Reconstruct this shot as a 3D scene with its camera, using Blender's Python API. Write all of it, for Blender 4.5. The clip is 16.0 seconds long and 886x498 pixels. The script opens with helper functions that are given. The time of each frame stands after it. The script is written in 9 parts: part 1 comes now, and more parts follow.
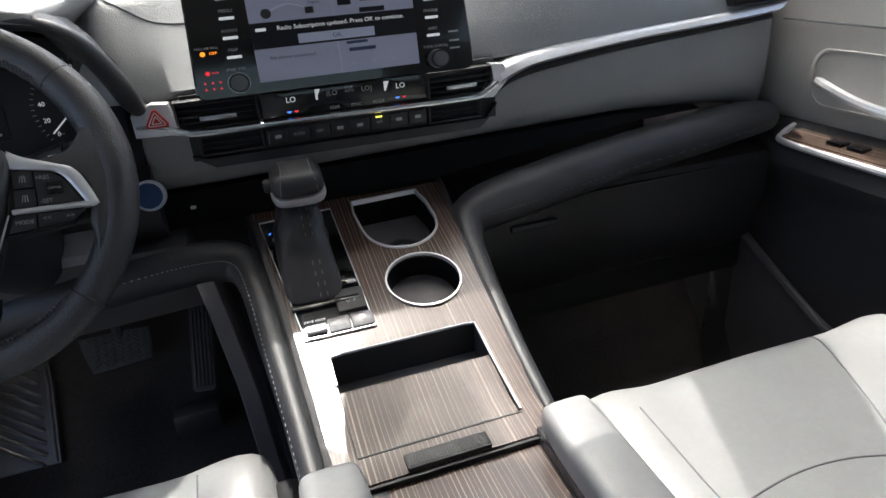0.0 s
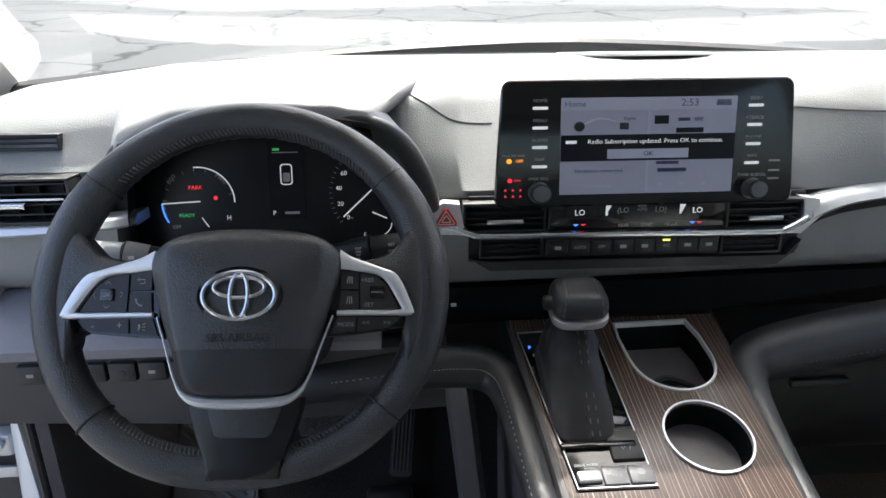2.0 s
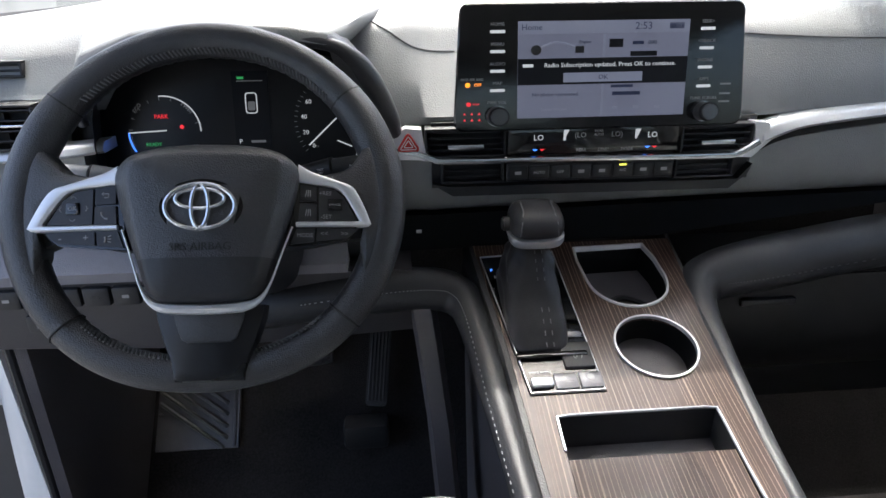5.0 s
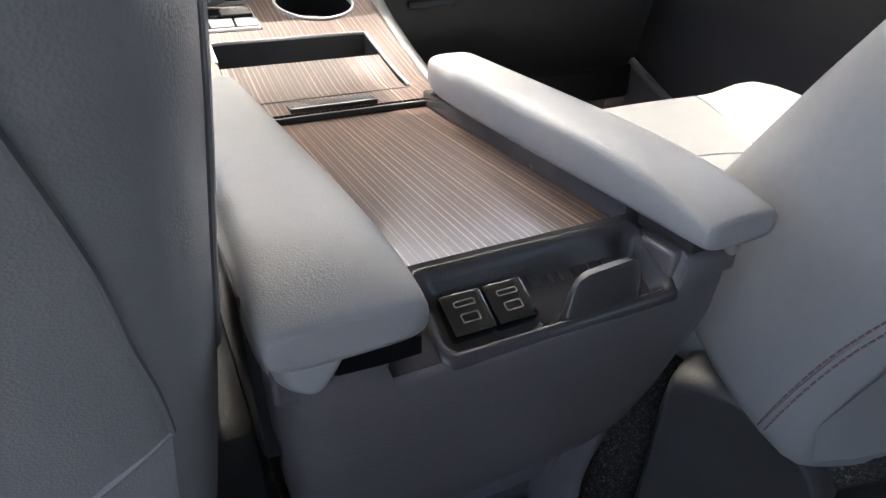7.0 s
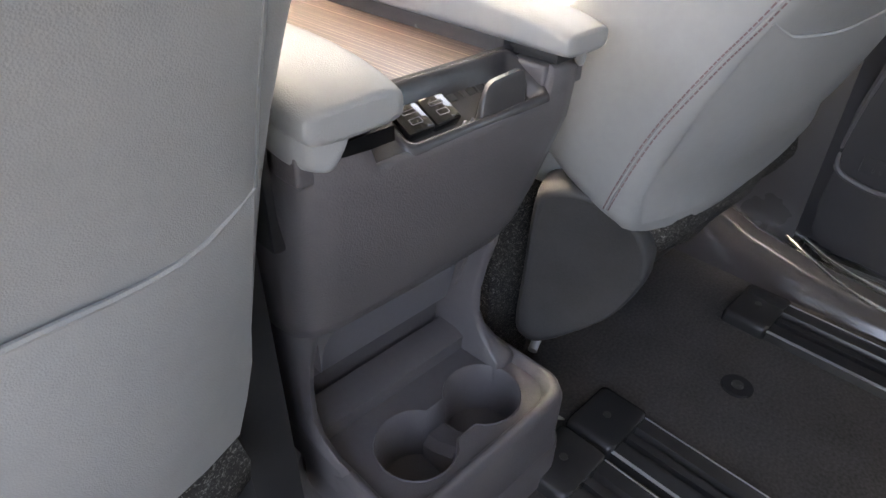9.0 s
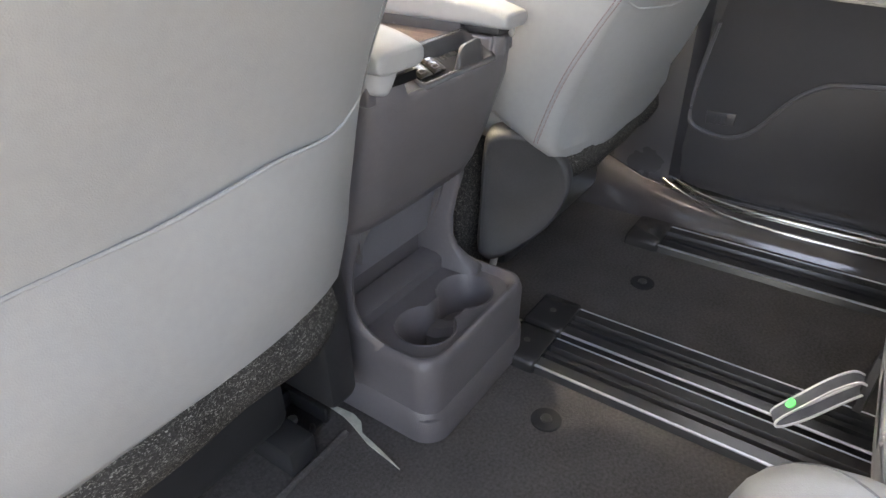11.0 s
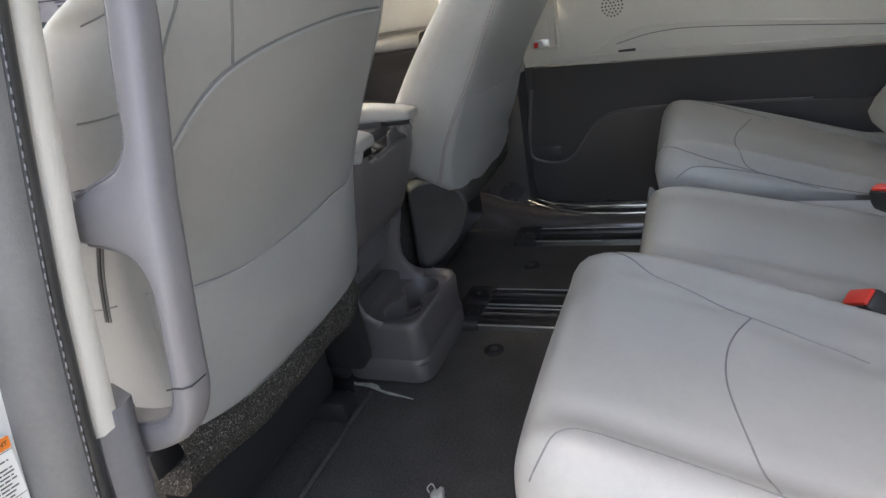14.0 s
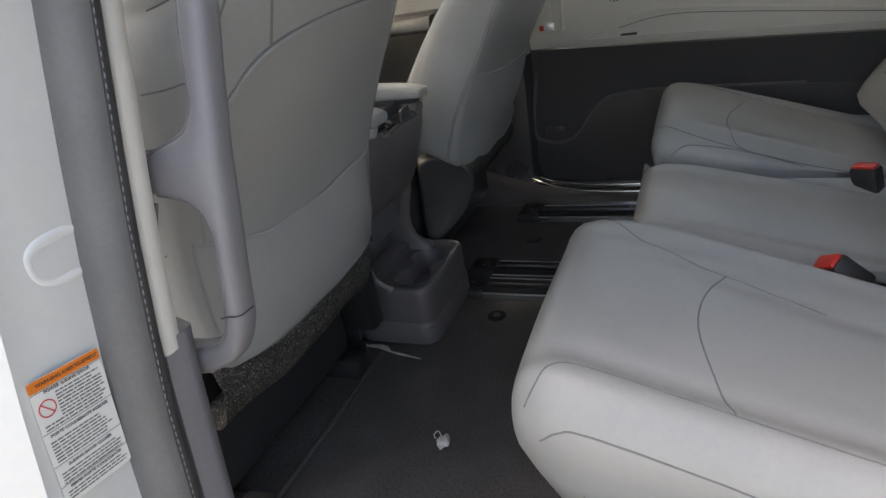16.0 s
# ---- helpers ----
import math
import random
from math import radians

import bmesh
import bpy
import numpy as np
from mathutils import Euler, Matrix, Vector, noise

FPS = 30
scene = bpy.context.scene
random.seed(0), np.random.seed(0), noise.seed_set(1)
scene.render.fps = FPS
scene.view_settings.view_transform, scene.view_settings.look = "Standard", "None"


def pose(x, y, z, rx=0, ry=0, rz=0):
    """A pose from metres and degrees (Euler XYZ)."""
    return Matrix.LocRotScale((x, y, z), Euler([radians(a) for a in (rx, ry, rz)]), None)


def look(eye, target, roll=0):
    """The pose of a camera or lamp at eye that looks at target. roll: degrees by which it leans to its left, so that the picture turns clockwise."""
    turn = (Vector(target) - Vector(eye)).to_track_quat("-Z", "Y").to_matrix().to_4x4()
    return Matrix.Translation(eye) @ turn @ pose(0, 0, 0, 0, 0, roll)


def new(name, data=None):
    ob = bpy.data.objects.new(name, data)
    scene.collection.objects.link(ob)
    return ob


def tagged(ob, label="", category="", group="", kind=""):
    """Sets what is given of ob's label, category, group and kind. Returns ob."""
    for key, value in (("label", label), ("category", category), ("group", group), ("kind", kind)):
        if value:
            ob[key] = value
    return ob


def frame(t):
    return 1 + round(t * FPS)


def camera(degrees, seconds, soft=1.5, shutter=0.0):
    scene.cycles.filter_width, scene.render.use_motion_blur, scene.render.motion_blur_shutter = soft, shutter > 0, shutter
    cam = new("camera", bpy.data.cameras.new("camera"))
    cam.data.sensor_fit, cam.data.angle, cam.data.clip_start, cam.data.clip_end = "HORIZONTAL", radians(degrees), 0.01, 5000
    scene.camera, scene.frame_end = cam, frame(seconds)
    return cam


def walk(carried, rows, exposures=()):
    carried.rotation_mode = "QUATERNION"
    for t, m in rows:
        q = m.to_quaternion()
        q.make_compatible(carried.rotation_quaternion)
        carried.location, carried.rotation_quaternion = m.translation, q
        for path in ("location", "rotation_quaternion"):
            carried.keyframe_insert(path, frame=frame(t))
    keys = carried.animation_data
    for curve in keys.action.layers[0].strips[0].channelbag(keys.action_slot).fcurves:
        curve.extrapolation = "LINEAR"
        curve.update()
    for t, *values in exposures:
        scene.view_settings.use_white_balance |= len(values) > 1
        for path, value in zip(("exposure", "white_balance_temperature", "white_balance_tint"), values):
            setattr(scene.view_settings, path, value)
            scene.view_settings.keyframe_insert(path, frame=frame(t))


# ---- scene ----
cam = camera(71.3, 16.0)
PATH = [
    (0, (-0.121, 0.132, 0.904), (0.406, 1.861, 0.049), -4.4),
    (0.5, (-0.168, 0.162, 0.924), (0.207, 1.969, 0.152), -2.4),
    (1, (-0.22, 0.185, 0.935), (-0.019, 2.051, 0.243), -1.5),
    (1.5, (-0.244, 0.204, 0.945), (-0.076, 2.094, 0.313), -0.4),
    (2, (-0.263, 0.241, 0.948), (-0.154, 2.134, 0.311), -0.5),
    (2.5, (-0.271, 0.254, 0.942), (-0.205, 2.135, 0.267), -0.4),
    (3, (-0.275, 0.257, 0.936), (-0.223, 2.122, 0.216), -0.4),
    (3.2, (-0.278, 0.257, 0.934), (-0.231, 2.119, 0.206), -0.4),
    (5.3, (-0.214, 0.169, 0.908), (-0.011, 2.002, 0.132), -0.8),
    (5.5, (-0.197, 0.132, 0.893), (0.102, 1.947, 0.107), -0.5),
    (6, (-0.171, 0.054, 0.823), (0.383, 1.805, 0.032), -0.3),
    (6.5, (-0.148, 0.031, 0.712), (0.51, 1.697, -0.177), -0.9),
    (7, (-0.156, 0.009, 0.641), (0.612, 1.589, -0.316), -0.1),
    (7.5, (-0.159, -0.005, 0.586), (0.765, 1.465, -0.407), 1.2),
    (8, (-0.183, -0.015, 0.604), (0.845, 1.368, -0.41), 1.0),
    (8.5, (-0.224, -0.037, 0.613), (0.872, 1.183, -0.532), 1.6),
    (9, (-0.287, -0.053, 0.628), (0.871, 1.112, -0.513), 0.9),
    (9.5, (-0.397, -0.123, 0.641), (0.896, 0.953, -0.442), 1.5),
    (11.8, (-0.562, -0.159, 0.649), (0.928, 0.674, -0.394), -4.8),
    (12, (-0.573, -0.16, 0.663), (0.953, 0.574, -0.402), -5.5),
    (12.5, (-0.667, -0.151, 0.683), (0.935, 0.395, -0.384), -7.1),
    (13, (-0.79, -0.156, 0.732), (0.869, 0.356, -0.262), -8.6),
    (13.5, (-0.911, -0.239, 0.744), (0.784, 0.324, -0.157), -9.1),
    (14, (-1.01, -0.316, 0.734), (0.661, 0.436, -0.068), -10.7),
    (14.5, (-1.064, -0.318, 0.737), (0.583, 0.513, -0.036), -12.1),
    (15, (-1.078, -0.338, 0.731), (0.555, 0.502, -0.062), -11.7),
    (15.5, (-1.077, -0.348, 0.732), (0.56, 0.458, -0.089), -11.1),
    (16, (-1.095, -0.345, 0.746), (0.546, 0.423, -0.101), -10.4),
]
walk(cam, [(t, look(eye, target, roll)) for t, eye, target, roll in PATH], [(0.0, 1.5, 6500, 10), (1.0, 1.75, 6500, 9), (2.0, 1.8, 6500, 9), (5.5, 1.75, 6350, 11), (6.0, 1.5, 6250, 12), (6.5, 2.1, 6400, 11), (7.0, 2.75, 7000, 13), (7.5, 3.55, 7400, 12), (8.0, 3.6, 7550, 12), (8.5, 3.8, 8050, 12), (9.0, 3.9, 8300, 14), (9.5, 4.3, 8900, 16), (12.0, 4.0, 8700, 11), (12.5, 3.95, 8700, 11), (13.0, 3.6, 8600, 10), (13.5, 3.15, 8500, 9), (14.0, 2.85, 8400, 9), (14.5, 2.35, 8400, 9), (15.0, 2.15, 8400, 9), (15.5, 2.03, 8400, 9), (16.0, 2.22, 8400, 9)])

from mathutils.bvhtree import BVHTree

# ---- world and sun ----
SUN_TO = Vector((0.035, 0.48, 1.0)).normalized()
world = bpy.data.worlds.new("sky")
scene.world = world
world.use_nodes = True
wt = world.node_tree
sky = wt.nodes.new("ShaderNodeTexSky")
sky.sky_type, sky.sun_disc = "NISHITA", False
sky.dust_density, sky.air_density = 4.0, 0.8
sky.sun_elevation, sky.sun_rotation = math.asin(SUN_TO.z), math.atan2(SUN_TO.x, SUN_TO.y)
wt.links.new(sky.outputs[0], wt.nodes["Background"].inputs[0])
wt.nodes["Background"].inputs[1].default_value = 0.15
sun = new("sun", bpy.data.lights.new("sun", "SUN"))
sun.data.energy, sun.data.angle, sun.data.color = 1.25, radians(0.5), (1.0, 0.96, 0.9)
sun.matrix_world = look(SUN_TO * 10, (0, 0, 0))


# ---- materials ----
def material(name, color, rough=0.5, metal=0.0, vary=0.12, vary_scale=9.0, grain=0.0, grain_scale=600.0, cells=False, coat=0.0, fleck=0.0, spec=0.5, emit=0.0, relief=0.001):
    """Plain paint, plastic or leather: colour with two scales of variation, roughness wear and a fine relief."""
    m = bpy.data.materials.new(name)
    m.use_nodes = True
    t, n = m.node_tree, m.node_tree.nodes
    b = n["Principled BSDF"]
    b.inputs["Metallic"].default_value = metal
    b.inputs["Coat Weight"].default_value = coat
    b.inputs["Coat Roughness"].default_value = 0.08
    b.inputs["Specular IOR Level"].default_value = spec
    co = n.new("ShaderNodeTexCoord")
    big = n.new("ShaderNodeTexNoise")
    big.inputs["Scale"].default_value, big.inputs["Detail"].default_value = vary_scale, 4.0
    t.links.new(co.outputs["Object"], big.inputs["Vector"])
    small = n.new("ShaderNodeTexNoise")
    small.inputs["Scale"].default_value, small.inputs["Detail"].default_value = vary_scale * 22, 2.0
    t.links.new(co.outputs["Object"], small.inputs["Vector"])
    both = n.new("ShaderNodeMath")
    both.operation = "MULTIPLY_ADD"
    both.inputs[1].default_value = 0.35 + fleck
    t.links.new(small.outputs["Fac"], both.inputs[0])
    t.links.new(big.outputs["Fac"], both.inputs[2])
    ramp = n.new("ShaderNodeMapRange")
    ramp.inputs["From Min"].default_value, ramp.inputs["From Max"].default_value = 0.45, 0.9 + fleck
    ramp.inputs["To Min"].default_value, ramp.inputs["To Max"].default_value = 1 - vary, 1 + vary
    t.links.new(both.outputs[0], ramp.inputs["Value"])
    tone = n.new("ShaderNodeVectorMath")
    tone.operation = "SCALE"
    tone.inputs[0].default_value = color
    t.links.new(ramp.outputs[0], tone.inputs["Scale"])
    t.links.new(tone.outputs[0], b.inputs["Base Color"])
    wear = n.new("ShaderNodeMapRange")
    wear.inputs["To Min"].default_value, wear.inputs["To Max"].default_value = max(0.02, rough - 0.07), min(1, rough + 0.07)
    t.links.new(big.outputs["Fac"], wear.inputs["Value"])
    t.links.new(wear.outputs[0], b.inputs["Roughness"])
    if grain:
        tex = n.new("ShaderNodeTexVoronoi" if cells else "ShaderNodeTexNoise")
        tex.inputs["Scale"].default_value = grain_scale
        t.links.new(co.outputs["Object"], tex.inputs["Vector"])
        bump = n.new("ShaderNodeBump")
        bump.inputs["Strength"].default_value, bump.inputs["Distance"].default_value = grain, relief
        t.links.new(tex.outputs["Distance" if cells else "Fac"], bump.inputs["Height"])
        t.links.new(bump.outputs[0], b.inputs["Normal"])
    if emit:
        b.inputs["Emission Color"].default_value = (*color, 1)
        b.inputs["Emission Strength"].default_value = emit
    return m


def wood_material():
    """Red-brown laminate with fine, nearly even pale lines that run along the car."""
    m = material("striped_wood", (0.046, 0.023, 0.016), 0.36, vary=0.25, coat=0.5, spec=0.4)
    t, n = m.node_tree, m.node_tree.nodes
    b = n["Principled BSDF"]
    b.inputs["Coat Roughness"].default_value, b.inputs["Coat IOR"].default_value = 0.14, 1.5
    co = n.new("ShaderNodeTexCoord")

    def streaks(scale, along):
        mp = n.new("ShaderNodeMapping")
        mp.inputs["Scale"].default_value = (scale, along, 0.0)
        t.links.new(co.outputs["Object"], mp.inputs["Vector"])
        tex = n.new("ShaderNodeTexNoise")
        tex.inputs["Scale"].default_value, tex.inputs["Detail"].default_value = 1.0, 1.0
        t.links.new(mp.outputs[0], tex.inputs["Vector"])
        return tex.outputs["Fac"]

    def calc(op, p, q, r=0.0):
        f = n.new("ShaderNodeMath")
        f.operation = op
        for s, v in zip(f.inputs, (p, q, r)):
            if isinstance(v, float):
                s.default_value = v
            else:
                t.links.new(v, s)
        return f.outputs[0]

    xyz = n.new("ShaderNodeSeparateXYZ")
    t.links.new(co.outputs["Object"], xyz.inputs[0])
    phase = calc("MULTIPLY_ADD", streaks(120.0, 0.15), 2.2, calc("MULTIPLY", xyz.outputs[0], 215.0))
    saw = calc("ABSOLUTE", calc("SUBTRACT", calc("FRACT", phase, 0.0), 0.5), 0.0)
    line = calc("LESS_THAN", saw, calc("MULTIPLY", streaks(420.0, 0.4), 0.15))
    grain = calc("MULTIPLY", streaks(900.0, 1.5), 0.6)
    old = b.inputs["Base Color"].links[0].from_socket
    for f, col in ((grain, (0.075, 0.040, 0.029, 1)), (calc("MULTIPLY", line, calc("MULTIPLY_ADD", streaks(160.0, 2.0), 1.0, 0.1)), (0.40, 0.29, 0.22, 1))):
        mix = n.new("ShaderNodeMix")
        mix.data_type = "RGBA"
        t.links.new(f, mix.inputs[0])
        t.links.new(old, mix.inputs[6])
        mix.inputs[7].default_value = col
        old = mix.outputs[2]
    t.links.new(old, b.inputs["Base Color"])
    bump = n.new("ShaderNodeBump")
    bump.inputs["Strength"].default_value, bump.inputs["Distance"].default_value = 0.3, 0.0004
    t.links.new(line, bump.inputs["Height"])
    t.links.new(bump.outputs[0], b.inputs["Normal"])
    return m


def carpet_material(name, color):
    m = material(name, color, 0.95, vary=0.6, vary_scale=11, grain=1.0, grain_scale=500, fleck=1.4, spec=0.1)
    return m


def felt_material():
    """Black needle felt with many short pale fibres."""
    m = material("seat_underside_felt", (0.040, 0.038, 0.036), 0.95, vary=0.6, vary_scale=20, grain=1.0, grain_scale=350, fleck=0.8, spec=0.1)
    t, n = m.node_tree, m.node_tree.nodes
    b = n["Principled BSDF"]
    co = n.new("ShaderNodeTexCoord")
    mp = n.new("ShaderNodeMapping")
    mp.inputs["Scale"].default_value = (260.0, 260.0, 420.0)
    t.links.new(co.outputs["Object"], mp.inputs["Vector"])
    tex = n.new("ShaderNodeTexNoise")
    tex.inputs["Scale"].default_value, tex.inputs["Detail"].default_value, tex.inputs["Distortion"].default_value = 1.0, 3.0, 2.0
    t.links.new(mp.outputs[0], tex.inputs["Vector"])
    cut = n.new("ShaderNodeMapRange")
    cut.inputs["From Min"].default_value, cut.inputs["From Max"].default_value = 0.54, 0.72
    t.links.new(tex.outputs["Fac"], cut.inputs["Value"])
    mix = n.new("ShaderNodeMix")
    mix.data_type = "RGBA"
    t.links.new(cut.outputs[0], mix.inputs[0])
    t.links.new(b.inputs["Base Color"].links[0].from_socket, mix.inputs[6])
    mix.inputs[7].default_value = (0.30, 0.29, 0.27, 1)
    t.links.new(mix.outputs[2], b.inputs["Base Color"])
    return m


def glass_material(name="clear_glass", tint=(0.93, 0.97, 0.95)):
    m = bpy.data.materials.new(name)
    m.use_nodes = True
    b = m.node_tree.nodes["Principled BSDF"]
    b.inputs["Base Color"].default_value = (*tint, 1)
    b.inputs["Roughness"].default_value, b.inputs["IOR"].default_value = 0.0, 1.45
    b.inputs["Transmission Weight"].default_value = 1.0
    return m


def asphalt_material():
    """Old pale asphalt with wandering dark cracks."""
    m = material("asphalt", (0.22, 0.22, 0.205), 0.9, vary=0.15, vary_scale=0.9, fleck=0.2)
    t, n = m.node_tree, m.node_tree.nodes
    b = n["Principled BSDF"]
    co = n.new("ShaderNodeTexCoord")
    warp = n.new("ShaderNodeTexNoise")
    warp.inputs["Scale"].default_value, warp.inputs["Detail"].default_value = 0.9, 6.0
    t.links.new(co.outputs["Object"], warp.inputs["Vector"])
    add = n.new("ShaderNodeVectorMath")
    add.operation = "MULTIPLY_ADD"
    add.inputs[1].default_value = (1.6, 1.6, 0)
    t.links.new(warp.outputs["Color"], add.inputs[0])
    t.links.new(co.outputs["Object"], add.inputs[2])
    vor = n.new("ShaderNodeTexVoronoi")
    vor.feature = "DISTANCE_TO_EDGE"
    vor.inputs["Scale"].default_value = 0.42
    t.links.new(add.outputs[0], vor.inputs["Vector"])
    cut = n.new("ShaderNodeMapRange")
    cut.inputs["From Max"].default_value = 0.028
    cut.inputs["To Min"].default_value = 0.3
    t.links.new(vor.outputs["Distance"], cut.inputs["Value"])
    old = b.inputs["Base Color"].links[0].from_socket
    sc = n.new("ShaderNodeVectorMath")
    sc.operation = "SCALE"
    t.links.new(old, sc.inputs[0])
    t.links.new(cut.outputs[0], sc.inputs["Scale"])
    t.links.new(sc.outputs[0], b.inputs["Base Color"])
    return m


LEATHER = material("light_grey_leather", (0.335, 0.342, 0.343), 0.36, vary=0.07, vary_scale=6, grain=0.45, grain_scale=1050, cells=True, relief=0.00025)
PAD = material("light_grey_dash_skin", (0.30, 0.31, 0.308), 0.40, vary=0.06, vary_scale=6, grain=0.7, grain_scale=620, cells=True, relief=0.0004)
BLACK_LEATHER = material("black_leather", (0.044, 0.044, 0.047), 0.33, vary=0.22, vary_scale=14, grain=0.9, grain_scale=760, cells=True, spec=0.8, relief=0.0004)
BOOT = material("soft_black_leather", (0.038, 0.038, 0.041), 0.36, vary=0.25, vary_scale=30, grain=0.25, grain_scale=1200, cells=True, relief=0.0002)
PLASTIC = material("charcoal_plastic", (0.128, 0.119, 0.125), 0.36, vary=0.1, vary_scale=8, grain=0.45, grain_scale=650, cells=True, relief=0.0004)
PLASTIC_SOFT = material("slate_plastic", (0.185, 0.182, 0.200), 0.45, vary=0.1, vary_scale=8, grain=0.15, grain_scale=800)
BLACK = material("black_plastic", (0.030, 0.030, 0.032), 0.42, vary=0.2, vary_scale=12, grain=0.15, grain_scale=900)
GLOSS = material("gloss_black", (0.009, 0.009, 0.010), 0.08, vary=0.2, coat=0.6)
CHROME = material("satin_chrome", (0.72, 0.73, 0.75), 0.22, 1.0, vary=0.06, vary_scale=12)
SILVER = material("silver_trim", (0.66, 0.68, 0.71), 0.36, 0.75, vary=0.05, vary_scale=12)
SATIN = material("satin_bright_trim", (0.80, 0.81, 0.83), 0.33, 0.55, vary=0.05, vary_scale=12)
# black plastic taken darker, to hold the shade deep in wells and recesses
WELL = material("shade_black_plastic", (0.006, 0.006, 0.0065), 0.6, vary=0.2, vary_scale=12, grain=0.15, grain_scale=900, spec=0.1)
DOOR_PAD = material("warm_grey_door_skin", (0.47, 0.46, 0.435), 0.5, vary=0.05, vary_scale=6, grain=0.3, grain_scale=800, cells=True)
LEDGE = material("slate_soft_skin", (0.27, 0.265, 0.29), 0.45, vary=0.06, vary_scale=8, grain=0.3, grain_scale=800, cells=True)
DOOR_PLASTIC = material("satin_dark_door_plastic", (0.066, 0.063, 0.066), 0.30, vary=0.05, vary_scale=6, grain=0.25, grain_scale=700, cells=True, relief=0.0002)
WOOD = wood_material()
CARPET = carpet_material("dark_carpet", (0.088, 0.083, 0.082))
# darker copy of the cabin carpet, with the dashboard's shade in its colour
FRONT_CARPET = carpet_material("shaded_carpet", (0.036, 0.033, 0.033))
ROLL = material("dark_slate_skin", (0.036, 0.037, 0.041), 0.40, vary=0.15, vary_scale=12, grain=0.5, grain_scale=900, cells=True, relief=0.0003)
SEAT_CARPET = felt_material()
SEAL_GREY = material("grey_seal_rubber", (0.15, 0.15, 0.152), 0.5, vary=0.15, vary_scale=10, grain=0.3, grain_scale=500)
KNEE = material("dark_charcoal_plastic", (0.060, 0.057, 0.061), 0.45, vary=0.1, vary_scale=9, grain=0.3, grain_scale=800, cells=True, relief=0.0004)
GLOVE = material("black_grained_plastic", (0.017, 0.017, 0.018), 0.5, vary=0.15, vary_scale=9, grain=0.3, grain_scale=800, cells=True, relief=0.0004)
TRAY = material("dark_satin_plastic", (0.060, 0.058, 0.062), 0.26, vary=0.1, vary_scale=10, grain=0.15, grain_scale=900)
RUBBER = material("black_rubber", (0.050, 0.049, 0.050), 0.5, vary=0.2, vary_scale=15, grain=0.3, grain_scale=500)
GREIGE = material("pale_greige_plastic", (0.62, 0.60, 0.56), 0.5, vary=0.05, vary_scale=5, grain=0.2, grain_scale=700, cells=True)
PAINT = material("silver_car_paint", (0.82, 0.83, 0.83), 0.32, 0.08, vary=0.04, vary_scale=4, coat=0.5)
RED = material("red_plastic", (0.6, 0.03, 0.02), 0.35, vary=0.08)
WHITE = material("white_print", (0.8, 0.8, 0.78), 0.5, vary=0.04)
ORANGE = material("orange_print", (0.85, 0.22, 0.03), 0.5, vary=0.05)
INK = material("dark_print", (0.03, 0.03, 0.03), 0.6, vary=0.1)
STITCH = material("pale_thread", (0.45, 0.46, 0.46), 0.7, vary=0.1)
GREY_STITCH = material("dark_seam_thread", (0.17, 0.175, 0.18), 0.7, vary=0.1)
RED_STITCH = material("wine_thread", (0.26, 0.17, 0.175), 0.7, vary=0.1)
PAPER = material("scrap_paper", (0.6, 0.58, 0.55), 0.8, vary=0.25, vary_scale=60)
CREAM = material("pale_underlay", (0.5, 0.52, 0.46), 0.9, vary=0.3, vary_scale=40, grain=0.6, grain_scale=300)
HEADLINER = material("pale_headliner", (0.5, 0.49, 0.46), 0.9, vary=0.06, grain=0.3, grain_scale=500)
GLASS = glass_material()
PRIVACY_GLASS = glass_material("tinted_glass", (0.58, 0.61, 0.59))
ASPHALT = asphalt_material()
LCD = material("lcd_blue_grey", (0.18, 0.19, 0.255), 0.3, vary=0.03, emit=0.12)
LCD_BAR = material("lcd_dark_bar", (0.012, 0.013, 0.017), 0.35, vary=0.05, emit=0.02, spec=0.2)
CLUSTER = material("dark_cluster_face", (0.016, 0.016, 0.017), 0.35, vary=0.2, spec=0.35)
LCD_BUTTON = material("lcd_button", (0.19, 0.205, 0.27), 0.3, vary=0.03, emit=0.15)
LCD_TEXT = material("lcd_navy_text", (0.03, 0.04, 0.09), 0.3, vary=0.03, emit=0.04)
GLOW_WHITE = material("backlit_white", (0.6, 0.62, 0.64), 0.4, vary=0.03, emit=0.2)
GLOW_DIM = material("backlit_dim", (0.24, 0.245, 0.25), 0.4, vary=0.03, emit=0.06)
GLOW_RED = material("backlit_red", (0.75, 0.03, 0.04), 0.4, vary=0.03, emit=0.32)
GLOW_AMBER = material("backlit_amber", (0.9, 0.25, 0.02), 0.4, vary=0.03, emit=0.6)
GLOW_GREEN = material("backlit_green", (0.05, 0.5, 0.14), 0.4, vary=0.03, emit=0.16)
GLOW_BLUE = material("backlit_blue", (0.05, 0.2, 0.9), 0.4, vary=0.03, emit=0.6)
GLOW_YELLOW = material("backlit_yellow", (0.8, 0.75, 0.1), 0.4, vary=0.03, emit=0.6)


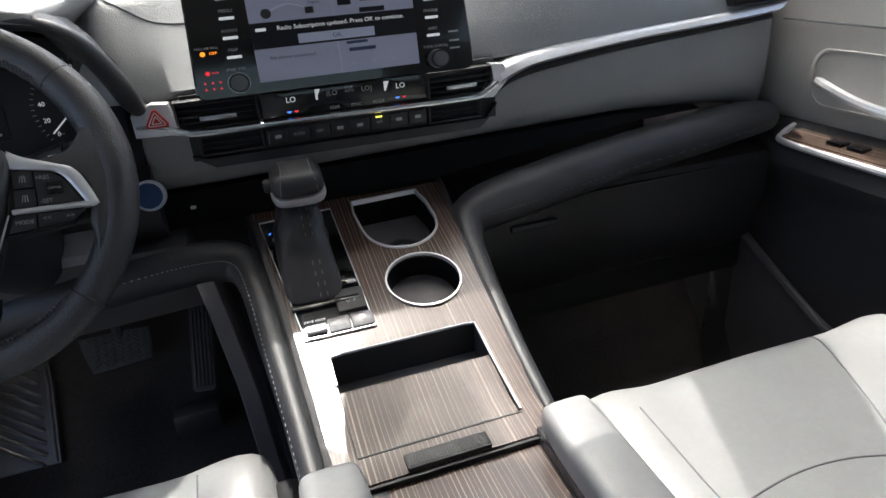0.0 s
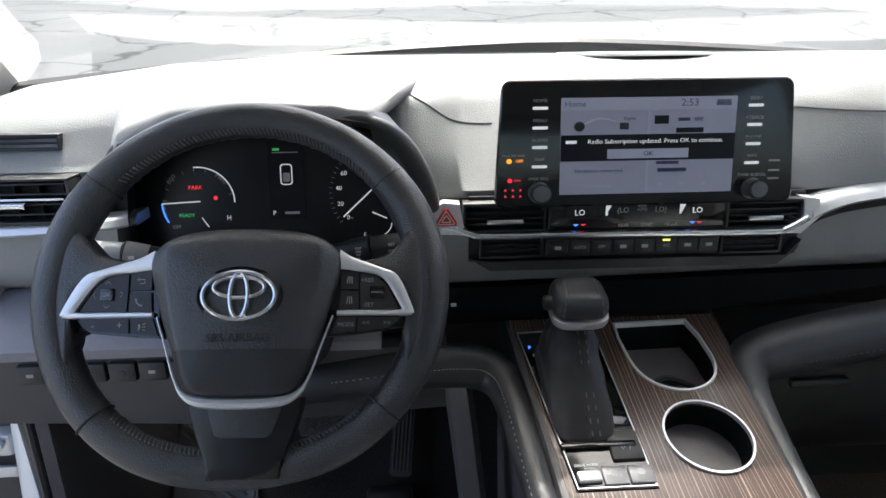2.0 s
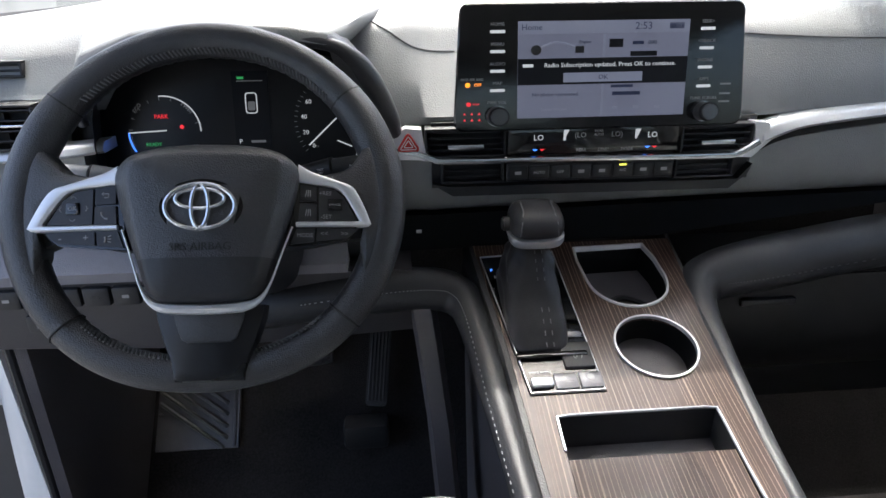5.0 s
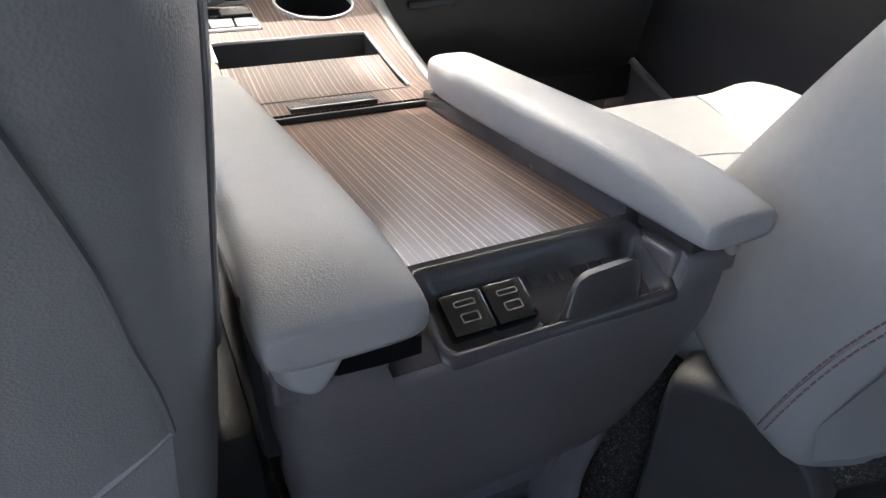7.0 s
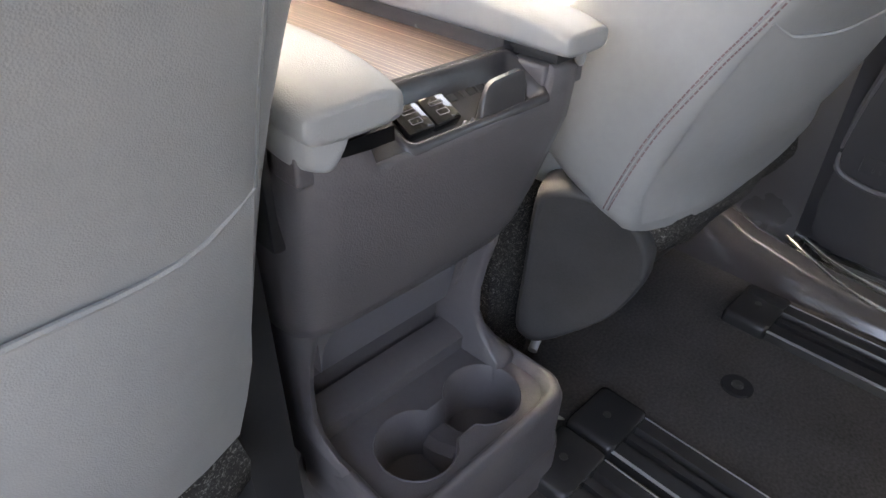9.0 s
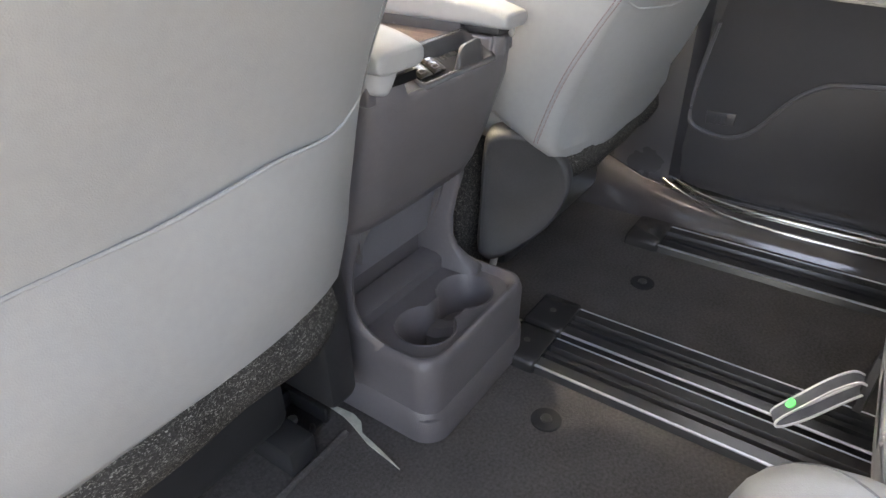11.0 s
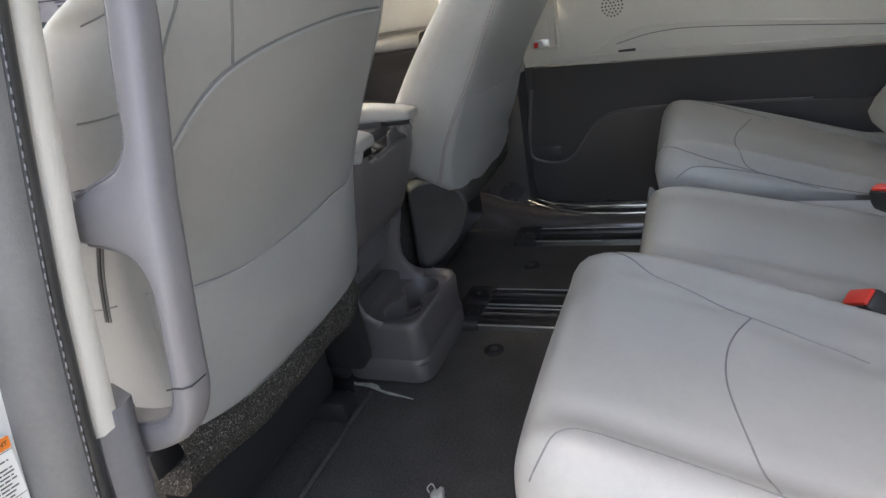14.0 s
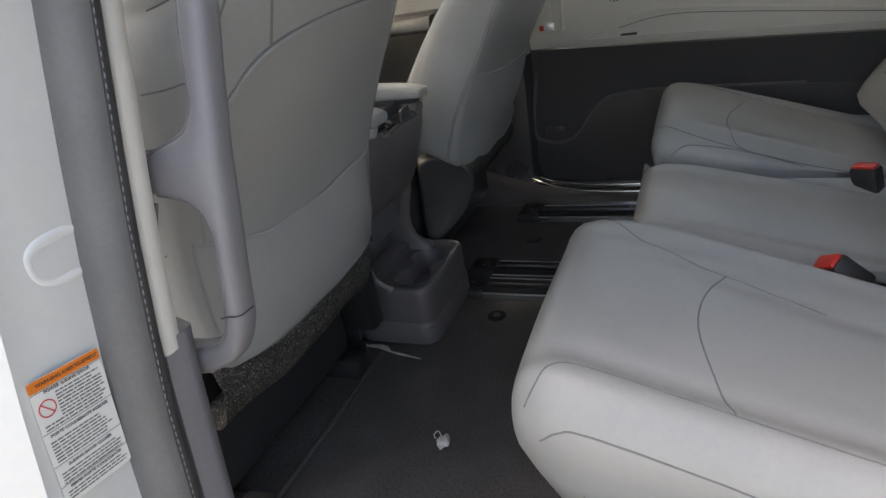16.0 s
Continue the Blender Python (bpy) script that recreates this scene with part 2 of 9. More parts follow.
# ---- mesh helpers ----
def finish(name, bm, mat, parent=None, label="", smooth=40):
    me = bpy.data.meshes.new(name)
    bmesh.ops.recalc_face_normals(bm, faces=bm.faces)
    if smooth:
        for f in bm.faces:
            f.smooth = True
        for e in bm.edges:
            if len(e.link_faces) == 2:
                e.smooth = e.calc_face_angle(0.0) < radians(smooth)
            else:
                e.smooth = False
    bm.to_mesh(me)
    bm.free()
    me.materials.append(mat)
    ob = new(name, me)
    if parent is not None:
        ob.parent = parent
        ob.matrix_parent_inverse = parent.matrix_world.inverted()
    if label:
        ob["label"] = label
    return ob


def part(name, bm, mat, parent, label="", smooth=40):
    return finish(name, bm, mat, parent, label, smooth)


def thing(name, at, label, category, group="", kind=""):
    ob = new(name)
    ob.empty_display_size = 0.02
    ob.location = at
    ob.matrix_world = Matrix.Translation(at)
    return tagged(ob, label, category, group, kind)


def box(x0, x1, y0, y1, z0, z1, bevel=0.0, seg=2, bm=None, m=None):
    own = bmesh.new()
    bmesh.ops.create_cube(own, size=1.0)
    for v in own.verts:
        v.co = Vector(((x0 + x1) / 2 + v.co.x * (x1 - x0), (y0 + y1) / 2 + v.co.y * (y1 - y0), (z0 + z1) / 2 + v.co.z * (z1 - z0)))
    if bevel:
        bmesh.ops.bevel(own, geom=own.edges[:], offset=bevel, segments=seg, affect="EDGES", profile=0.5)
    if m is not None:
        own.transform(m)
    return join(bm, own)


def join(bm, own):
    if bm is None:
        return own
    me = bpy.data.meshes.new("tmp")
    own.to_mesh(me)
    own.free()
    bm.from_mesh(me)
    bpy.data.meshes.remove(me)
    return bm


def loft(rings, closed=True, caps=True, bm=None):
    """Skin through rings of equally many points."""
    own = bmesh.new()
    rows = [[own.verts.new(p) for p in r] for r in rings]
    n = len(rows[0])
    for a, b in zip(rows, rows[1:]):
        for i in range(n if closed else n - 1):
            j = (i + 1) % n
            own.faces.new((a[i], a[j], b[j], b[i]))
    if caps and closed:
        own.faces.new(rows[0])
        own.faces.new(rows[-1])
    return join(bm, own)


def oval(cx, cy, rx, ry, n=24, p=2.0):
    """Points of a superellipse."""
    out = []
    for i in range(n):
        a = 2 * math.pi * i / n
        c, s = math.cos(a), math.sin(a)
        out.append((cx + rx * math.copysign(abs(c) ** (2 / p), c), cy + ry * math.copysign(abs(s) ** (2 / p), s)))
    return out


def smooth_path(points, per=6, closed=False):
    """Catmull-Rom line through points."""
    pts = [Vector(p) for p in points]
    n = len(pts)
    out = []
    for i in range(n if closed else n - 1):
        if closed:
            a, b, c, d = (pts[(i + k) % n] for k in (-1, 0, 1, 2))
        else:
            a, b, c, d = pts[max(i - 1, 0)], pts[i], pts[i + 1], pts[min(i + 2, n - 1)]
        for k in range(per):
            s = k / per
            out.append(0.5 * ((2 * b) + (c - a) * s + (2 * a - 5 * b + 4 * c - d) * s * s + (3 * b - a - 3 * c + d) * s ** 3))
    if not closed:
        out.append(pts[-1])
    return out


def tube(points, r, n=8, closed=False, flat=1.0, up=(0, 0, 1), bm=None):
    """A round (or flattened) rod along a line; r may be a list."""
    pts = [Vector(p) for p in points]
    rings = []
    m = len(pts)
    for i, p in enumerate(pts):
        a, b = (pts[i - 1], pts[(i + 1) % m]) if closed else (pts[max(i - 1, 0)], pts[min(i + 1, m - 1)])
        t = (b - a).normalized()
        side = t.cross(Vector(up))
        side = side.normalized() if side.length > 1e-4 else t.orthogonal().normalized()
        top = side.cross(t)
        k = r[i] if isinstance(r, (list, tuple)) else r
        rings.append([p + side * k * math.cos(2 * math.pi * j / n) + top * k * flat * math.sin(2 * math.pi * j / n) for j in range(n)])
    if closed:
        rings.append(rings[0])
    own = loft(rings, True, not closed)
    if closed:
        bmesh.ops.remove_doubles(own, verts=own.verts[:], dist=1e-6)
    return join(bm, own)


def sheet(outline, holes=(), depth=0.003, bm=None, m=None, cuts=(), shape=None):
    """A flat plate in x, y with holes, given thickness downwards, optionally cut along y lines and lifted by shape(x, y)."""
    own = bmesh.new()
    edges = []
    for loop in (outline, *holes):
        vs = [own.verts.new((p[0], p[1], 0)) for p in loop]
        edges += [own.edges.new((a, b)) for a, b in zip(vs, vs[1:] + vs[:1])]
    bmesh.ops.triangle_fill(own, use_beauty=True, use_dissolve=False, edges=edges)
    for y in cuts:
        bmesh.ops.bisect_plane(own, geom=own.verts[:] + own.edges[:] + own.faces[:], plane_co=(0, y, 0), plane_no=(0, 1, 0))
    bmesh.ops.recalc_face_normals(own, faces=own.faces)
    if own.faces and own.faces[0].normal.z < 0:
        bmesh.ops.reverse_faces(own, faces=own.faces[:])
    if depth:
        res = bmesh.ops.extrude_face_region(own, geom=own.faces[:])
        for v in [g for g in res["geom"] if isinstance(g, bmesh.types.BMVert)]:
            v.co.z -= depth
    if shape:
        for v in own.verts:
            v.co.z += shape(v.co.x, v.co.y)
    if m is not None:
        own.transform(m)
    return join(bm, own)


def rect(x0, x1, y0, y1, r=0.0, n=5):
    """Outline of a rectangle with rounded corners."""
    if r <= 0:
        return [(x0, y0), (x1, y0), (x1, y1), (x0, y1)]
    out = []
    for cx, cy, a0 in ((x1 - r, y0 + r, -90), (x1 - r, y1 - r, 0), (x0 + r, y1 - r, 90), (x0 + r, y0 + r, 180)):
        for i in range(n + 1):
            a = radians(a0 + 90 * i / n)
            out.append((cx + r * math.cos(a), cy + r * math.sin(a)))
    return out


def ring_band(loop, inner, height, lift, bm=None, m=None):
    """A raised rim between two outlines of equally many points."""
    own = bmesh.new()
    rows = []
    for pts, z in ((loop, 0.0), (loop, lift), (inner, lift), (inner, -height)):
        rows.append([own.verts.new((p[0], p[1], z)) for p in pts])
    n = len(loop)
    for a, b in zip(rows, rows[1:]):
        for i in range(n):
            own.faces.new((a[i], a[(i + 1) % n], b[(i + 1) % n], b[i]))
    if m is not None:
        own.transform(m)
    return join(bm, own)


def cylinder(r, h, m, n=24, bevel=0.0, r2=None, bm=None):
    own = bmesh.new()
    bmesh.ops.create_cone(own, cap_ends=True, segments=n, radius1=r, radius2=r if r2 is None else r2, depth=h)
    if bevel:
        rim = [e for e in own.edges if abs(e.verts[0].co.z - e.verts[1].co.z) < 1e-6]
        bmesh.ops.bevel(own, geom=rim, offset=bevel, segments=2, affect="EDGES")
    own.transform(m)
    return join(bm, own)


def words(text, size, m, mat, parent, label="", align="CENTER", name="lettering", deep=0.0002):
    cu = bpy.data.curves.new("font", "FONT")
    cu.body, cu.size, cu.align_x, cu.align_y = text, size, align, "CENTER"
    cu.extrude, cu.resolution_u = deep, 2
    tmp = bpy.data.objects.new("font", cu)
    me = bpy.data.meshes.new_from_object(tmp)
    me.name = name
    bpy.data.objects.remove(tmp)
    bpy.data.curves.remove(cu)
    me.transform(m)
    me.materials.clear()
    me.materials.append(mat)
    ob = new(name, me)
    ob.parent = parent
    ob.matrix_parent_inverse = parent.matrix_world.inverted()
    if label:
        ob["label"] = label
    return ob


def soften(ob, levels=1):
    """Rounds a part by subdividing it."""
    mod = ob.modifiers.new("round", "SUBSURF")
    mod.levels = mod.render_levels = levels
    return ob


def drape(ob, points, way=(0, 0, -1), lift=0.0, per=6, back=0.25):
    """A smooth line through points, laid on the rounded surface of a part."""
    bpy.context.view_layer.update()
    tree = BVHTree.FromObject(ob, bpy.context.evaluated_depsgraph_get())
    inv = ob.matrix_world.inverted()
    d = Vector(way).normalized()
    out = []
    for p in smooth_path(points, per):
        hit = tree.ray_cast(inv @ (p - d * back), d)
        if hit[0] is not None:
            out.append(ob.matrix_world @ hit[0] - d * lift)
    return out


def lerp(table, x):
    """Straight-line table look-up."""
    for (a, u), (b, v) in zip(table, table[1:]):
        if x <= b:
            return u + (v - u) * max(0.0, (x - a) / (b - a))
    return table[-1][1]

def on_table(table):
    return lambda v: lerp(table, v)


# ---- setting: ground, body shell ----
SLOPE = radians(8)
bm = bmesh.new()
bmesh.ops.create_grid(bm, x_segments=8, y_segments=8, size=400)
bm.transform(Matrix.Translation((0, 0, -0.47)) @ Matrix.Rotation(SLOPE, 4, "X"))
tagged(finish("ground", bm, ASPHALT, smooth=0), "pale cracked asphalt of a parking lot", "ground", kind="structure")

floor = finish("floor", sheet(rect(-0.74, 0.70, -1.7, 0.62), depth=0.04, cuts=(0.0,)), CARPET, smooth=0)
tagged(floor, "dark charcoal carpet on the cabin floor", "floor", kind="structure")
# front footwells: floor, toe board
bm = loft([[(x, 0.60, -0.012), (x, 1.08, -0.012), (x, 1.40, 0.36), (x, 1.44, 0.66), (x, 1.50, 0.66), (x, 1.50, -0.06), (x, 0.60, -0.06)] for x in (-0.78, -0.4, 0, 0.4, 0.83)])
tagged(finish("floor_front", bm, FRONT_CARPET, smooth=30), "carpeted front footwell and toe board, darkened for shade", "floor", kind="structure")

def roof_front(x):
    return lerp([(-0.66, 0.64), (-0.5, 0.68), (-0.24, 0.70), (-0.215, 0.80), (0.215, 0.80), (0.24, 0.70), (0.5, 0.68), (0.66, 0.64)], x)


def roof_low(x):
    return lerp([(-0.66, 1.165), (-0.5, 1.20), (-0.24, 1.225), (-0.215, 1.185), (0.215, 1.185), (0.24, 1.225), (0.5, 1.20), (0.66, 1.165)], x)


bm = loft([[(x, roof_front(x), roof_low(x)), (x, 0.45, 1.235 - 0.05 * (x / 0.6) ** 2), (x, -1.7, 1.23 - 0.05 * (x / 0.6) ** 2), (x, -1.7, 1.29), (x, 0.45, 1.29), (x, roof_front(x), roof_low(x) + 0.02)] for x in (-0.66, -0.5, -0.3, -0.24, -0.215, 0, 0.215, 0.24, 0.3, 0.5, 0.66)])
tagged(finish("ceiling", bm, HEADLINER), "pale grey headliner under the roof", "ceiling", kind="structure")
bm = box(-0.8, 0.8, -1.78, -1.70, -0.05, 0.66, 0.01)
bm = box(-0.8, -0.66, -1.78, -1.70, 0.66, 1.25, 0.01, bm=bm)
bm = box(0.66, 0.8, -1.78, -1.70, 0.66, 1.25, 0.01, bm=bm)
bm = box(-0.66, 0.66, -1.78, -1.70, 1.12, 1.25, 0.01, bm=bm)
tail = finish("wall_back", bm, PLASTIC)
tagged(tail, "dark inner panel of the closed tailgate", "wall", kind="structure")
pane = part("pane", box(-0.66, 0.66, -1.745, -1.741, 0.66, 1.12), PRIVACY_GLASS, tail, "tinted rear window", smooth=0)
pane.visible_shadow = False
# right side, behind the front door: sliding door with dark lower and pale upper panel
sd = thing("sliding_door", (0.80, -0.3, 0.0), "closed sliding door with charcoal lower and pale greige upper panel", "car door", kind="structure")
belt = lambda y: 0.449 - 0.052 * max(0.0, 0.06 - y)   # the dark panel gets lower towards the back
bm = loft([[(0.787 + d, y, z0), (0.785 + d, y, z0 + (z1 - z0) * 0.2), (0.785 + d, y, z0 + (z1 - z0) * 0.84), (0.785 + d - lift, y, z1), (0.83, y, z1), (0.83, y, z0)] for y, z0, z1, lift, d in ((0.151, 0.125, 0.17, 0, 0.01), (0.149, 0.105, 0.20, 0, 0.002), (0.146, 0.088, 0.23, 0, 0), (0.139, 0.068, 0.27, 0, 0), (0.130, 0.054, 0.32, 0, 0), (0.117, 0.042, 0.395, 0, 0), (0.105, 0.035, 0.446, 0.012, 0), (0.08, 0.030, 0.448, 0.018, 0), (-0.2, 0.03, belt(-0.2) - 0.001, 0.02, 0), (-0.5, 0.03, belt(-0.5) - 0.001, 0.02, 0), (-1.07, 0.03, belt(-1.07) - 0.001, 0.02, 0))])
part("lower_panel", bm, DOOR_PLASTIC, sd, "charcoal plastic lower door panel")
bm = loft([[(x, y, z) for x, z in ((0.768, belt(y) + 0.003), (0.755, belt(y) + 0.020), (0.752, 0.58), (0.765, 0.64), (0.83, 0.64), (0.83, belt(y) + 0.003))] for y in (0.125, 0.10, 0.05, -0.2, -0.5, -1.05, -1.07)])
part("upper_panel", bm, GREIGE, sd, "pale greige upper door panel")
bm = loft([[(0.80, y, 0.64), (0.67, y, 1.20), (0.69, y, 1.20), (0.82, y, 0.64)] for y in (0.10, -1.07)])
part("pane", bm, PRIVACY_GLASS, sd, "tinted side glass", smooth=0)
bm = box(0.70, 0.83, -1.70, -1.08, -0.04, 0.66, 0.01)
bm = loft([[(0.76, y, 0.60), (0.62, y, 1.25), (0.70, y, 1.27), (0.84, y, 0.60)] for y in (-1.08, -1.2)], bm=bm)
tagged(finish("wall_right_rear", bm, PLASTIC), "dark right rear side trim", "wall", kind="structure")
# right centre pillar
prof = lambda z: [(0.80 - 0.17 * max(0, (z - 0.62) / 0.6), 0.36), (0.74 - 0.17 * max(0, (z - 0.62) / 0.6), 0.33), (0.725 - 0.17 * max(0, (z - 0.62) / 0.6), 0.24), (0.745 - 0.17 * max(0, (z - 0.62) / 0.6), 0.15), (0.81 - 0.17 * max(0, (z - 0.62) / 0.6), 0.13)]
bm = loft([[(x, y, z) for x, y in prof(z)] for z in (0.0, 0.15, 0.44)])
tagged(finish("pillar_right_lower", bm, DOOR_PLASTIC), "charcoal lower trim of the centre pillar", "pillar", kind="structure")
bm = loft([[(x, y, z) for x, y in prof(z)] for z in (0.441, 0.62, 1.22)])
tagged(finish("pillar_right", bm, GREIGE), "pale greige upper trim of the centre pillar", "pillar", kind="structure")

# windscreen, cowl and front pillars
US = (-1, -0.8, -0.5, -0.25, 0, 0.25, 0.5, 0.8, 1)
rings = []
for k in range(7):
    s = k / 6
    y, z, w = 1.62 - 0.93 * s, 0.875 + 0.372 * s, 0.97 - 0.29 * s
    row = [(w * u, y - 0.10 * abs(u) ** 2.2 * (1.1 - 0.4 * s), z - 0.02 * abs(u) ** 2) for u in US]
    rings.append(row + [(x, yy + 0.0018, zz + 0.0042) for x, yy, zz in reversed(row)])
ws = finish("windscreen", loft(rings), GLASS)
ws.visible_shadow = False
tagged(ws, "wide clear windscreen", "windscreen", kind="structure")
for sx, nm in ((-1, "pillar_front_left"), (1, "pillar_front_right")):
    rings = []
    for k in range(8):
        s = k / 7
        x, y, z = sx * (0.985 - 0.27 * s ** 1.2), 1.42 - 0.72 * s, 0.86 + 0.33 * s
        a, b2 = 0.085, 0.065
        rings.append([(x + sx * (a * math.cos(t)), y - 0.02 + b2 * math.sin(t) * 0.8, z - 0.02 + b2 * math.sin(t) * 0.5) for t in [2 * math.pi * j / 12 for j in range(12)]])
    tagged(finish(nm, loft(rings), GREIGE), "pale greige trim of the windscreen pillar", "pillar", kind="structure")
frit = lambda x: (1.385 - 0.09 * (x / 0.8) ** 2, 0.953 - 0.047 * (abs(x) / 0.75) ** 1.5)
bm = loft([[(x, frit(x)[0] - 0.004, frit(x)[1] - 0.007), (x, frit(x)[0] + 0.006, frit(x)[1]), (x, frit(x)[0] + 0.014, frit(x)[1] - 0.03), (x, frit(x)[0] + 0.02, 0.80), (x, frit(x)[0], 0.80)] for x in [-0.95 + 0.1 * i for i in range(20)]])
tagged(finish("cowl", bm, BLACK), "black cowl strip at the foot of the windscreen", "trim", kind="structure")
# front left body side: sill, hinge pillar
rows = [[(x0, 0.975, z), (x0 + 0.004, 0.962, z), (x1 - 0.006, 0.955, z), (x1, 0.965, z), (x1, 1.2, z), (x0, 1.2, z)] for z, x0, x1 in ((-0.05, -0.83, -0.752), (0.30, -0.806, -0.761), (0.50, -0.789, -0.767), (0.60, -0.785, -0.77), (0.80, -0.78, -0.77))]
tagged(finish("hinge_pillar", loft(rows), PAINT, smooth=60), "silver painted flange of the front door opening", "pillar", kind="structure")
# painted jamb given dark rubber's colour in place of the door's shade
tagged(finish("hinge_jamb", box(-0.96, -0.80, 1.03, 1.5, -0.05, 0.80, 0.02), RUBBER), "jamb behind the open front door, coloured dark for shade", "pillar", kind="structure")
rows = [[(-0.757, 0.962, z), (-0.748, 0.95, z), (-0.735, 0.955, z), (-0.725, 1.0, z), (-0.72, 1.44, z), (-0.757, 1.44, z)] for z in (-0.02, 0.25, 0.52)]
tagged(finish("kick_panel", loft(rows), PLASTIC, smooth=50), "charcoal kick panel beside the footwell", "trim", kind="structure")
tagged(finish("opening_seal", tube([(-0.757, 0.953, z) for z in (-0.02, 0.2, 0.4, 0.52)], 0.006, 8), BLACK), "black seal of the front door opening", "seal", kind="structure")
bm = box(-0.88, -0.70, -1.7, 1.2, -0.12, -0.005, 0.015)
tagged(finish("sill_left", bm, PLASTIC), "charcoal door sill on the open side", "sill", kind="structure")
bm = box(-0.90, -0.74, -1.78, -1.05, -0.12, 0.62, 0.02)
bm = box(-0.84, -0.74, -1.12, -1.05, 0.62, 1.25, 0.02, bm=bm)
tagged(finish("wall_left_rear", bm, PLASTIC), "dark left rear side trim", "wall", kind="structure")
bm = box(0.815, 0.90, 1.0, 1.5, -0.05, 0.84, 0.02)
tagged(finish("wall_right_front", bm, PLASTIC), "dark right cowl side", "wall", kind="structure")
bm = box(-0.86, 0.86, 1.5, 1.56, -0.05, 0.86, 0.0)
tagged(finish("bulkhead", bm, BLACK), "black bulkhead behind the dashboard", "wall", kind="structure")

for sx, nm in ((-1, "roof_rail_left"), (1, "roof_rail_right")):
    bm = loft([[(sx * a, y, z) for a, z in ((0.58, 1.17), (0.60, 1.125), (0.70, 1.07), (0.76, 1.12), (0.66, 1.28))] for y in (0.78, 0.3, -1.75)])
    tagged(finish(nm, bm, HEADLINER), "pale roof rail over the doors", "trim", kind="structure")

# ---- inside mirror: only its shade falls into the view ----
mirror = thing("rear_view_mirror", (0.0, 0.80, 1.10), "black rear view mirror and sensor pod below the roof", "mirror")
part("housing", box(-0.105, 0.095, 0.775, 0.805, 1.05, 1.165, 0.014, 3), BLACK, mirror)
part("stalk", tube([(0, 0.80, 1.09), (0, 0.84, 1.13), (0, 0.88, 1.15)], 0.012), BLACK, mirror)
part("mirror_glass", box(-0.095, 0.085, 0.7715, 0.774, 1.058, 1.107, 0.0), CHROME, mirror)
part("sensor_pod", loft([[(x, y, z) for x, z in ((-w, 1.10 + d), (-w, 1.165 - e), (w, 1.165 - e), (w, 1.10 + d))] for y, w, d, e in ((0.80, 0.075, 0.0, 0.0), (0.90, 0.07, 0.0, 0.02), (0.97, 0.05, 0.008, 0.04))]), BLACK, mirror, "black sensor pod")

# ---- unseen sun visor swung down to the glass, added to shade the driver's seat ----
vs = thing("sun_visor", (-0.40, 0.74, 1.18), "unseen pale grey visor at the windscreen, added to shade the driver's seat", "sun visor")
part("panel", loft([[(x, 0.715, 1.20), (x, 0.985, 1.085), (x, 0.99, 1.095), (x, 0.72, 1.212)] for x in (-0.62, -0.205)]), HEADLINER, vs, smooth=0)
part("hinge_arm", tube([(-0.61, 0.72, 1.206), (-0.60, 0.71, 1.206), (-0.56, 0.70, 1.208)], 0.006, 8), HEADLINER, vs, "hinge arm of the added visor")

# ---- dashboard ----
def stations(table, n, per=4):
    """Rings between hand-set stations: table of (x, points in y, z)."""
    rings = []
    for (xa, pa), (xb, pb) in zip(table, table[1:]):
        for k in range(per):
            s = k / per
            rings.append([(xa + (xb - xa) * s, a[0] + (b[0] - a[0]) * s, a[1] + (b[1] - a[1]) * s) for a, b in zip(pa, pb)])
    rings.append([(table[-1][0], *p) for p in table[-1][1]])
    return rings


def pad_at(dy, seam, foot, back=0.0, drop=0.0, slack=0.0):
    """Section of the pad; back: how far the front face draws back; drop: how much lower its top lies; slack: how far the seam lies behind the foot."""
    return [(1.48 + dy, 0.80), (1.48 + dy, 0.905 - drop), (1.36 + dy, 0.927 - drop), (1.20 + back * 0.5, 0.928 - drop), (1.08 + back * 0.8 + slack * 0.6, 0.915 - drop), (1.025 + back + slack * 0.8, 0.897 - drop), (0.995 + back + slack, seam + 0.012 - drop * 0.6), (0.985 + back + slack, seam - drop * 0.6), (0.972 + back + slack * 0.5, 0.82), (0.962 + back, foot + 0.01), (0.965 + back, foot), (1.05 + back, foot), (1.10 + back, 0.80)]


def hood_at(zh, y0=0.885, dy=0.0, drop=0.0):
    return [(1.48 + dy, 0.80), (1.48 + dy, 0.905 - drop), (1.36 + dy, 0.927 - drop), (1.20, 0.928 - drop), (1.08, 0.916 - drop * 0.5), (1.02, max(zh + 0.012, 0.889)), (0.975, max(zh + 0.012, 0.872)), (max(0.905, y0 + 0.015), max(zh + 0.006, 0.84 if y0 > 0.92 else 0.0)), (y0, zh), (y0 - 0.004, zh - 0.010), (y0 + 0.015, zh - 0.016), (1.04, zh - 0.03), (1.05, 0.80)]


def hood_end(y0, zh, sink):
    """Section where the hood runs out slantwise into the centre pad."""
    crown = on_table([(0.95, 0.890), (0.975, 0.892), (1.02, 0.896), (1.08, 0.914), (1.20, 0.927)])
    return [(1.48, 0.80), (1.48, 0.905 - sink), (1.36, 0.927 - sink), (1.20, 0.928 - sink), (max(1.09, y0 + 0.07), crown(max(1.09, y0 + 0.07)) - sink), (y0 + 0.045, crown(y0 + 0.045) - sink), (y0 + 0.030, zh + 0.006), (y0 + 0.015, zh + 0.004), (y0, zh), (y0 - 0.003, zh - 0.007), (y0 + 0.012, zh - 0.014), (1.12, zh - 0.03), (1.12, 0.80)]


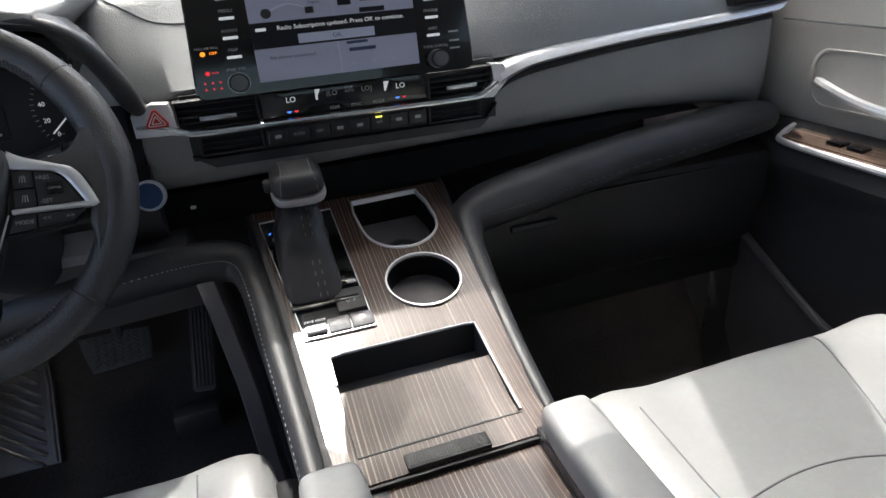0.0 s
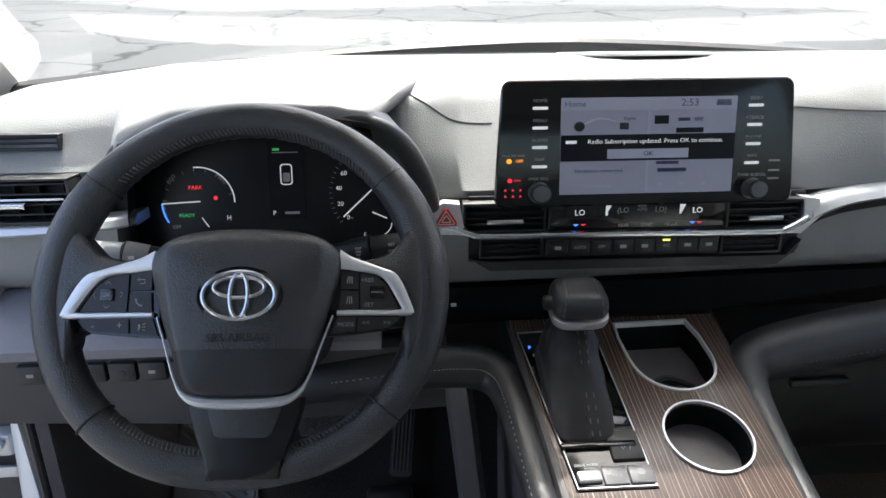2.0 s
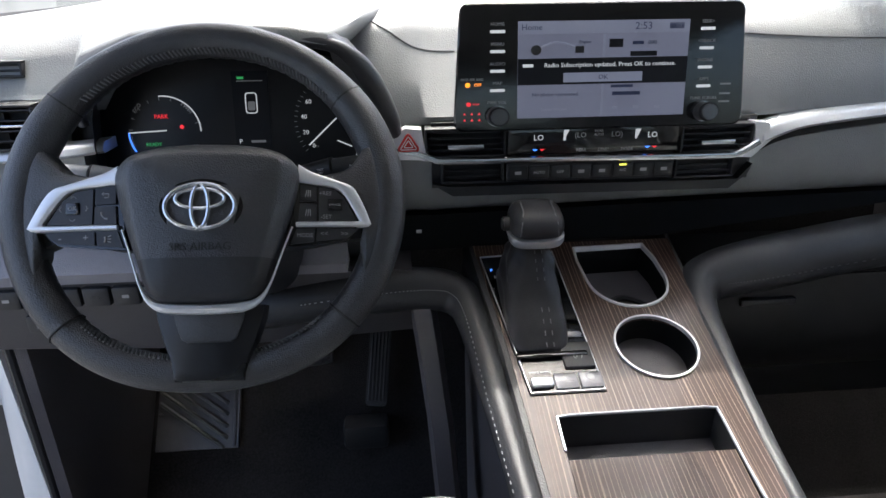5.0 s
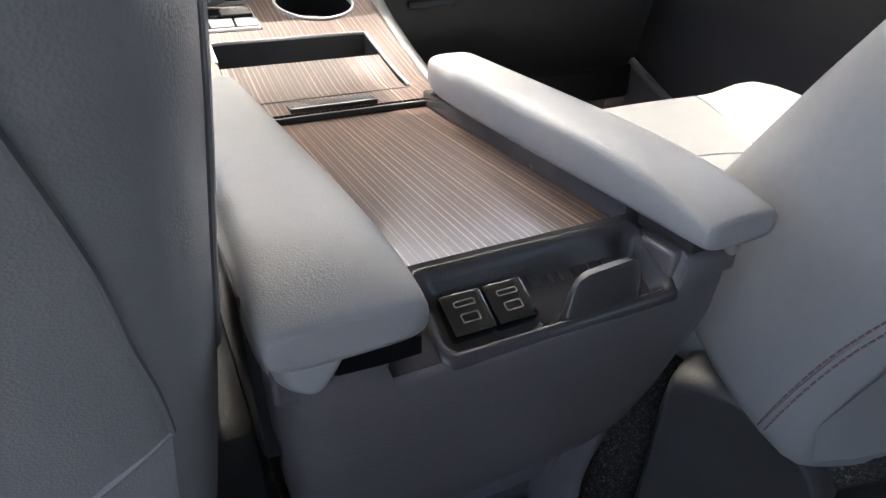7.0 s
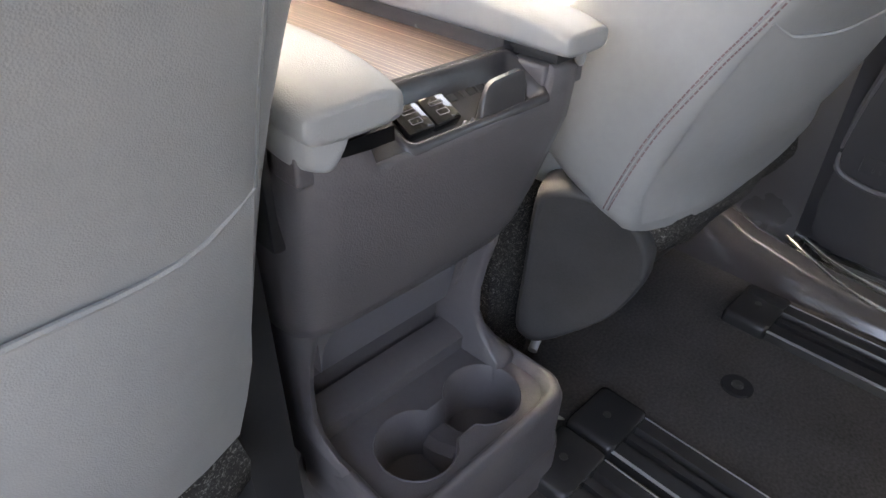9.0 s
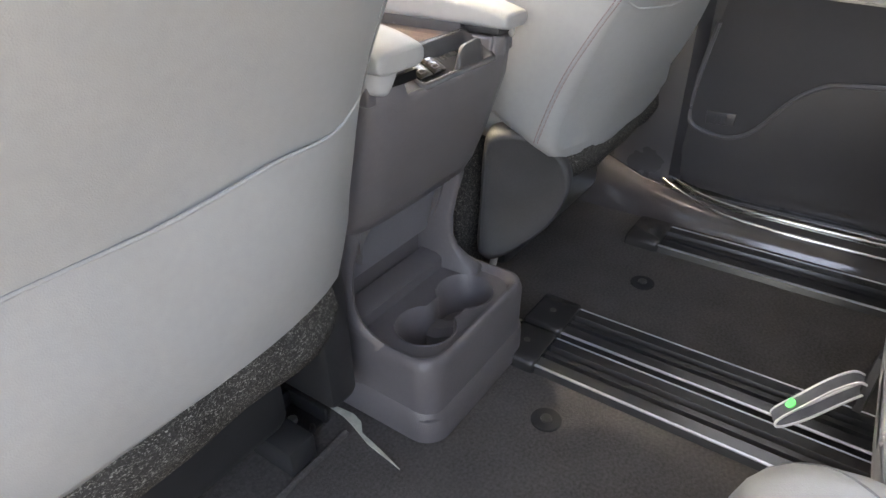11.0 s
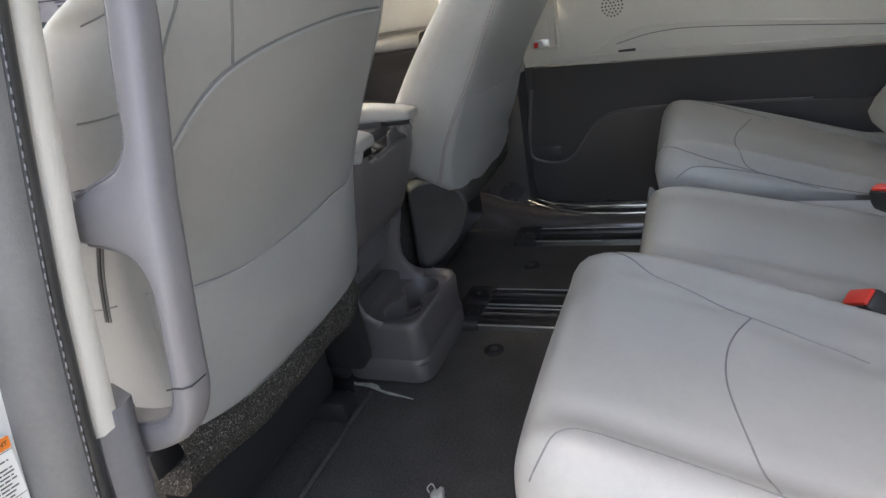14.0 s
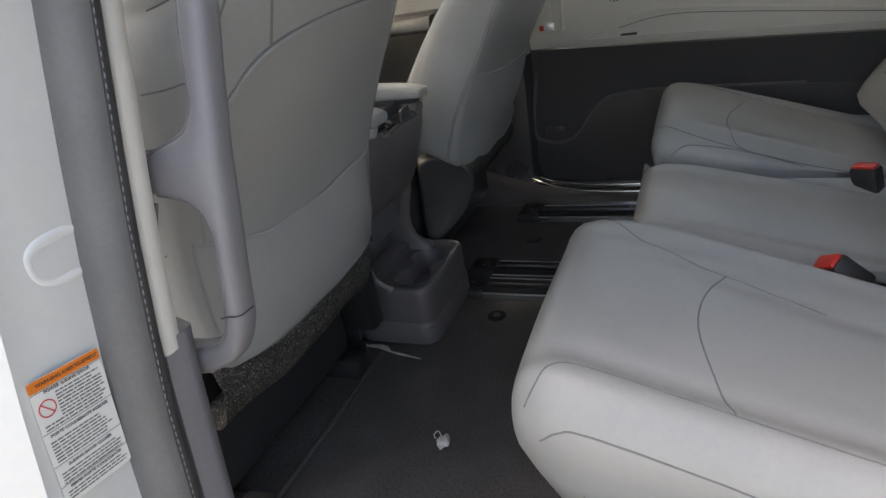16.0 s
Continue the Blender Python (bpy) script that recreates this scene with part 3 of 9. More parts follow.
def hood_flank(zh, y0):
    """Section of the hood where its edge falls beside the centre pad."""
    return [(1.02, 0.74), (1.02, zh - 0.05), (1.01, zh - 0.03), (1.00, zh - 0.018), (0.99, zh - 0.008), (0.975, zh), (0.95, zh + 0.005), (0.905 + max(0.0, y0 - 0.90), zh + 0.006), (y0, zh), (y0 - 0.004, zh - 0.010), (y0 + 0.015, zh - 0.016), (1.00, zh - 0.055), (1.005, 0.74)]


dash = thing("dashboard", (0.0, 1.0, 0.60), "light grey grained dashboard with silver trim and a dark lower roll", "dashboard")
table = [(-0.80, pad_at(-0.10, 0.85, 0.80, 0.0, 0.035)), (-0.70, pad_at(-0.07, 0.86, 0.80, 0.0, 0.022)), (-0.598, pad_at(-0.05, 0.862, 0.80, 0.0, 0.008)), (-0.590, hood_at(0.815, 0.93, -0.05, 0.008)), (-0.577, hood_at(0.838, 0.905, -0.05, 0.007)), (-0.555, hood_at(0.862, 0.89, -0.04, 0.006)), (-0.50, hood_at(0.882, 0.885, -0.03, 0.003)), (-0.42, hood_at(0.889, 0.882, -0.02)), (-0.34, hood_at(0.886, 0.882, -0.01)), (-0.302, hood_at(0.880, 0.885)), (-0.285, hood_end(0.935, 0.886, 0.0)), (-0.268, hood_end(0.995, 0.895, 0.002)), (-0.248, hood_end(1.055, 0.901, 0.005)), (-0.225, hood_end(1.105, 0.900, 0.012))]
part("hood_pad", loft(stations(table, 13, 3)), PAD, dash, "light grey grained pad over the instrument hood", smooth=55)
table = [(-0.301, hood_flank(0.879, 0.885)), (-0.285, hood_flank(0.868, 0.889)), (-0.268, hood_flank(0.848, 0.895)), (-0.245, hood_flank(0.80, 0.915)), (-0.232, hood_flank(0.772, 0.935))]
part("hood_flank", loft(stations(table, 13, 3)), BLACK_LEATHER, dash, "dark flank of the instrument hood", smooth=55)
table = [(-0.301, pad_at(0, 0.860, 0.768, 0.035)), (-0.288, pad_at(0, 0.866, 0.768, 0.022, 0.0, 0.01)), (-0.272, pad_at(0, 0.870, 0.768, 0.010, 0.0, 0.015)), (-0.25, pad_at(0, 0.872, 0.768, 0.003, 0.0, 0.024)), (-0.22, pad_at(0, 0.872, 0.768, 0.0, 0.0, 0.034)), (-0.185, pad_at(0, 0.872, 0.768, 0.0, 0.0, 0.055)), (0.13, pad_at(0, 0.87, 0.768, 0.0, 0.0, 0.055)), (0.19, pad_at(0, 0.87, 0.768, 0.0, 0.0, 0.03)), (0.3, pad_at(0, 0.862, 0.772)), (0.45, pad_at(-0.02, 0.858, 0.78)), (0.62, pad_at(-0.06, 0.856, 0.79)), (0.72, pad_at(-0.10, 0.853, 0.798, 0.012)), (0.765, pad_at(-0.12, 0.850, 0.802, 0.05)), (0.80, pad_at(-0.14, 0.846, 0.805, 0.12))]
pad = part("upper_pad", loft(stations(table, 13, 4)), PAD, dash, "light grey grained soft upper pad", smooth=55)
# black lip under the binnacle hood
edge = smooth_path([(-0.586, 0.935, 0.785), (-0.580, 0.915, 0.823), (-0.555, 0.896, 0.850), (-0.50, 0.889, 0.871), (-0.42, 0.886, 0.878), (-0.35, 0.886, 0.876), (-0.300, 0.888, 0.870), (-0.277, 0.894, 0.856), (-0.262, 0.902, 0.836), (-0.249, 0.914, 0.808), (-0.240, 0.928, 0.780), (-0.235, 0.940, 0.765)], 5)
radii = [lerp([(0, 0.006), (0.2, 0.006), (0.55, 0.007), (0.7, 0.012), (0.9, 0.013), (1, 0.009)], i / (len(edge) - 1)) for i in range(len(edge))]
part("hood_lip", tube(edge, radii, 10, up=(0, 1, 0)), BLACK_LEATHER, dash, "black edge of the instrument hood")
# pad seams
part("pad_seam", tube(drape(pad, [(0.16, 0.90, 0.871), (0.3, 0.90, 0.863), (0.45, 0.90, 0.859), (0.6, 0.90, 0.857), (0.74, 0.90, 0.853)], way=(0, 1, 0)), 0.0012, 6), GREY_STITCH, dash, "sewn seam across the pad")
part("pad_seam", tube(drape(pad, [(-0.155, 0.80, 0.850), (-0.185, 0.80, 0.851), (-0.21, 0.80, 0.858), (-0.235, 0.80, 0.874), (-0.262, 0.80, 0.889)], way=(0, 1, 0)), 0.0012, 6), GREY_STITCH, dash, "sewn seam across the pad")
# round speaker grille mound and defroster slot on top
bm = loft([[(x, y, z) for x, y in oval(0.10, 1.25, rx, ry, 20, 2.6)] for rx, ry, z in ((0.12, 0.10, 0.926), (0.118, 0.098, 0.9292), (0.10, 0.085, 0.9296))])
part("speaker_grille", bm, PAD, dash, "grained round speaker cover on the pad")
part("defroster_slot", box(-0.30, 0.35, 1.318, 1.326, 0.921, 0.9292, 0.001), BLACK, dash, "black defroster slot")
# pale lower band
low = lambda x: lerp([(-0.8, 0.66), (-0.2, 0.648), (0.2, 0.656), (0.45, 0.660), (0.62, 0.650), (0.70, 0.640), (0.80, 0.612)], x)
top = lambda x: lerp([(-0.8, 0.755), (-0.6, 0.752), (-0.24, 0.75), (0.24, 0.76), (0.45, 0.775), (0.72, 0.791), (0.80, 0.775)], x)
for xa, xb, n in ((-0.79, -0.607, 8), (-0.245, 0.80, 36)):
    rings = []
    for k in range(n + 1):
        x = xa + (xb - xa) * k / n
        b, t = low(x), top(x)
        g = lerp([(0.60, 0.0), (0.70, 0.012), (0.74, 0.030), (0.775, 0.062), (0.80, 0.115)], x)
        rings.append([(x, 1.06 + g, t), (x, 0.964 + g, t), (x, 0.960 + g, b + (t - b) * 0.75), (x, 0.960 + g, b + (t - b) * 0.5), (x, 0.966 + g * 0.9, b + (t - b) * 0.25), (x, 0.978 + g * 0.8, b + (t - b) * 0.08), (x, 0.992 + g * 0.7, b), (x, 1.06 + g, b)])
    part("lower_band", loft(rings), PAD, dash, "light grey lower dashboard band", smooth=50)
# silver trim line to the passenger side
def strip(path, h, d, mat, nm, lab=""):
    rings = []
    for p in smooth_path(path, 5):
        hh = h if not callable(h) else h(p.x)
        rings.append([(p.x, p.y + d, p.z + hh / 2), (p.x, p.y + 0.006, p.z + hh / 2), (p.x, p.y + 0.002, p.z + hh * 0.2), (p.x, p.y - 0.002, p.z - hh * 0.22), (p.x, p.y + 0.003, p.z - hh / 2), (p.x, p.y + d, p.z - hh / 2)])
    return part(nm, loft(rings), mat, dash, lab, smooth=60)


strip([(0.226, 0.934, 0.748), (0.25, 0.934, 0.758), (0.30, 0.938, 0.767), (0.45, 0.944, 0.779), (0.60, 0.947, 0.787), (0.70, 0.949, 0.794), (0.725, 0.952, 0.802), (0.738, 0.955, 0.822), (0.742, 0.960, 0.845)], lambda x: lerp([(0.22, 0.024), (0.27, 0.017), (0.5, 0.013), (0.75, 0.013)], x), 0.03, SATIN, "trim_strip", "satin silver trim line")
strip([(0.226, 0.944, 0.730), (0.25, 0.944, 0.742), (0.30, 0.946, 0.752), (0.45, 0.952, 0.766), (0.60, 0.955, 0.775), (0.71, 0.958, 0.782)], 0.010, 0.02, BLACK, "trim_gap", "dark joint below the trim line")
strip([(-0.79, 0.93, 0.747), (-0.70, 0.93, 0.749), (-0.62, 0.935, 0.752), (-0.58, 0.955, 0.753)], 0.013, 0.04, SATIN, "trim_strip", "satin silver trim line")
# gloss ledge between band and console
rings = []
for k in range(24):
    x = -0.27 + 0.87 * k / 23
    b = low(x)
    d = lerp([(-0.27, 0.05), (0.12, 0.048), (0.6, 0.004)], x)
    rings.append([(x, 1.06, b - 0.001), (x, 0.990, b - 0.001), (x, 0.982, b - 0.004), (x, 0.972, b - d), (x, 1.06, b - d)])
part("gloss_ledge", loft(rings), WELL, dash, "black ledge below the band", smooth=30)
# dark roll over the glove box that runs down beside the console
path = [(0.785, 1.02, 0.590), (0.735, 0.975, 0.612), (0.68, 0.958, 0.618), (0.6, 0.948, 0.615), (0.4, 0.931, 0.600), (0.25, 0.919, 0.581), (0.18, 0.912, 0.570), (0.148, 0.895, 0.560), (0.137, 0.85, 0.547), (0.128, 0.76, 0.522), (0.119, 0.66, 0.498), (0.112, 0.56, 0.477)]
rr = [0.018, 0.027, 0.031, 0.034, 0.036, 0.036, 0.033, 0.028, 0.019, 0.014, 0.011, 0.009]
pts, radii = smooth_path(path, 6), []
for i in range(len(pts)):
    a = min(int(i / 6), len(rr) - 2)
    radii.append(rr[a] + (rr[a + 1] - rr[a]) * (i / 6 - a))
part("knee_roll", tube(pts, radii, 18), ROLL, dash, "dark slate roll over the glove box")
path = [(-0.47, 0.93, 0.535), (-0.36, 0.925, 0.553), (-0.26, 0.92, 0.565), (-0.195, 0.918, 0.566), (-0.160, 0.905, 0.558), (-0.146, 0.86, 0.545), (-0.138, 0.76, 0.517), (-0.130, 0.66, 0.493), (-0.124, 0.55, 0.474)]
rr = [0.026, 0.028, 0.028, 0.028, 0.026, 0.022, 0.018, 0.015, 0.012]
pts, radii = smooth_path(path, 6), []
for i in range(len(pts)):
    a = min(int(i / 6), len(rr) - 2)
    radii.append(rr[a] + (rr[a + 1] - rr[a]) * (i / 6 - a))
part("knee_roll", tube(pts, radii, 18), ROLL, dash, "dark stitched roll beside the console")
# its stitches
bm = None
sp = smooth_path([(-0.36, 0.897, 0.562), (-0.26, 0.892, 0.575), (-0.2, 0.892, 0.577), (-0.172, 0.885, 0.573), (-0.160, 0.85, 0.562), (-0.151, 0.76, 0.530), (-0.143, 0.66, 0.502), (-0.135, 0.56, 0.481)], 26)
for a, b in zip(sp[::2], sp[1::2]):
    bm = tube([a, a + (b - a) * 0.75], 0.0006, 5, bm=bm)
part("stitching", bm, STITCH, dash, "row of pale stitches")
bm = None
sp = smooth_path([(0.70, 0.926, 0.612), (0.4, 0.8955, 0.592), (0.25, 0.884, 0.577), (0.18, 0.880, 0.572)], 30)
for a, b in zip(sp[::2], sp[1::2]):
    bm = tube([a, a + (b - a) * 0.75], 0.0007, 5, bm=bm)
part("stitching", bm, GREY_STITCH, dash, "row of grey stitches")
# driver's lower panel with switch row
rings = []
for x in (-0.79, -0.7, -0.6, -0.5, -0.4, -0.3):
    rings.append([(x, 1.06, 0.66), (x, 0.985, 0.657), (x, 0.925, 0.628), (x, 0.905, 0.612), (x, 0.91, 0.598), (x, 1.06, 0.598)])
part("driver_ledge", loft(rings), LEDGE, dash, "slate grey padded ledge below the wheel")
rings = []
for x, z in ((-0.78, 0.50), (-0.66, 0.495), (-0.5, 0.486), (-0.3, 0.495), (-0.22, 0.499)):
    rings.append([(x, 1.06, 0.597), (x, 0.915, 0.597), (x, 0.918, 0.545), (x, 0.935, z), (x, 1.06, z + 0.02)])
part("driver_knee_panel", loft(rings), KNEE, dash, "charcoal knee panel below the wheel")
for i, x in enumerate((-0.727, -0.692, -0.657, -0.622, -0.587, -0.552)):
    sw = part("switch", box(x, x + 0.032, 0.908, 0.93, 0.567, 0.592, 0.003), BLACK, dash, "small black push switch")
    part("marking", box(x + 0.012, x + 0.020, 0.9072, 0.908, 0.578, 0.582, 0.0), GLOW_DIM if i in (0, 1, 4) else BLACK, sw)
sw = part("switch", box(-0.698, -0.664, 0.912, 0.93, 0.532, 0.556, 0.003), BLACK, dash, "small black push switch")
part("marking", box(-0.686, -0.676, 0.9112, 0.912, 0.539, 0.549, 0.0), GLOW_DIM, sw)
# sockets on the gloss ledge
part("usb_mark", box(-0.211, -0.204, 0.9745, 0.9765, 0.622, 0.626, 0.0), GLOW_DIM, dash)

# ---- glove box ----
gb = thing("glove_box", (0.43, 0.95, 0.45), "closed black glove box below the dashboard roll", "glove box")
rings = []
for x in (0.165, 0.3, 0.45, 0.6, 0.72):
    rings.append([(x, 1.06, 0.57), (x, 0.935, 0.565), (x, 0.928, 0.50), (x, 0.955, 0.40), (x, 0.985, 0.37), (x, 1.06, 0.37)])
part("lid", loft(rings), GLOVE, gb, "black grained lid")
part("handle", box(0.232, 0.312, 0.922, 0.934, 0.512, 0.524, 0.004), BLACK, gb, "black pull handle")
part("lid_gap", box(0.20, 0.70, 0.928, 0.933, 0.552, 0.555, 0.0), INK, gb)
part("lock", cylinder(0.006, 0.006, pose(0.285, 0.929, 0.541, 90), 12), BLACK, gb, "small round key lock")
bm = box(0.14, 0.76, 1.0, 1.06, 0.30, 0.371, 0.01)
part("under_panel", bm, GLOVE, gb, "black panel under the glove box")


# ---- air vents ----
def vent(x0, x1, z0, z1, y, n, label, slant=0.0, tab=True):
    v = thing("air_vent", ((x0 + x1) / 2, y, z0), label, "air vent", "dashboard air vents")
    part("cavity", box(x0, x1, y + 0.03, y + 0.045, z0, z1, 0.0), INK, v, "dark duct behind the slats")
    bm = box(x0 - 0.003, x1 + 0.003, y, y + 0.04, z1, z1 + 0.003, 0.001)
    bm = box(x0 - 0.003, x1 + 0.003, y, y + 0.04, z0 - 0.003, z0, 0.001, bm=bm)
    bm = box(x0 - 0.003, x0, y, y + 0.04, z0, z1, 0.001, bm=bm)
    bm = box(x1, x1 + 0.003, y, y + 0.04, z0, z1, 0.001, bm=bm)
    part("frame", bm, BLACK, v)
    for i in range(n):
        z = z0 + (z1 - z0) * (i + 0.5) / n
        part("slat", box(x0, x1, -0.009, 0.009, -0.0012, 0.0012, 0.0008, 1, m=Matrix.Translation((0, y + 0.013, z)) @ Matrix.Rotation(radians(-14), 4, "X")), BLACK, v)
    for k in range(5):
        x = x0 + (x1 - x0) * (k + 0.5) / 5
        part("fin", box(x - 0.0008, x + 0.0008, y + 0.02, y + 0.03, z0, z1, 0.0), BLACK, v)
    if tab:
        xm, zm = (x0 + x1) / 2 + slant, (z0 + z1) / 2 - 0.004
        part("slider", box(xm - 0.022, xm + 0.022, y - 0.004, y + 0.012, zm - 0.003, zm + 0.003, 0.0015), CHROME, v, "chrome slider tab")
    return v


vent(-0.196, -0.103, 0.735, 0.765, 0.938, 4, "black slatted air vent between hazard switch and climate display")
vent(0.124, 0.212, 0.732, 0.762, 0.938, 4, "black slatted air vent between climate display and silver trim")
vent(-0.176, -0.103, 0.700, 0.722, 0.944, 3, "low black slatted lower half of an air vent", tab=False)
vent(0.124, 0.196, 0.698, 0.720, 0.944, 3, "low black slatted lower half of an air vent", tab=False)
lv = vent(-0.775, -0.640, 0.760, 0.806, 0.932, 4, "black slatted air vent beside the driver's door")
part("bar", box(-0.775, -0.645, 0.934, 0.946, 0.7835, 0.7865, 0.001), CHROME, lv, "thin chrome bar")
vent(-0.775, -0.662, 0.836, 0.849, 0.974, 2, "narrow black side window vent", tab=False)
vent(0.625, 0.725, 0.806, 0.842, 0.950, 4, "black slatted air vent beside the passenger door")

# ---- climate panel with hazard switch ----
cp = thing("climate_panel", (0.01, 0.94, 0.69), "gloss black climate display over a row of buttons in silver trim", "climate control")
part("display", box(-0.098, 0.119, 0.938, 0.96, 0.732, 0.768, 0.003), GLOSS, cp, "gloss black climate display")
row = part("button_panel", box(-0.098, 0.119, 0.944, 0.965, 0.697, 0.722, 0.003), BLACK, cp, "row of black climate buttons")
bm = tube(smooth_path([(-0.243, 0.938, 0.744), (-0.215, 0.936, 0.741), (-0.19, 0.936, 0.732), (-0.165, 0.936, 0.7285), (0.0, 0.936, 0.7275), (0.17, 0.936, 0.7255), (0.198, 0.936, 0.728), (0.222, 0.936, 0.742)], 5), 0.0032, 8, flat=1.3)
part("trim_line", bm, CHROME, cp, "thin chrome line")
bm = sheet([(-0.246, 0.759), (-0.246, 0.733), (-0.205, 0.731), (-0.185, 0.727), (-0.198, 0.740), (-0.203, 0.768), (-0.222, 0.770)], depth=0.02, m=Matrix.Translation((0, 0.936, 0)) @ Matrix.Rotation(radians(90), 4, "X"))
part("trim_wing", bm, SATIN, cp, "silver trim wing", smooth=0)
bm = sheet([(0.213, 0.767), (0.216, 0.745), (0.203, 0.729), (0.17, 0.724), (0.215, 0.722), (0.236, 0.742), (0.232, 0.765)], depth=0.02, m=Matrix.Translation((0, 0.936, 0)) @ Matrix.Rotation(radians(90), 4, "X"))
part("trim_wing", bm, SATIN, cp, "silver trim wing", smooth=0)
bm = loft([[(-0.19 + 0.0 * z, y, z) for y, z in ((0.955, 0.772), (0.955, 0.69), (0.975, 0.685), (0.975, 0.772))], [(0.225, y, z) for y, z in ((0.955, 0.772), (0.955, 0.69), (0.975, 0.685), (0.975, 0.772))]])
part("surround", bm, BLACK, cp, "black vent surround")
bm = sheet([(-0.19, 0.698), (-0.165, 0.682), (0.195, 0.680), (0.218, 0.70), (0.222, 0.712), (0.205, 0.692), (-0.17, 0.694)], depth=0.02, m=Matrix.Translation((0, 0.942, 0)) @ Matrix.Rotation(radians(90), 4, "X"))
part("lower_rim", bm, BLACK, cp, "black lower rim", smooth=0)
tri = [(-0.219, 0.7675), (-0.2345, 0.7425), (-0.2035, 0.7425)]
def round_tri(k, r=0.2):
    mx, my = -0.219, 0.7508
    pts = [(mx + (x - mx) * k, my + (y - my) * k) for x, y in tri]
    out = []
    for p, c, q in zip(pts[-1:] + pts[:-1], pts, pts[1:] + pts[:1]):
        out += [(c[0] + (p[0] - c[0]) * r, c[1] + (p[1] - c[1]) * r), (c[0] + (p[0] + q[0] - 2 * c[0]) * r * 0.3, c[1] + (p[1] + q[1] - 2 * c[1]) * r * 0.3), (c[0] + (q[0] - c[0]) * r, c[1] + (q[1] - c[1]) * r)]
    return out
hz = part("hazard_switch", loft([[(x, y, z) for x, z in round_tri(k)] for k, y in ((1.0, 0.937), (1.0, 0.9335), (0.94, 0.9325))]), RED, cp, "red triangular hazard switch with a white outline", smooth=20)
for k in (0.66, 0.36):
    part("triangle_line", tube([(x, 0.9322, z) for x, z in round_tri(k, 0.1)], 0.0006, 5, closed=True, up=(0, 1, 0)), WHITE, hz)
FACE = lambda x, y, z, lean=0.0: Matrix.Translation((x, y, z)) @ Matrix.Rotation(radians(90 - lean), 4, "X")
for x, s in ((-0.06, "LO"), (0.083, "LO")):
    words(s, 0.0098, FACE(x, 0.9374, 0.754), GLOW_WHITE, cp, "white display digits")
for x, s in ((-0.008, "(LO"), (0.038, "LO)")):
    words(s, 0.009, FACE(x, 0.9374, 0.756), GLOW_DIM, cp)
words("REAR\nAUTO", 0.0045, FACE(0.015, 0.9374, 0.7585), GLOW_DIM, cp)
for x, s in ((-0.006, "REAR"), (0.022, "SYNC"), (0.052, "MODE")):
    words(s, 0.0055, FACE(x, 0.9374, 0.7375), GLOW_DIM, cp)
part("fan_mark", sheet([(-0.029, 0.763), (-0.022, 0.763), (-0.026, 0.755), (-0.026, 0.75), (-0.029, 0.75)], depth=0.0003, m=FACE(0, 0.9374, 0)), GLOW_WHITE, cp, smooth=0)
part("flow_mark", sheet([(0.061, 0.762), (0.068, 0.762), (0.066, 0.757), (0.063, 0.75), (0.061, 0.75)], depth=0.0003, m=FACE(0, 0.9374, 0)), GLOW_WHITE, cp, smooth=0)
for x, c in ((-0.064, GLOW_BLUE), (-0.055, GLOW_RED), (0.078, GLOW_BLUE), (0.087, GLOW_RED)):
    part("temperature_mark", sheet([(x - 0.0035, 0.740), (x + 0.0035, 0.740), (x, 0.7375)], depth=0.0003, m=FACE(0, 0.9374, 0)), c, cp, smooth=0)
for i in range(8):
    x = -0.083 + 0.0268 * i
    bt = part("button", box(x - 0.0125, x + 0.0125, 0.9415, 0.95, 0.7005, 0.7185, 0.002), BLACK, row, "small black climate button")
    if i in (1, 2, 5):
        words({1: "AUTO", 2: "OFF", 5: "A/C"}[i], 0.0052, FACE(x, 0.9411, 0.7095), GLOW_DIM, bt)
    else:
        part("marking", box(x - 0.004, x + 0.004, 0.9408, 0.9412, 0.7075, 0.7115, 0.0), GLOW_DIM, bt)
part("indicator", box(0.046, 0.055, 0.9408, 0.9415, 0.7155, 0.7175, 0.0), GLOW_YELLOW, row, "lit yellow indicator")

# ---- infotainment screen ----
SCR = Matrix.Translation((0.005, 0.907, 0.773)) @ Matrix.Rotation(radians(90 - 7), 4, "X") @ Matrix.Diagonal((1, 0.91, 1, 1))   # local x right, y up the glass
sc = thing("infotainment_screen", (0.0, 0.93, 0.775), "wide gloss black infotainment screen with side buttons and two knobs", "screen")
bm = loft([[(x * (1.015 - 0.35 * y), y, z) for x, y in o] for o, z in ((rect(-0.160, 0.160, 0.004, 0.143, 0.010), -0.034), (rect(-0.169, 0.169, -0.002, 0.149, 0.012), -0.012), (rect(-0.170, 0.170, -0.003, 0.150, 0.012), -0.002), (rect(-0.168, 0.168, -0.001, 0.148, 0.011), 0.0))])
bm.transform(SCR)
bezel = part("bezel", bm, GLOSS, sc, "gloss black bezel", smooth=30)
bm = sheet(rect(-0.0985, 0.0985, 0.012, 0.128, 0.001), depth=0.001, m=SCR @ Matrix.Translation((0, 0, 0.0012)))
lcd = part("display", bm, LCD, sc, "lit bluish grey touch display", smooth=0)
def on(x, y, z=0.0016):
    return SCR @ Matrix.Translation((x, y, z))
def plate(x0, x1, y0, y1, mat, par, nm="panel", lab="", z=0.0016, r=0.0):
    return part(nm, sheet(rect(x0, x1, y0, y1, r), depth=0.0004, m=SCR @ Matrix.Translation((0, 0, z))), mat, par, lab, smooth=0)
plate(-0.0985, 0.0985, 0.113, 0.1275, LCD_BUTTON, lcd, "title_bar", "pale title bar")
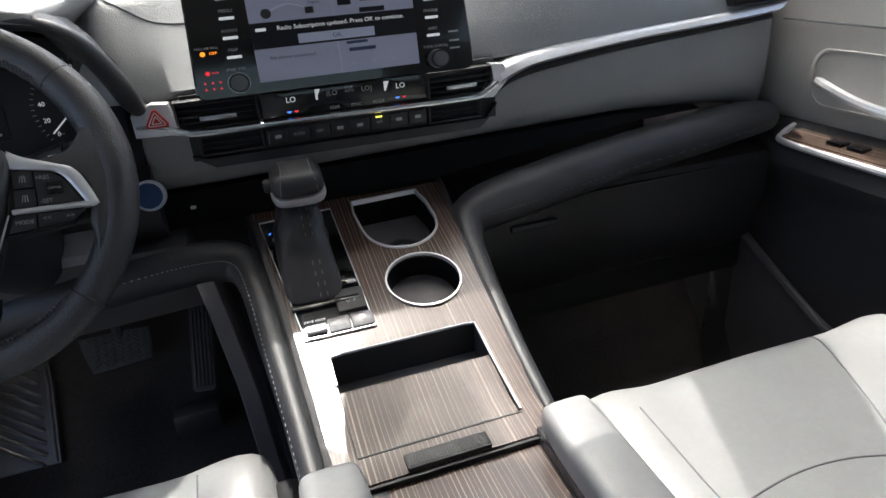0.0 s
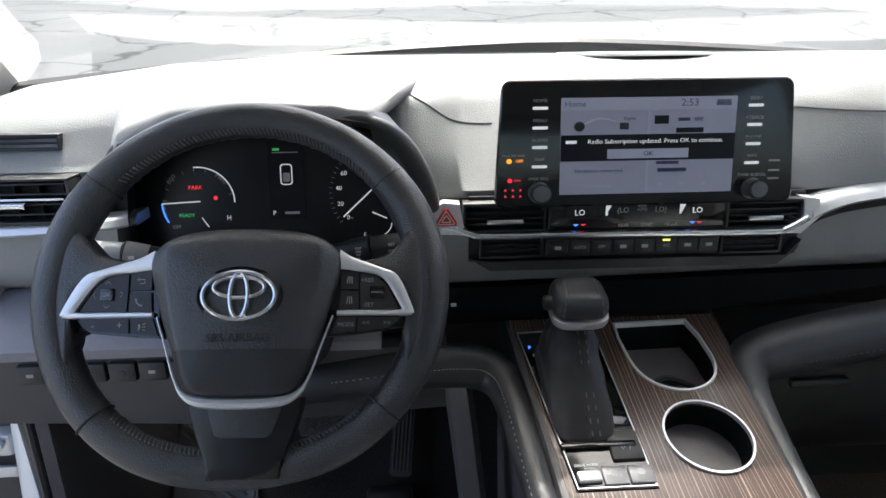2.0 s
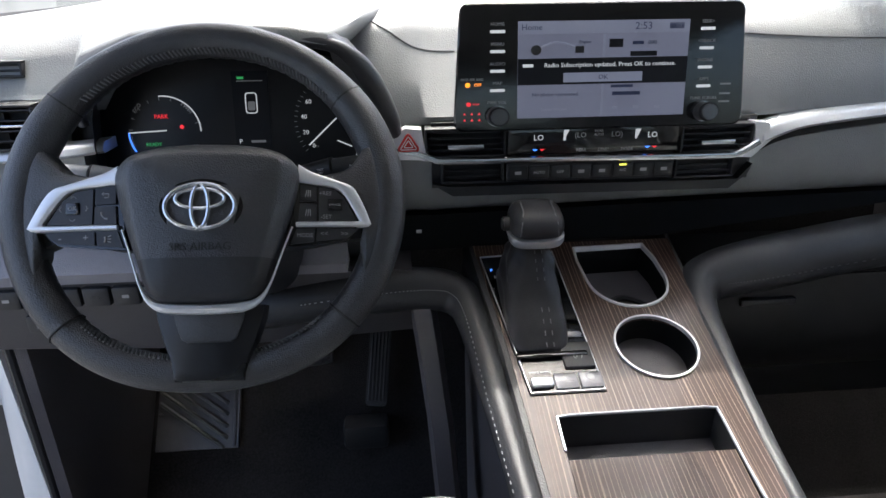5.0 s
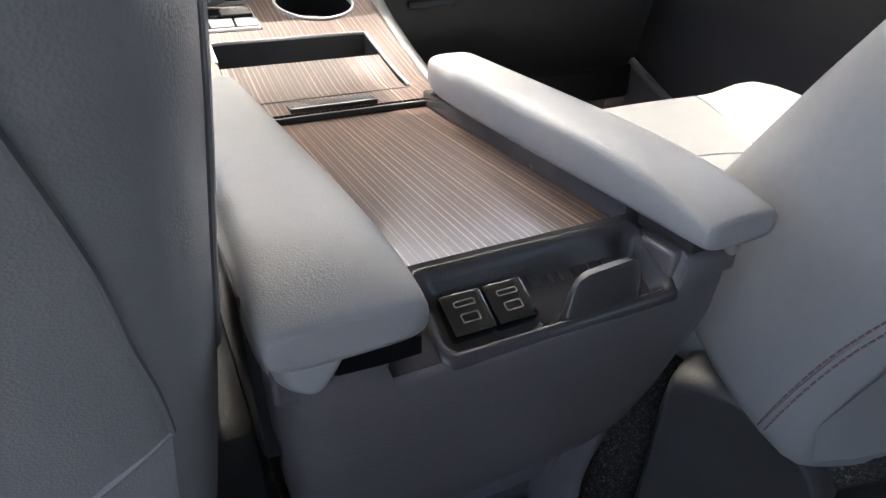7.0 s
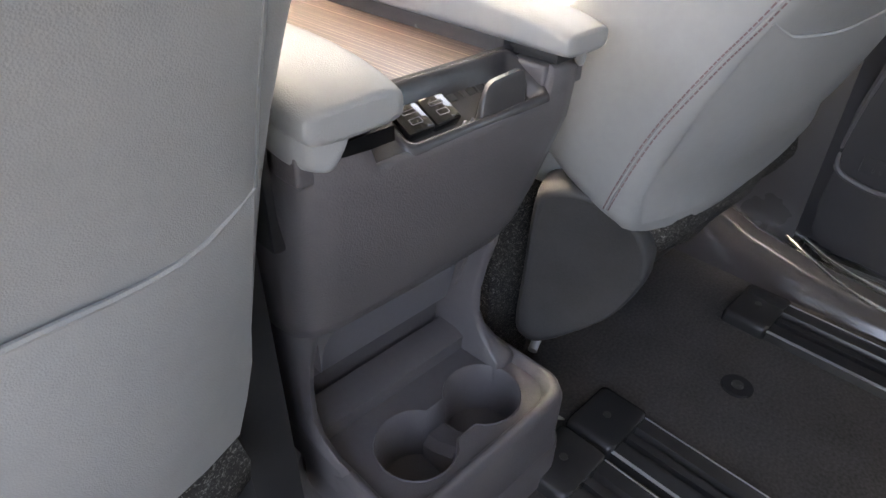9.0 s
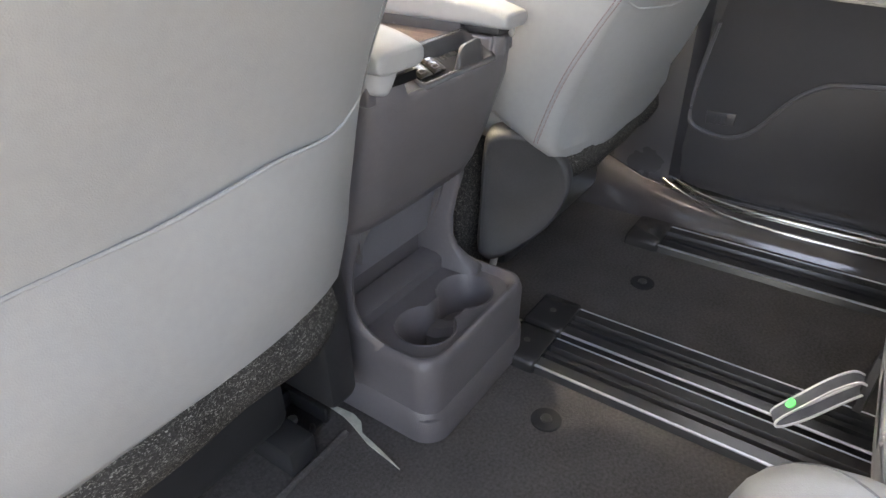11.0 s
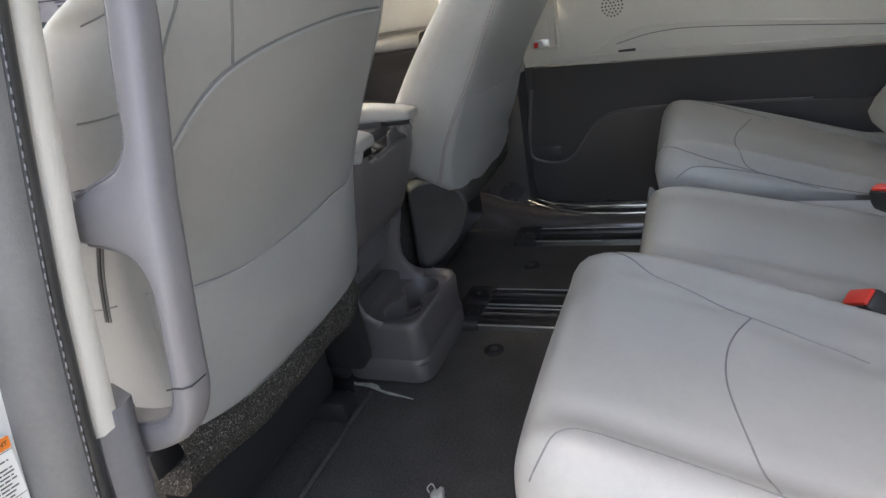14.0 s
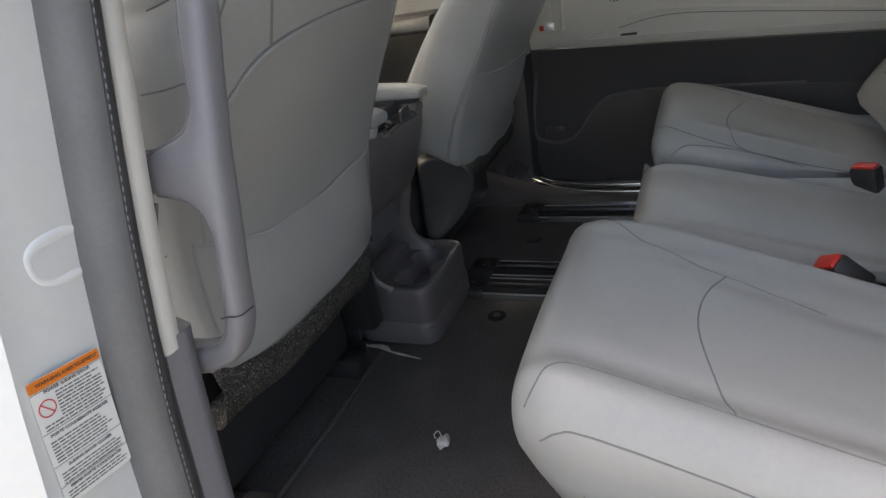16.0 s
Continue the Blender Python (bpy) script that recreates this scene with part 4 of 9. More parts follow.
plate(-0.0985, 0.0985, 0.0525, 0.084, LCD_BAR, lcd, "message_bar", "dark message bar", 0.002)
plate(-0.046, 0.046, 0.055, 0.0665, LCD_BUTTON, lcd, "ok_button", "pale button", 0.0024)
plate(-0.001, 0.0015, 0.013, 0.112, LCD_BUTTON, lcd, "divider")
words("Home", 0.0095, on(-0.095, 0.1205), LCD_TEXT, lcd, align="LEFT")
words("2:53", 0.012, on(0.045, 0.1205), LCD_TEXT, lcd)
words("Radio Subscription updated. Press OK to continue.", 0.0074, on(0.008, 0.0757, 0.0026), GLOW_WHITE, lcd)
plate(-0.093, -0.081, 0.0738, 0.0775, GLOW_WHITE, lcd, "brand_bar", "", 0.0026)
words("OK", 0.0078, on(0.0, 0.0605, 0.003), LCD_TEXT, lcd)
words("No phone connected.", 0.0062, on(-0.082, 0.0405), LCD_TEXT, lcd, align="LEFT")
words("000", 0.0068, on(0.056, 0.101), LCD_TEXT, lcd)
plate(0.033, 0.046, 0.099, 0.103, LCD_TEXT, lcd, "brand_bar")
words("Engine", 0.0052, on(-0.022, 0.103), LCD_TEXT, lcd)
words("Select Phone", 0.0058, on(-0.056, 0.022), LCD_BUTTON, lcd)
plate(0.006, 0.022, 0.096, 0.106, LCD_BAR, lcd, "channel_tile", "dark tile")
plate(0.031, 0.062, 0.085, 0.091, LCD_BAR, lcd, "channel_bar")
plate(0.012, 0.045, 0.038, 0.0425, LCD_TEXT, lcd, "text_bar")
plate(0.010, 0.036, 0.0475, 0.051, LCD_TEXT, lcd, "text_bar")
plate(0.075, 0.092, 0.117, 0.124, LCD_TEXT, lcd, "status_mark")
for x in (0.016, 0.041, 0.066):
    plate(x - 0.003, x + 0.003, 0.021, 0.0245, LCD_BUTTON, lcd, "player_mark")
part("energy_wheel", cylinder(0.006, 0.0006, on(-0.078, 0.094), 16), INK, lcd, "drawn dark wheel")
part("energy_engine", box(-0.005, 0.005, -0.004, 0.004, -0.0003, 0.0003, 0.0, m=on(-0.028, 0.094)), INK, lcd, "drawn dark engine block")
part("energy_arc", tube([on(-0.072 + 0.038 * s, 0.097 + 0.006 * math.sin(math.pi * s), 0.0018) @ Vector((0, 0, 0)) for s in [i / 8 for i in range(9)]], 0.0012, 6), LCD_BUTTON, lcd)
for side, names in ((-0.1215, ("HOME", "MENU", "AUDIO", "MAP")), (0.1205, ("SEEK>", "<TRACK", "PHONE", "APPS"))):
    for i, s in enumerate(names):
        y = 0.1165 - 0.0232 * i
        plate(side - 0.0085, side + 0.0085, y - 0.0018, y + 0.0018, GLOW_WHITE, bezel, "button", "backlit white bar button", 0.0012, 0.001)
        words(s, 0.0056, on(side, y + 0.0085, 0.0008), GLOW_DIM, bezel)
for x, s in ((-0.122, "PWR VOL"), (0.122, "TUNE SCROLL")):
    words(s, 0.0052, on(x, 0.032, 0.0008), GLOW_DIM, bezel)
    kb = part("knob", cylinder(0.0118, 0.018, on(x, 0.0155, 0.009), 32, 0.002), BLACK, sc, "round black knob with a chrome ring")
    part("ring", cylinder(0.0128, 0.004, on(x, 0.0155, 0.002), 32, 0.001), CHROME, kb)
    part("cap", cylinder(0.0095, 0.001, on(x, 0.0155, 0.0185), 32), material("brushed_knob_face", (0.20, 0.20, 0.205), 0.34, 0.9, vary=0.1, vary_scale=40), kb, "brushed grey metal cap")
words("PASS AIR BAG", 0.0042, on(-0.1505, 0.0605, 0.0008), GLOW_DIM, bezel)
words("OFF", 0.005, on(-0.144, 0.0540, 0.0008), GLOW_AMBER, bezel)
part("airbag_mark", cylinder(0.003, 0.0004, on(-0.1555, 0.0540, 0.0008), 10), GLOW_AMBER, bezel)
part("belt_mark", cylinder(0.0028, 0.0004, on(-0.1545, 0.0305, 0.0008), 10), GLOW_RED, bezel)
words("REAR", 0.0034, on(-0.146, 0.0305, 0.0008), GLOW_RED, bezel)
for i in range(3):
    for j in range(2):
        part("seat_mark", sheet([(-0.0016, -0.0013), (0.0016, -0.0013), (0.0, 0.0016)], depth=0.0003, m=on(-0.1595 + 0.0085 * i, 0.0115 + 0.0075 * j, 0.0008)), GLOW_RED, bezel, smooth=0)
for y in (0.048, 0.036, 0.026):
    plate(0.141, 0.154, y, y + 0.0022, GLOW_DIM, bezel, "badge_bar", "", 0.0006)

# ---- instrument cluster ----
ic = thing("instrument_cluster", (-0.42, 1.0, 0.70), "black instrument cluster with two lit gauges and a small display", "instrument cluster")
CL = Matrix.Translation((-0.42, 1.000, 0.757)) @ Matrix.Rotation(radians(90 - 12), 4, "X")
bm = loft([[(x, y, z) for x, y in o] for o, z in ((rect(-0.215, 0.20, -0.10, 0.11, 0.03), -0.02), (rect(-0.215, 0.20, -0.10, 0.11, 0.03), 0.0))])
bm.transform(CL)
part("face", bm, CLUSTER, ic, "black glass face", smooth=30)
bm = loft([[(x, y, z) for x, y in o] for o, z in ((oval(0.002, -0.010, 0.166, 0.105, 40, 3.0), 0.055), (oval(0.006, -0.005, 0.185, 0.10, 40, 3.5), 0.0))], caps=False)
bm.transform(CL)
part("shroud", bm, CLUSTER, ic, "black funnel round the gauges")
bm = loft([[(x, 1.05, 0.69), (x, 0.955, 0.692), (x, 0.925, 0.675), (x, 0.935, 0.62), (x, 0.96, 0.59), (x, 1.05, 0.59)] for x in (-0.585, -0.5, -0.35, -0.243)])
part("lower_shroud", bm, BLACK, ic, "black shelf below the gauges")
def gauge_tube(cx, cy, r, a0, a1, w, mat, nm, lab=""):
    pts = [CL @ Vector((cx + r * math.cos(radians(a0 + (a1 - a0) * i / 20)), cy + r * math.sin(radians(a0 + (a1 - a0) * i / 20)), 0.002)) for i in range(21)]
    return part(nm, tube(pts, w, 5), mat, ic, lab)
def gl(x, y, z=0.002):
    return CL @ Matrix.Translation((x, y, z))
GX, GY = -0.101, 0.004
gauge_tube(GX, GY, 0.044, 95, 0, 0.0009, GLOW_WHITE, "power_arc", "white power arc")
gauge_tube(GX, GY, 0.044, 180, 212, 0.0010, GLOW_BLUE, "charge_arc", "blue charge arc")
part("needle", tube([gl(GX - 0.044, GY) @ Vector(), gl(GX + 0.002, GY + 0.002) @ Vector()], 0.0009, 5), GLOW_WHITE, ic, "white gauge needle")
words("PARK", 0.007, gl(GX - 0.003, GY + 0.019), GLOW_RED, ic)
words("READY", 0.0062, gl(GX - 0.015, GY - 0.015), GLOW_GREEN, ic)
words("ECO", 0.0065, gl(GX - 0.031, GY + 0.030) @ Matrix.Rotation(radians(50), 4, "Z"), GLOW_DIM, ic)
words("PWR", 0.0065, gl(GX + 0.028, GY + 0.030) @ Matrix.Rotation(radians(-45), 4, "Z"), GLOW_DIM, ic)
words("CHG", 0.0065, gl(GX - 0.042, GY - 0.010) @ Matrix.Rotation(radians(-78), 4, "Z"), GLOW_DIM, ic)
words("OFF", 0.006, gl(GX - 0.028, GY - 0.029), GLOW_DIM, ic)
words("H", 0.008, gl(GX + 0.036, GY - 0.019), GLOW_WHITE, ic)
part("belt_lamp", cylinder(0.0026, 0.0004, gl(GX + 0.021, GY + 0.006), 10), GLOW_RED, ic, "lit red belt lamp")
for i in range(9):
    a = radians(175 - 20 * i)
    part("tick", tube([gl(GX + 0.039 * math.cos(a), GY + 0.039 * math.sin(a)) @ Vector(), gl(GX + 0.043 * math.cos(a), GY + 0.043 * math.sin(a)) @ Vector()], 0.0004, 4), GLOW_DIM, ic)
part("info_display", sheet(rect(-0.015, 0.030, -0.018, 0.076), depth=0.0006, m=CL @ Matrix.Translation((0, 0, 0.0012))), LCD_BAR, ic, "dim upright display", smooth=0)
part("car_picture", ring_band(rect(0.0, 0.015, 0.024, 0.050, 0.004), rect(0.0014, 0.0136, 0.0254, 0.0486, 0.003), 0.0002, 0.0004, m=CL @ Matrix.Translation((0, 0, 0.002))), GLOW_WHITE, ic, "drawn white car outline", smooth=0)
part("car_roof", sheet(rect(0.003, 0.012, 0.028, 0.039, 0.002), depth=0.0004, m=CL @ Matrix.Translation((0, 0, 0.002))), GLOW_DIM, ic, "drawn grey car roof", smooth=0)
words("P", 0.008, gl(-0.009, -0.0105), GLOW_WHITE, ic)
part("mileage_bar", box(-0.009, 0.009, -0.0015, 0.0015, -0.0002, 0.0002, 0, m=gl(0.013, -0.0105)), GLOW_DIM, ic)
part("menu_line", box(-0.016, 0.016, -0.0006, 0.0006, -0.0002, 0.0002, 0, m=gl(0.007, 0.064)), GLOW_DIM, ic)
SX, SY = 0.118, 0.012
for i, s in enumerate(("0", "20", "40", "60", "80", "100")):
    a = radians(220 - 24 * i)
    words(s, 0.0078, gl(SX + 0.047 * math.cos(a), SY + 0.047 * math.sin(a)), GLOW_WHITE, ic)
for i in range(22):
    a = radians(218 - 6.5 * i)
    part("tick", tube([gl(SX + 0.055 * math.cos(a), SY + 0.055 * math.sin(a)) @ Vector(), gl(SX + 0.059 * math.cos(a), SY + 0.059 * math.sin(a)) @ Vector()], 0.0004, 4), GLOW_DIM, ic)
part("needle", tube([gl(SX - 0.042, SY - 0.029) @ Vector(), gl(SX - 0.006, SY + 0.004) @ Vector()], 0.001, 5), GLOW_WHITE, ic, "white speed needle")
words("MPH", 0.004, gl(SX - 0.034, SY - 0.031), GLOW_DIM, ic)
part("fuel_arc", tube([gl(SX - 0.012 + 0.030 * math.cos(t), SY - 0.038 + 0.020 * math.sin(t)) @ Vector() for t in [radians(270 + 9 * i) for i in range(11)]], 0.0006, 5), GLOW_WHITE, ic, "thin white fuel arc")
part("fuel_needle", tube([gl(SX - 0.006, SY - 0.024) @ Vector(), gl(SX + 0.012, SY - 0.032) @ Vector()], 0.0009, 5), GLOW_WHITE, ic, "white fuel needle")
words("E", 0.006, gl(SX - 0.016, SY - 0.052), GLOW_WHITE, ic)
part("hybrid_mark", box(-0.004, 0.004, -0.0012, 0.0018, -0.0002, 0.0002, 0, m=gl(-0.004, 0.0675)), GLOW_GREEN, ic, "small green car mark")
part("temperature_needle", tube([gl(GX + 0.003, GY - 0.018) @ Vector(), gl(GX + 0.011, GY - 0.030) @ Vector()], 0.0007, 5), GLOW_WHITE, ic, "short white needle")

# ---- centre console ----
def zc(y):
    return lerp([(0.2, 0.480), (0.53, 0.484), (0.60, 0.492), (0.69, 0.518), (0.78, 0.545), (0.97, 0.602), (1.0, 0.611)], y)


def half(y):
    return lerp([(0.53, 0.104), (0.66, 0.111), (0.82, 0.120), (0.97, 0.136)], y)


def put_on(x, y, lift=0.0):
    """A pose on the console's slope at x, y."""
    s = math.degrees(math.atan2(zc(y + 0.01) - zc(y - 0.01), 0.02))
    return Matrix.Translation((x, y, zc(y) + lift)) @ Matrix.Rotation(radians(s), 4, "X")


con = thing("centre_console", (0.0, 0.5, 0.0), "high charcoal centre console with striped dark wood top", "console")
outline = [(-half(y), y) for y in (0.97, 0.90, 0.82, 0.74, 0.66, 0.60, 0.545)] + [(half(y), y) for y in (0.545, 0.60, 0.66, 0.74, 0.82, 0.90, 0.97)]
CUP = (0.050, 0.785, 0.0455)
cup_hole = [(CUP[0] + CUP[2] * math.cos(2 * math.pi * i / 36), CUP[1] + 0.96 * CUP[2] * math.sin(2 * math.pi * i / 36)) for i in range(36)]
def d_shape(g=0.0):
    pts = [(0.0 - g, 0.955 + g), (-0.002 - g, 0.93), (0.001 - g, 0.895)]
    pts += [(0.052 + (0.050 + g) * math.cos(radians(a)), 0.892 + (0.046 + g) * math.sin(radians(a))) for a in range(190, 351, 10)]
    pts += [(0.103 + g, 0.895), (0.101 + g, 0.93), (0.094 + g, 0.958 + g)]
    return pts
shift_hole = [(-0.131, 0.945), (-0.106, 0.728), (-0.024, 0.728), (-0.030, 0.950)]
bin_hole = rect(-0.084, 0.083, 0.577, 0.702)
wood = sheet(outline, (cup_hole, d_shape(), shift_hole, bin_hole), depth=0.004, cuts=(0.60, 0.69, 0.78), shape=lambda x, y: zc(y))
part("wood_top", wood, WOOD, con, "striped dark wood console top", smooth=25)
# closed body below
rings = []
for y in (1.0, 0.9, 0.8, 0.7, 0.6, 0.5, 0.4, 0.30):
    w, z = half(y) + 0.012, zc(y) - 0.006
    if y < 0.55:
        w = 0.118
    low = lerp([(0.28, 0.28), (0.40, 0.22), (0.55, 0.10), (0.75, 0.0), (1.0, 0.0)], y)
    rings.append([(-w + 0.006, y, z - 0.030), (-w, y, z - 0.045), (-w + 0.004, y, z - 0.12), (-w + 0.014, y, low), (w - 0.014, y, low), (w - 0.004, y, z - 0.12), (w, y, z - 0.045), (w - 0.006, y, z - 0.030)])
body = loft(rings, True, False)
part("side_body", body, PLASTIC, con, "charcoal side walls")
bm = None
for sx in (-1, 1):
    bm = loft([[(sx * (half(y) + d), y, zc(y) - e) for d, e in ((0.0, 0.001), (0.006, 0.003), (0.011, 0.012), (0.010, 0.038), (0.0, 0.038))] for y in (0.99, 0.9, 0.8, 0.7, 0.6, 0.55)], bm=bm)
part("edge_skin", bm, BLACK_LEATHER, con, "black skin along the top edge")
# round cup holder
def cup_well(cx, cy, r, depth, tilt_m, mat, par, nm, lab, chrome=True):
    loops = [(r, 0.0), (r - 0.002, -0.004), (r - 0.006, -depth), (0.001, -depth - 0.001)]
    rings = [[(rr * math.cos(2 * math.pi * i / 36), rr * math.sin(2 * math.pi * i / 36), z) for i in range(36)] for rr, z in loops]
    bm = loft(rings, True, False)
    bm.transform(tilt_m)
    well = part(nm, bm, mat, par, lab)
    if chrome:
        o = [(1.02 * r * math.cos(2 * math.pi * i / 36), 1.02 * r * math.sin(2 * math.pi * i / 36)) for i in range(36)]
        n2 = [(0.97 * r * math.cos(2 * math.pi * i / 36), 0.97 * r * math.sin(2 * math.pi * i / 36)) for i in range(36)]
        rim = part("rim", ring_band(o, n2, 0.006, 0.0028, m=tilt_m), SATIN, well, "satin chrome ring")
    return well
cup_well(CUP[0], CUP[1], CUP[2] + 0.001, 0.110, put_on(CUP[0], CUP[1]), WELL, con, "cup_holder", "deep round black cup holder, darkened for shade")
# D-shaped holder
base = d_shape()
rows = []
for g, dz in ((0.0, 0.0), (-0.003, -0.008), (-0.008, -0.075)):
    rows.append([(x + (0.05 - x) * (-g * 10), y + (0.9 - y) * (-g * 10), zc(y) + dz) for x, y in base])
rows.append([(0.05 + (x - 0.05) * 0.02, 0.9 + (y - 0.9) * 0.02, zc(0.9) - 0.078) for x, y in base])
well = part("square_holder", loft(rows, True, False), WELL, con, "deep black open holder with rounded rear, darkened for shade")
rows = [[(x, y, zc(y) + dz) for x, y in d_shape(g)] for g, dz in ((0.0022, 0.0), (0.0019, 0.0020), (-0.0006, 0.0020), (-0.0010, -0.004))]
part("rim", loft(rows, True, False), SATIN, well, "satin chrome rim")
part("divider", tube(smooth_path([(0.02, 0.885, 0.545), (0.05, 0.895, 0.552), (0.08, 0.885, 0.545)], 5), 0.004, 6), BLACK, well, "low ridge on its floor")
# shifter plate
SH = [(-0.131, 0.945), (-0.106, 0.728), (-0.024, 0.728), (-0.030, 0.950)]
def inset(loop, d):
    mx, my = sum(p[0] for p in loop) / len(loop), sum(p[1] for p in loop) / len(loop)
    return [(x - math.copysign(d, x - mx), y - math.copysign(d, y - my)) for x, y in loop]
def dens(loop, n=6):
    out = []
    for a, b in zip(loop, loop[1:] + loop[:1]):
        out += [(a[0] + (b[0] - a[0]) * i / n, a[1] + (b[1] - a[1]) * i / n) for i in range(n)]
    return out
sh = thing("gear_selector", (-0.07, 0.84, 0.56), "gear lever with black leather boot on a gloss black plate", "gear lever")
part("plate", sheet(dens(inset(SH, 0.002)), depth=0.01, cuts=(0.78,), shape=lambda x, y: zc(y) + 0.0015), GLOSS, sh, "gloss black plate", smooth=25)
rows = [[(x, y, zc(y) + dz) for x, y in dens(inset(SH, g))] for g, dz in ((-0.0025, 0.0), (-0.0022, 0.003), (0.0012, 0.003), (0.0014, 0.0))]
part("plate_rim", loft(rows, True, False), SATIN, sh, "thin chrome frame")
# boot
BX, BY = -0.0875, 0.862
rings = []
for k in range(17):
    s = k / 16
    zz = lerp([(0, 0.0), (0.15, 0.010), (0.6, 0.048), (1, 0.079)], s)
    rx, ry = lerp([(0, 0.0345), (0.15, 0.0335), (0.45, 0.0305), (0.8, 0.0235), (0.9, 0.019), (1, 0.0165)], s), lerp([(0, 0.077), (0.15, 0.066), (0.5, 0.040), (0.85, 0.026), (1, 0.019)], s)
    yy = BY + lerp([(0, -0.010), (1, 0.022)], s)
    fold = min(1.0, 4 * s) * min(1.0, 5 * (1 - s) + 0.2)
    ring = []
    for i, (x, y) in enumerate(oval(0, 0, rx, ry, 40, 5.5 - 2.7 * s)):
        a = math.atan2(y, x)
        wob = fold * (0.0024 * math.sin(5 * a + 5.0 * s) + 0.0016 * math.sin(9 * a - 9.0 * s) + 0.0016 * math.sin(22.0 * s + 2 * a))
        d = math.hypot(x, y)
        x, y = x * (1 + wob / d), y * (1 + wob / d)
        ring.append((BX + x + 0.006 + 0.002 * s, yy + y, zc(BY) + zz + 0.3 * (y + yy - BY) * (1 - s)))
    rings.append(ring)
soften(part("boot", loft(rings), BOOT, sh, "creased black leather boot", smooth=80))
for dx in (-0.004, 0.004):
    bm = None
    pts = [Vector((BX + dx + 0.016 - 0.004 * s, BY + lerp([(0, -0.010), (1, 0.022)], s) - lerp([(0, 0.077), (0.15, 0.066), (0.5, 0.040), (1, 0.022)], s) - 0.001, zc(BY) + lerp([(0, 0.0), (0.15, 0.010), (0.6, 0.048), (1, 0.085)], s) - 0.3 * lerp([(0, 0.085), (1, 0.0)], s) * (1 - s))) for s in [i / 24 for i in range(2, 25)]]
    for a, b in zip(pts[::2], pts[1::2]):
        bm = tube([a, a + (b - a) * 0.8], 0.0006, 5, bm=bm)
    part("boot_stitching", bm, GREY_STITCH, sh, "row of stitches down the boot")
KN = Matrix.Translation((-0.075, 0.874, 0.659)) @ Matrix.Rotation(radians(14), 4, "X") @ Matrix.Scale(0.86, 4)
bm = loft([[(x, y, z) for x, y in oval(0, 0, rx, ry, 24, 3)] for rx, ry, z in ((0.0225, 0.020, -0.045), (0.024, 0.022, -0.03), (0.025, 0.024, -0.002))])
bm.transform(KN)
part("collar", bm, BLACK, sh, "black collar below the knob")
bm = loft([[(x, y, z) for x, y in oval(0, yc, rx, ry, 32, 3.6)] for rx, ry, z, yc in ((0.033, 0.029, 0.003, 0), (0.0365, 0.0325, 0.006, 0), (0.0375, 0.0335, 0.015, 0), (0.0360, 0.0325, 0.025, 0.001), (0.031, 0.028, 0.033, 0.002), (0.020, 0.018, 0.0365, 0.003))])
bm.transform(KN)
soften(part("knob", bm, BOOT, sh, "black leather knob"))
bm = loft([[(x, y, z) for x, y in oval(0, yc, rx, ry, 32, 3.6)] for rx, ry, z, yc in ((0.030, 0.027, -0.010, -0.001), (0.0365, 0.0330, -0.008, -0.001), (0.0385, 0.0350, -0.002, -0.001), (0.0380, 0.0345, 0.004, -0.001), (0.035, 0.031, 0.005, -0.001))])
bm.transform(KN)
part("band", bm, SILVER, sh, "silver band round the knob")
part("release_button", cylinder(0.010, 0.012, KN @ pose(-0.040, 0.0, 0.012, 0, 90, 0), 16, 0.002), BLACK, sh, "black release button")
for dx in (-0.024, 0.024):
    part("knob_seam", tube([KN @ Vector((dx * k, y, z)) for k, y, z in ((1.08, -0.0305, 0.009), (1.05, -0.031, 0.016), (0.98, -0.026, 0.028), (0.85, -0.010, 0.0375), (0.85, 0.012, 0.038))], 0.0009, 5), GREY_STITCH, sh)
for i, s in enumerate("PRND"):
    words(s, 0.0072, put_on(-0.118 + 0.0035 * i, 0.918 - 0.013 * i, 0.002), GLOW_BLUE if s == "P" else GLOW_DIM, sh)
words("+\nS\n-", 0.006, put_on(-0.1205, 0.879, 0.002), GLOW_DIM, sh)
# plate fittings
part("ridge", box(-0.040, 0.040, -0.004, 0.004, -0.001, 0.006, 0.002, m=put_on(-0.072, 0.777)), GLOSS, sh, "raised gloss ridge")
pb = part("parking_brake", box(-0.017, 0.017, -0.018, 0.018, -0.003, 0.005, 0.002, m=put_on(-0.044, 0.776)), BLACK, sh, "black parking brake switch")
part("lamp", box(-0.004, 0.004, -0.001, 0.001, 0.0045, 0.0054, 0.0, m=put_on(-0.044, 0.788) @ Matrix.Scale(0.8, 4)), GLOW_RED, pb, "lit red lamp")
words("(P)", 0.010, put_on(-0.044, 0.773, 0.0054), GLOW_DIM, pb)
part("hold_switch", box(-0.0175, 0.0175, -0.015, 0.015, -0.002, 0.003, 0.002, m=put_on(-0.046, 0.815)), GLOSS, sh, "gloss black switch")
for x, s in ((-0.064, "EV\nMODE"), (-0.037, "")):
    b = part("mode_button", box(-0.0125, 0.0125, -0.0105, 0.0105, -0.002, 0.004, 0.0015, m=put_on(x, 0.743)), PLASTIC_SOFT, sh, "grey mode button")
    if s:
        words(s, 0.005, put_on(x, 0.743, 0.0044), GLOW_DIM, b)
    else:
        part("marking", cylinder(0.004, 0.0005, put_on(x, 0.744, 0.0042), 14), GLOW_DIM, b)
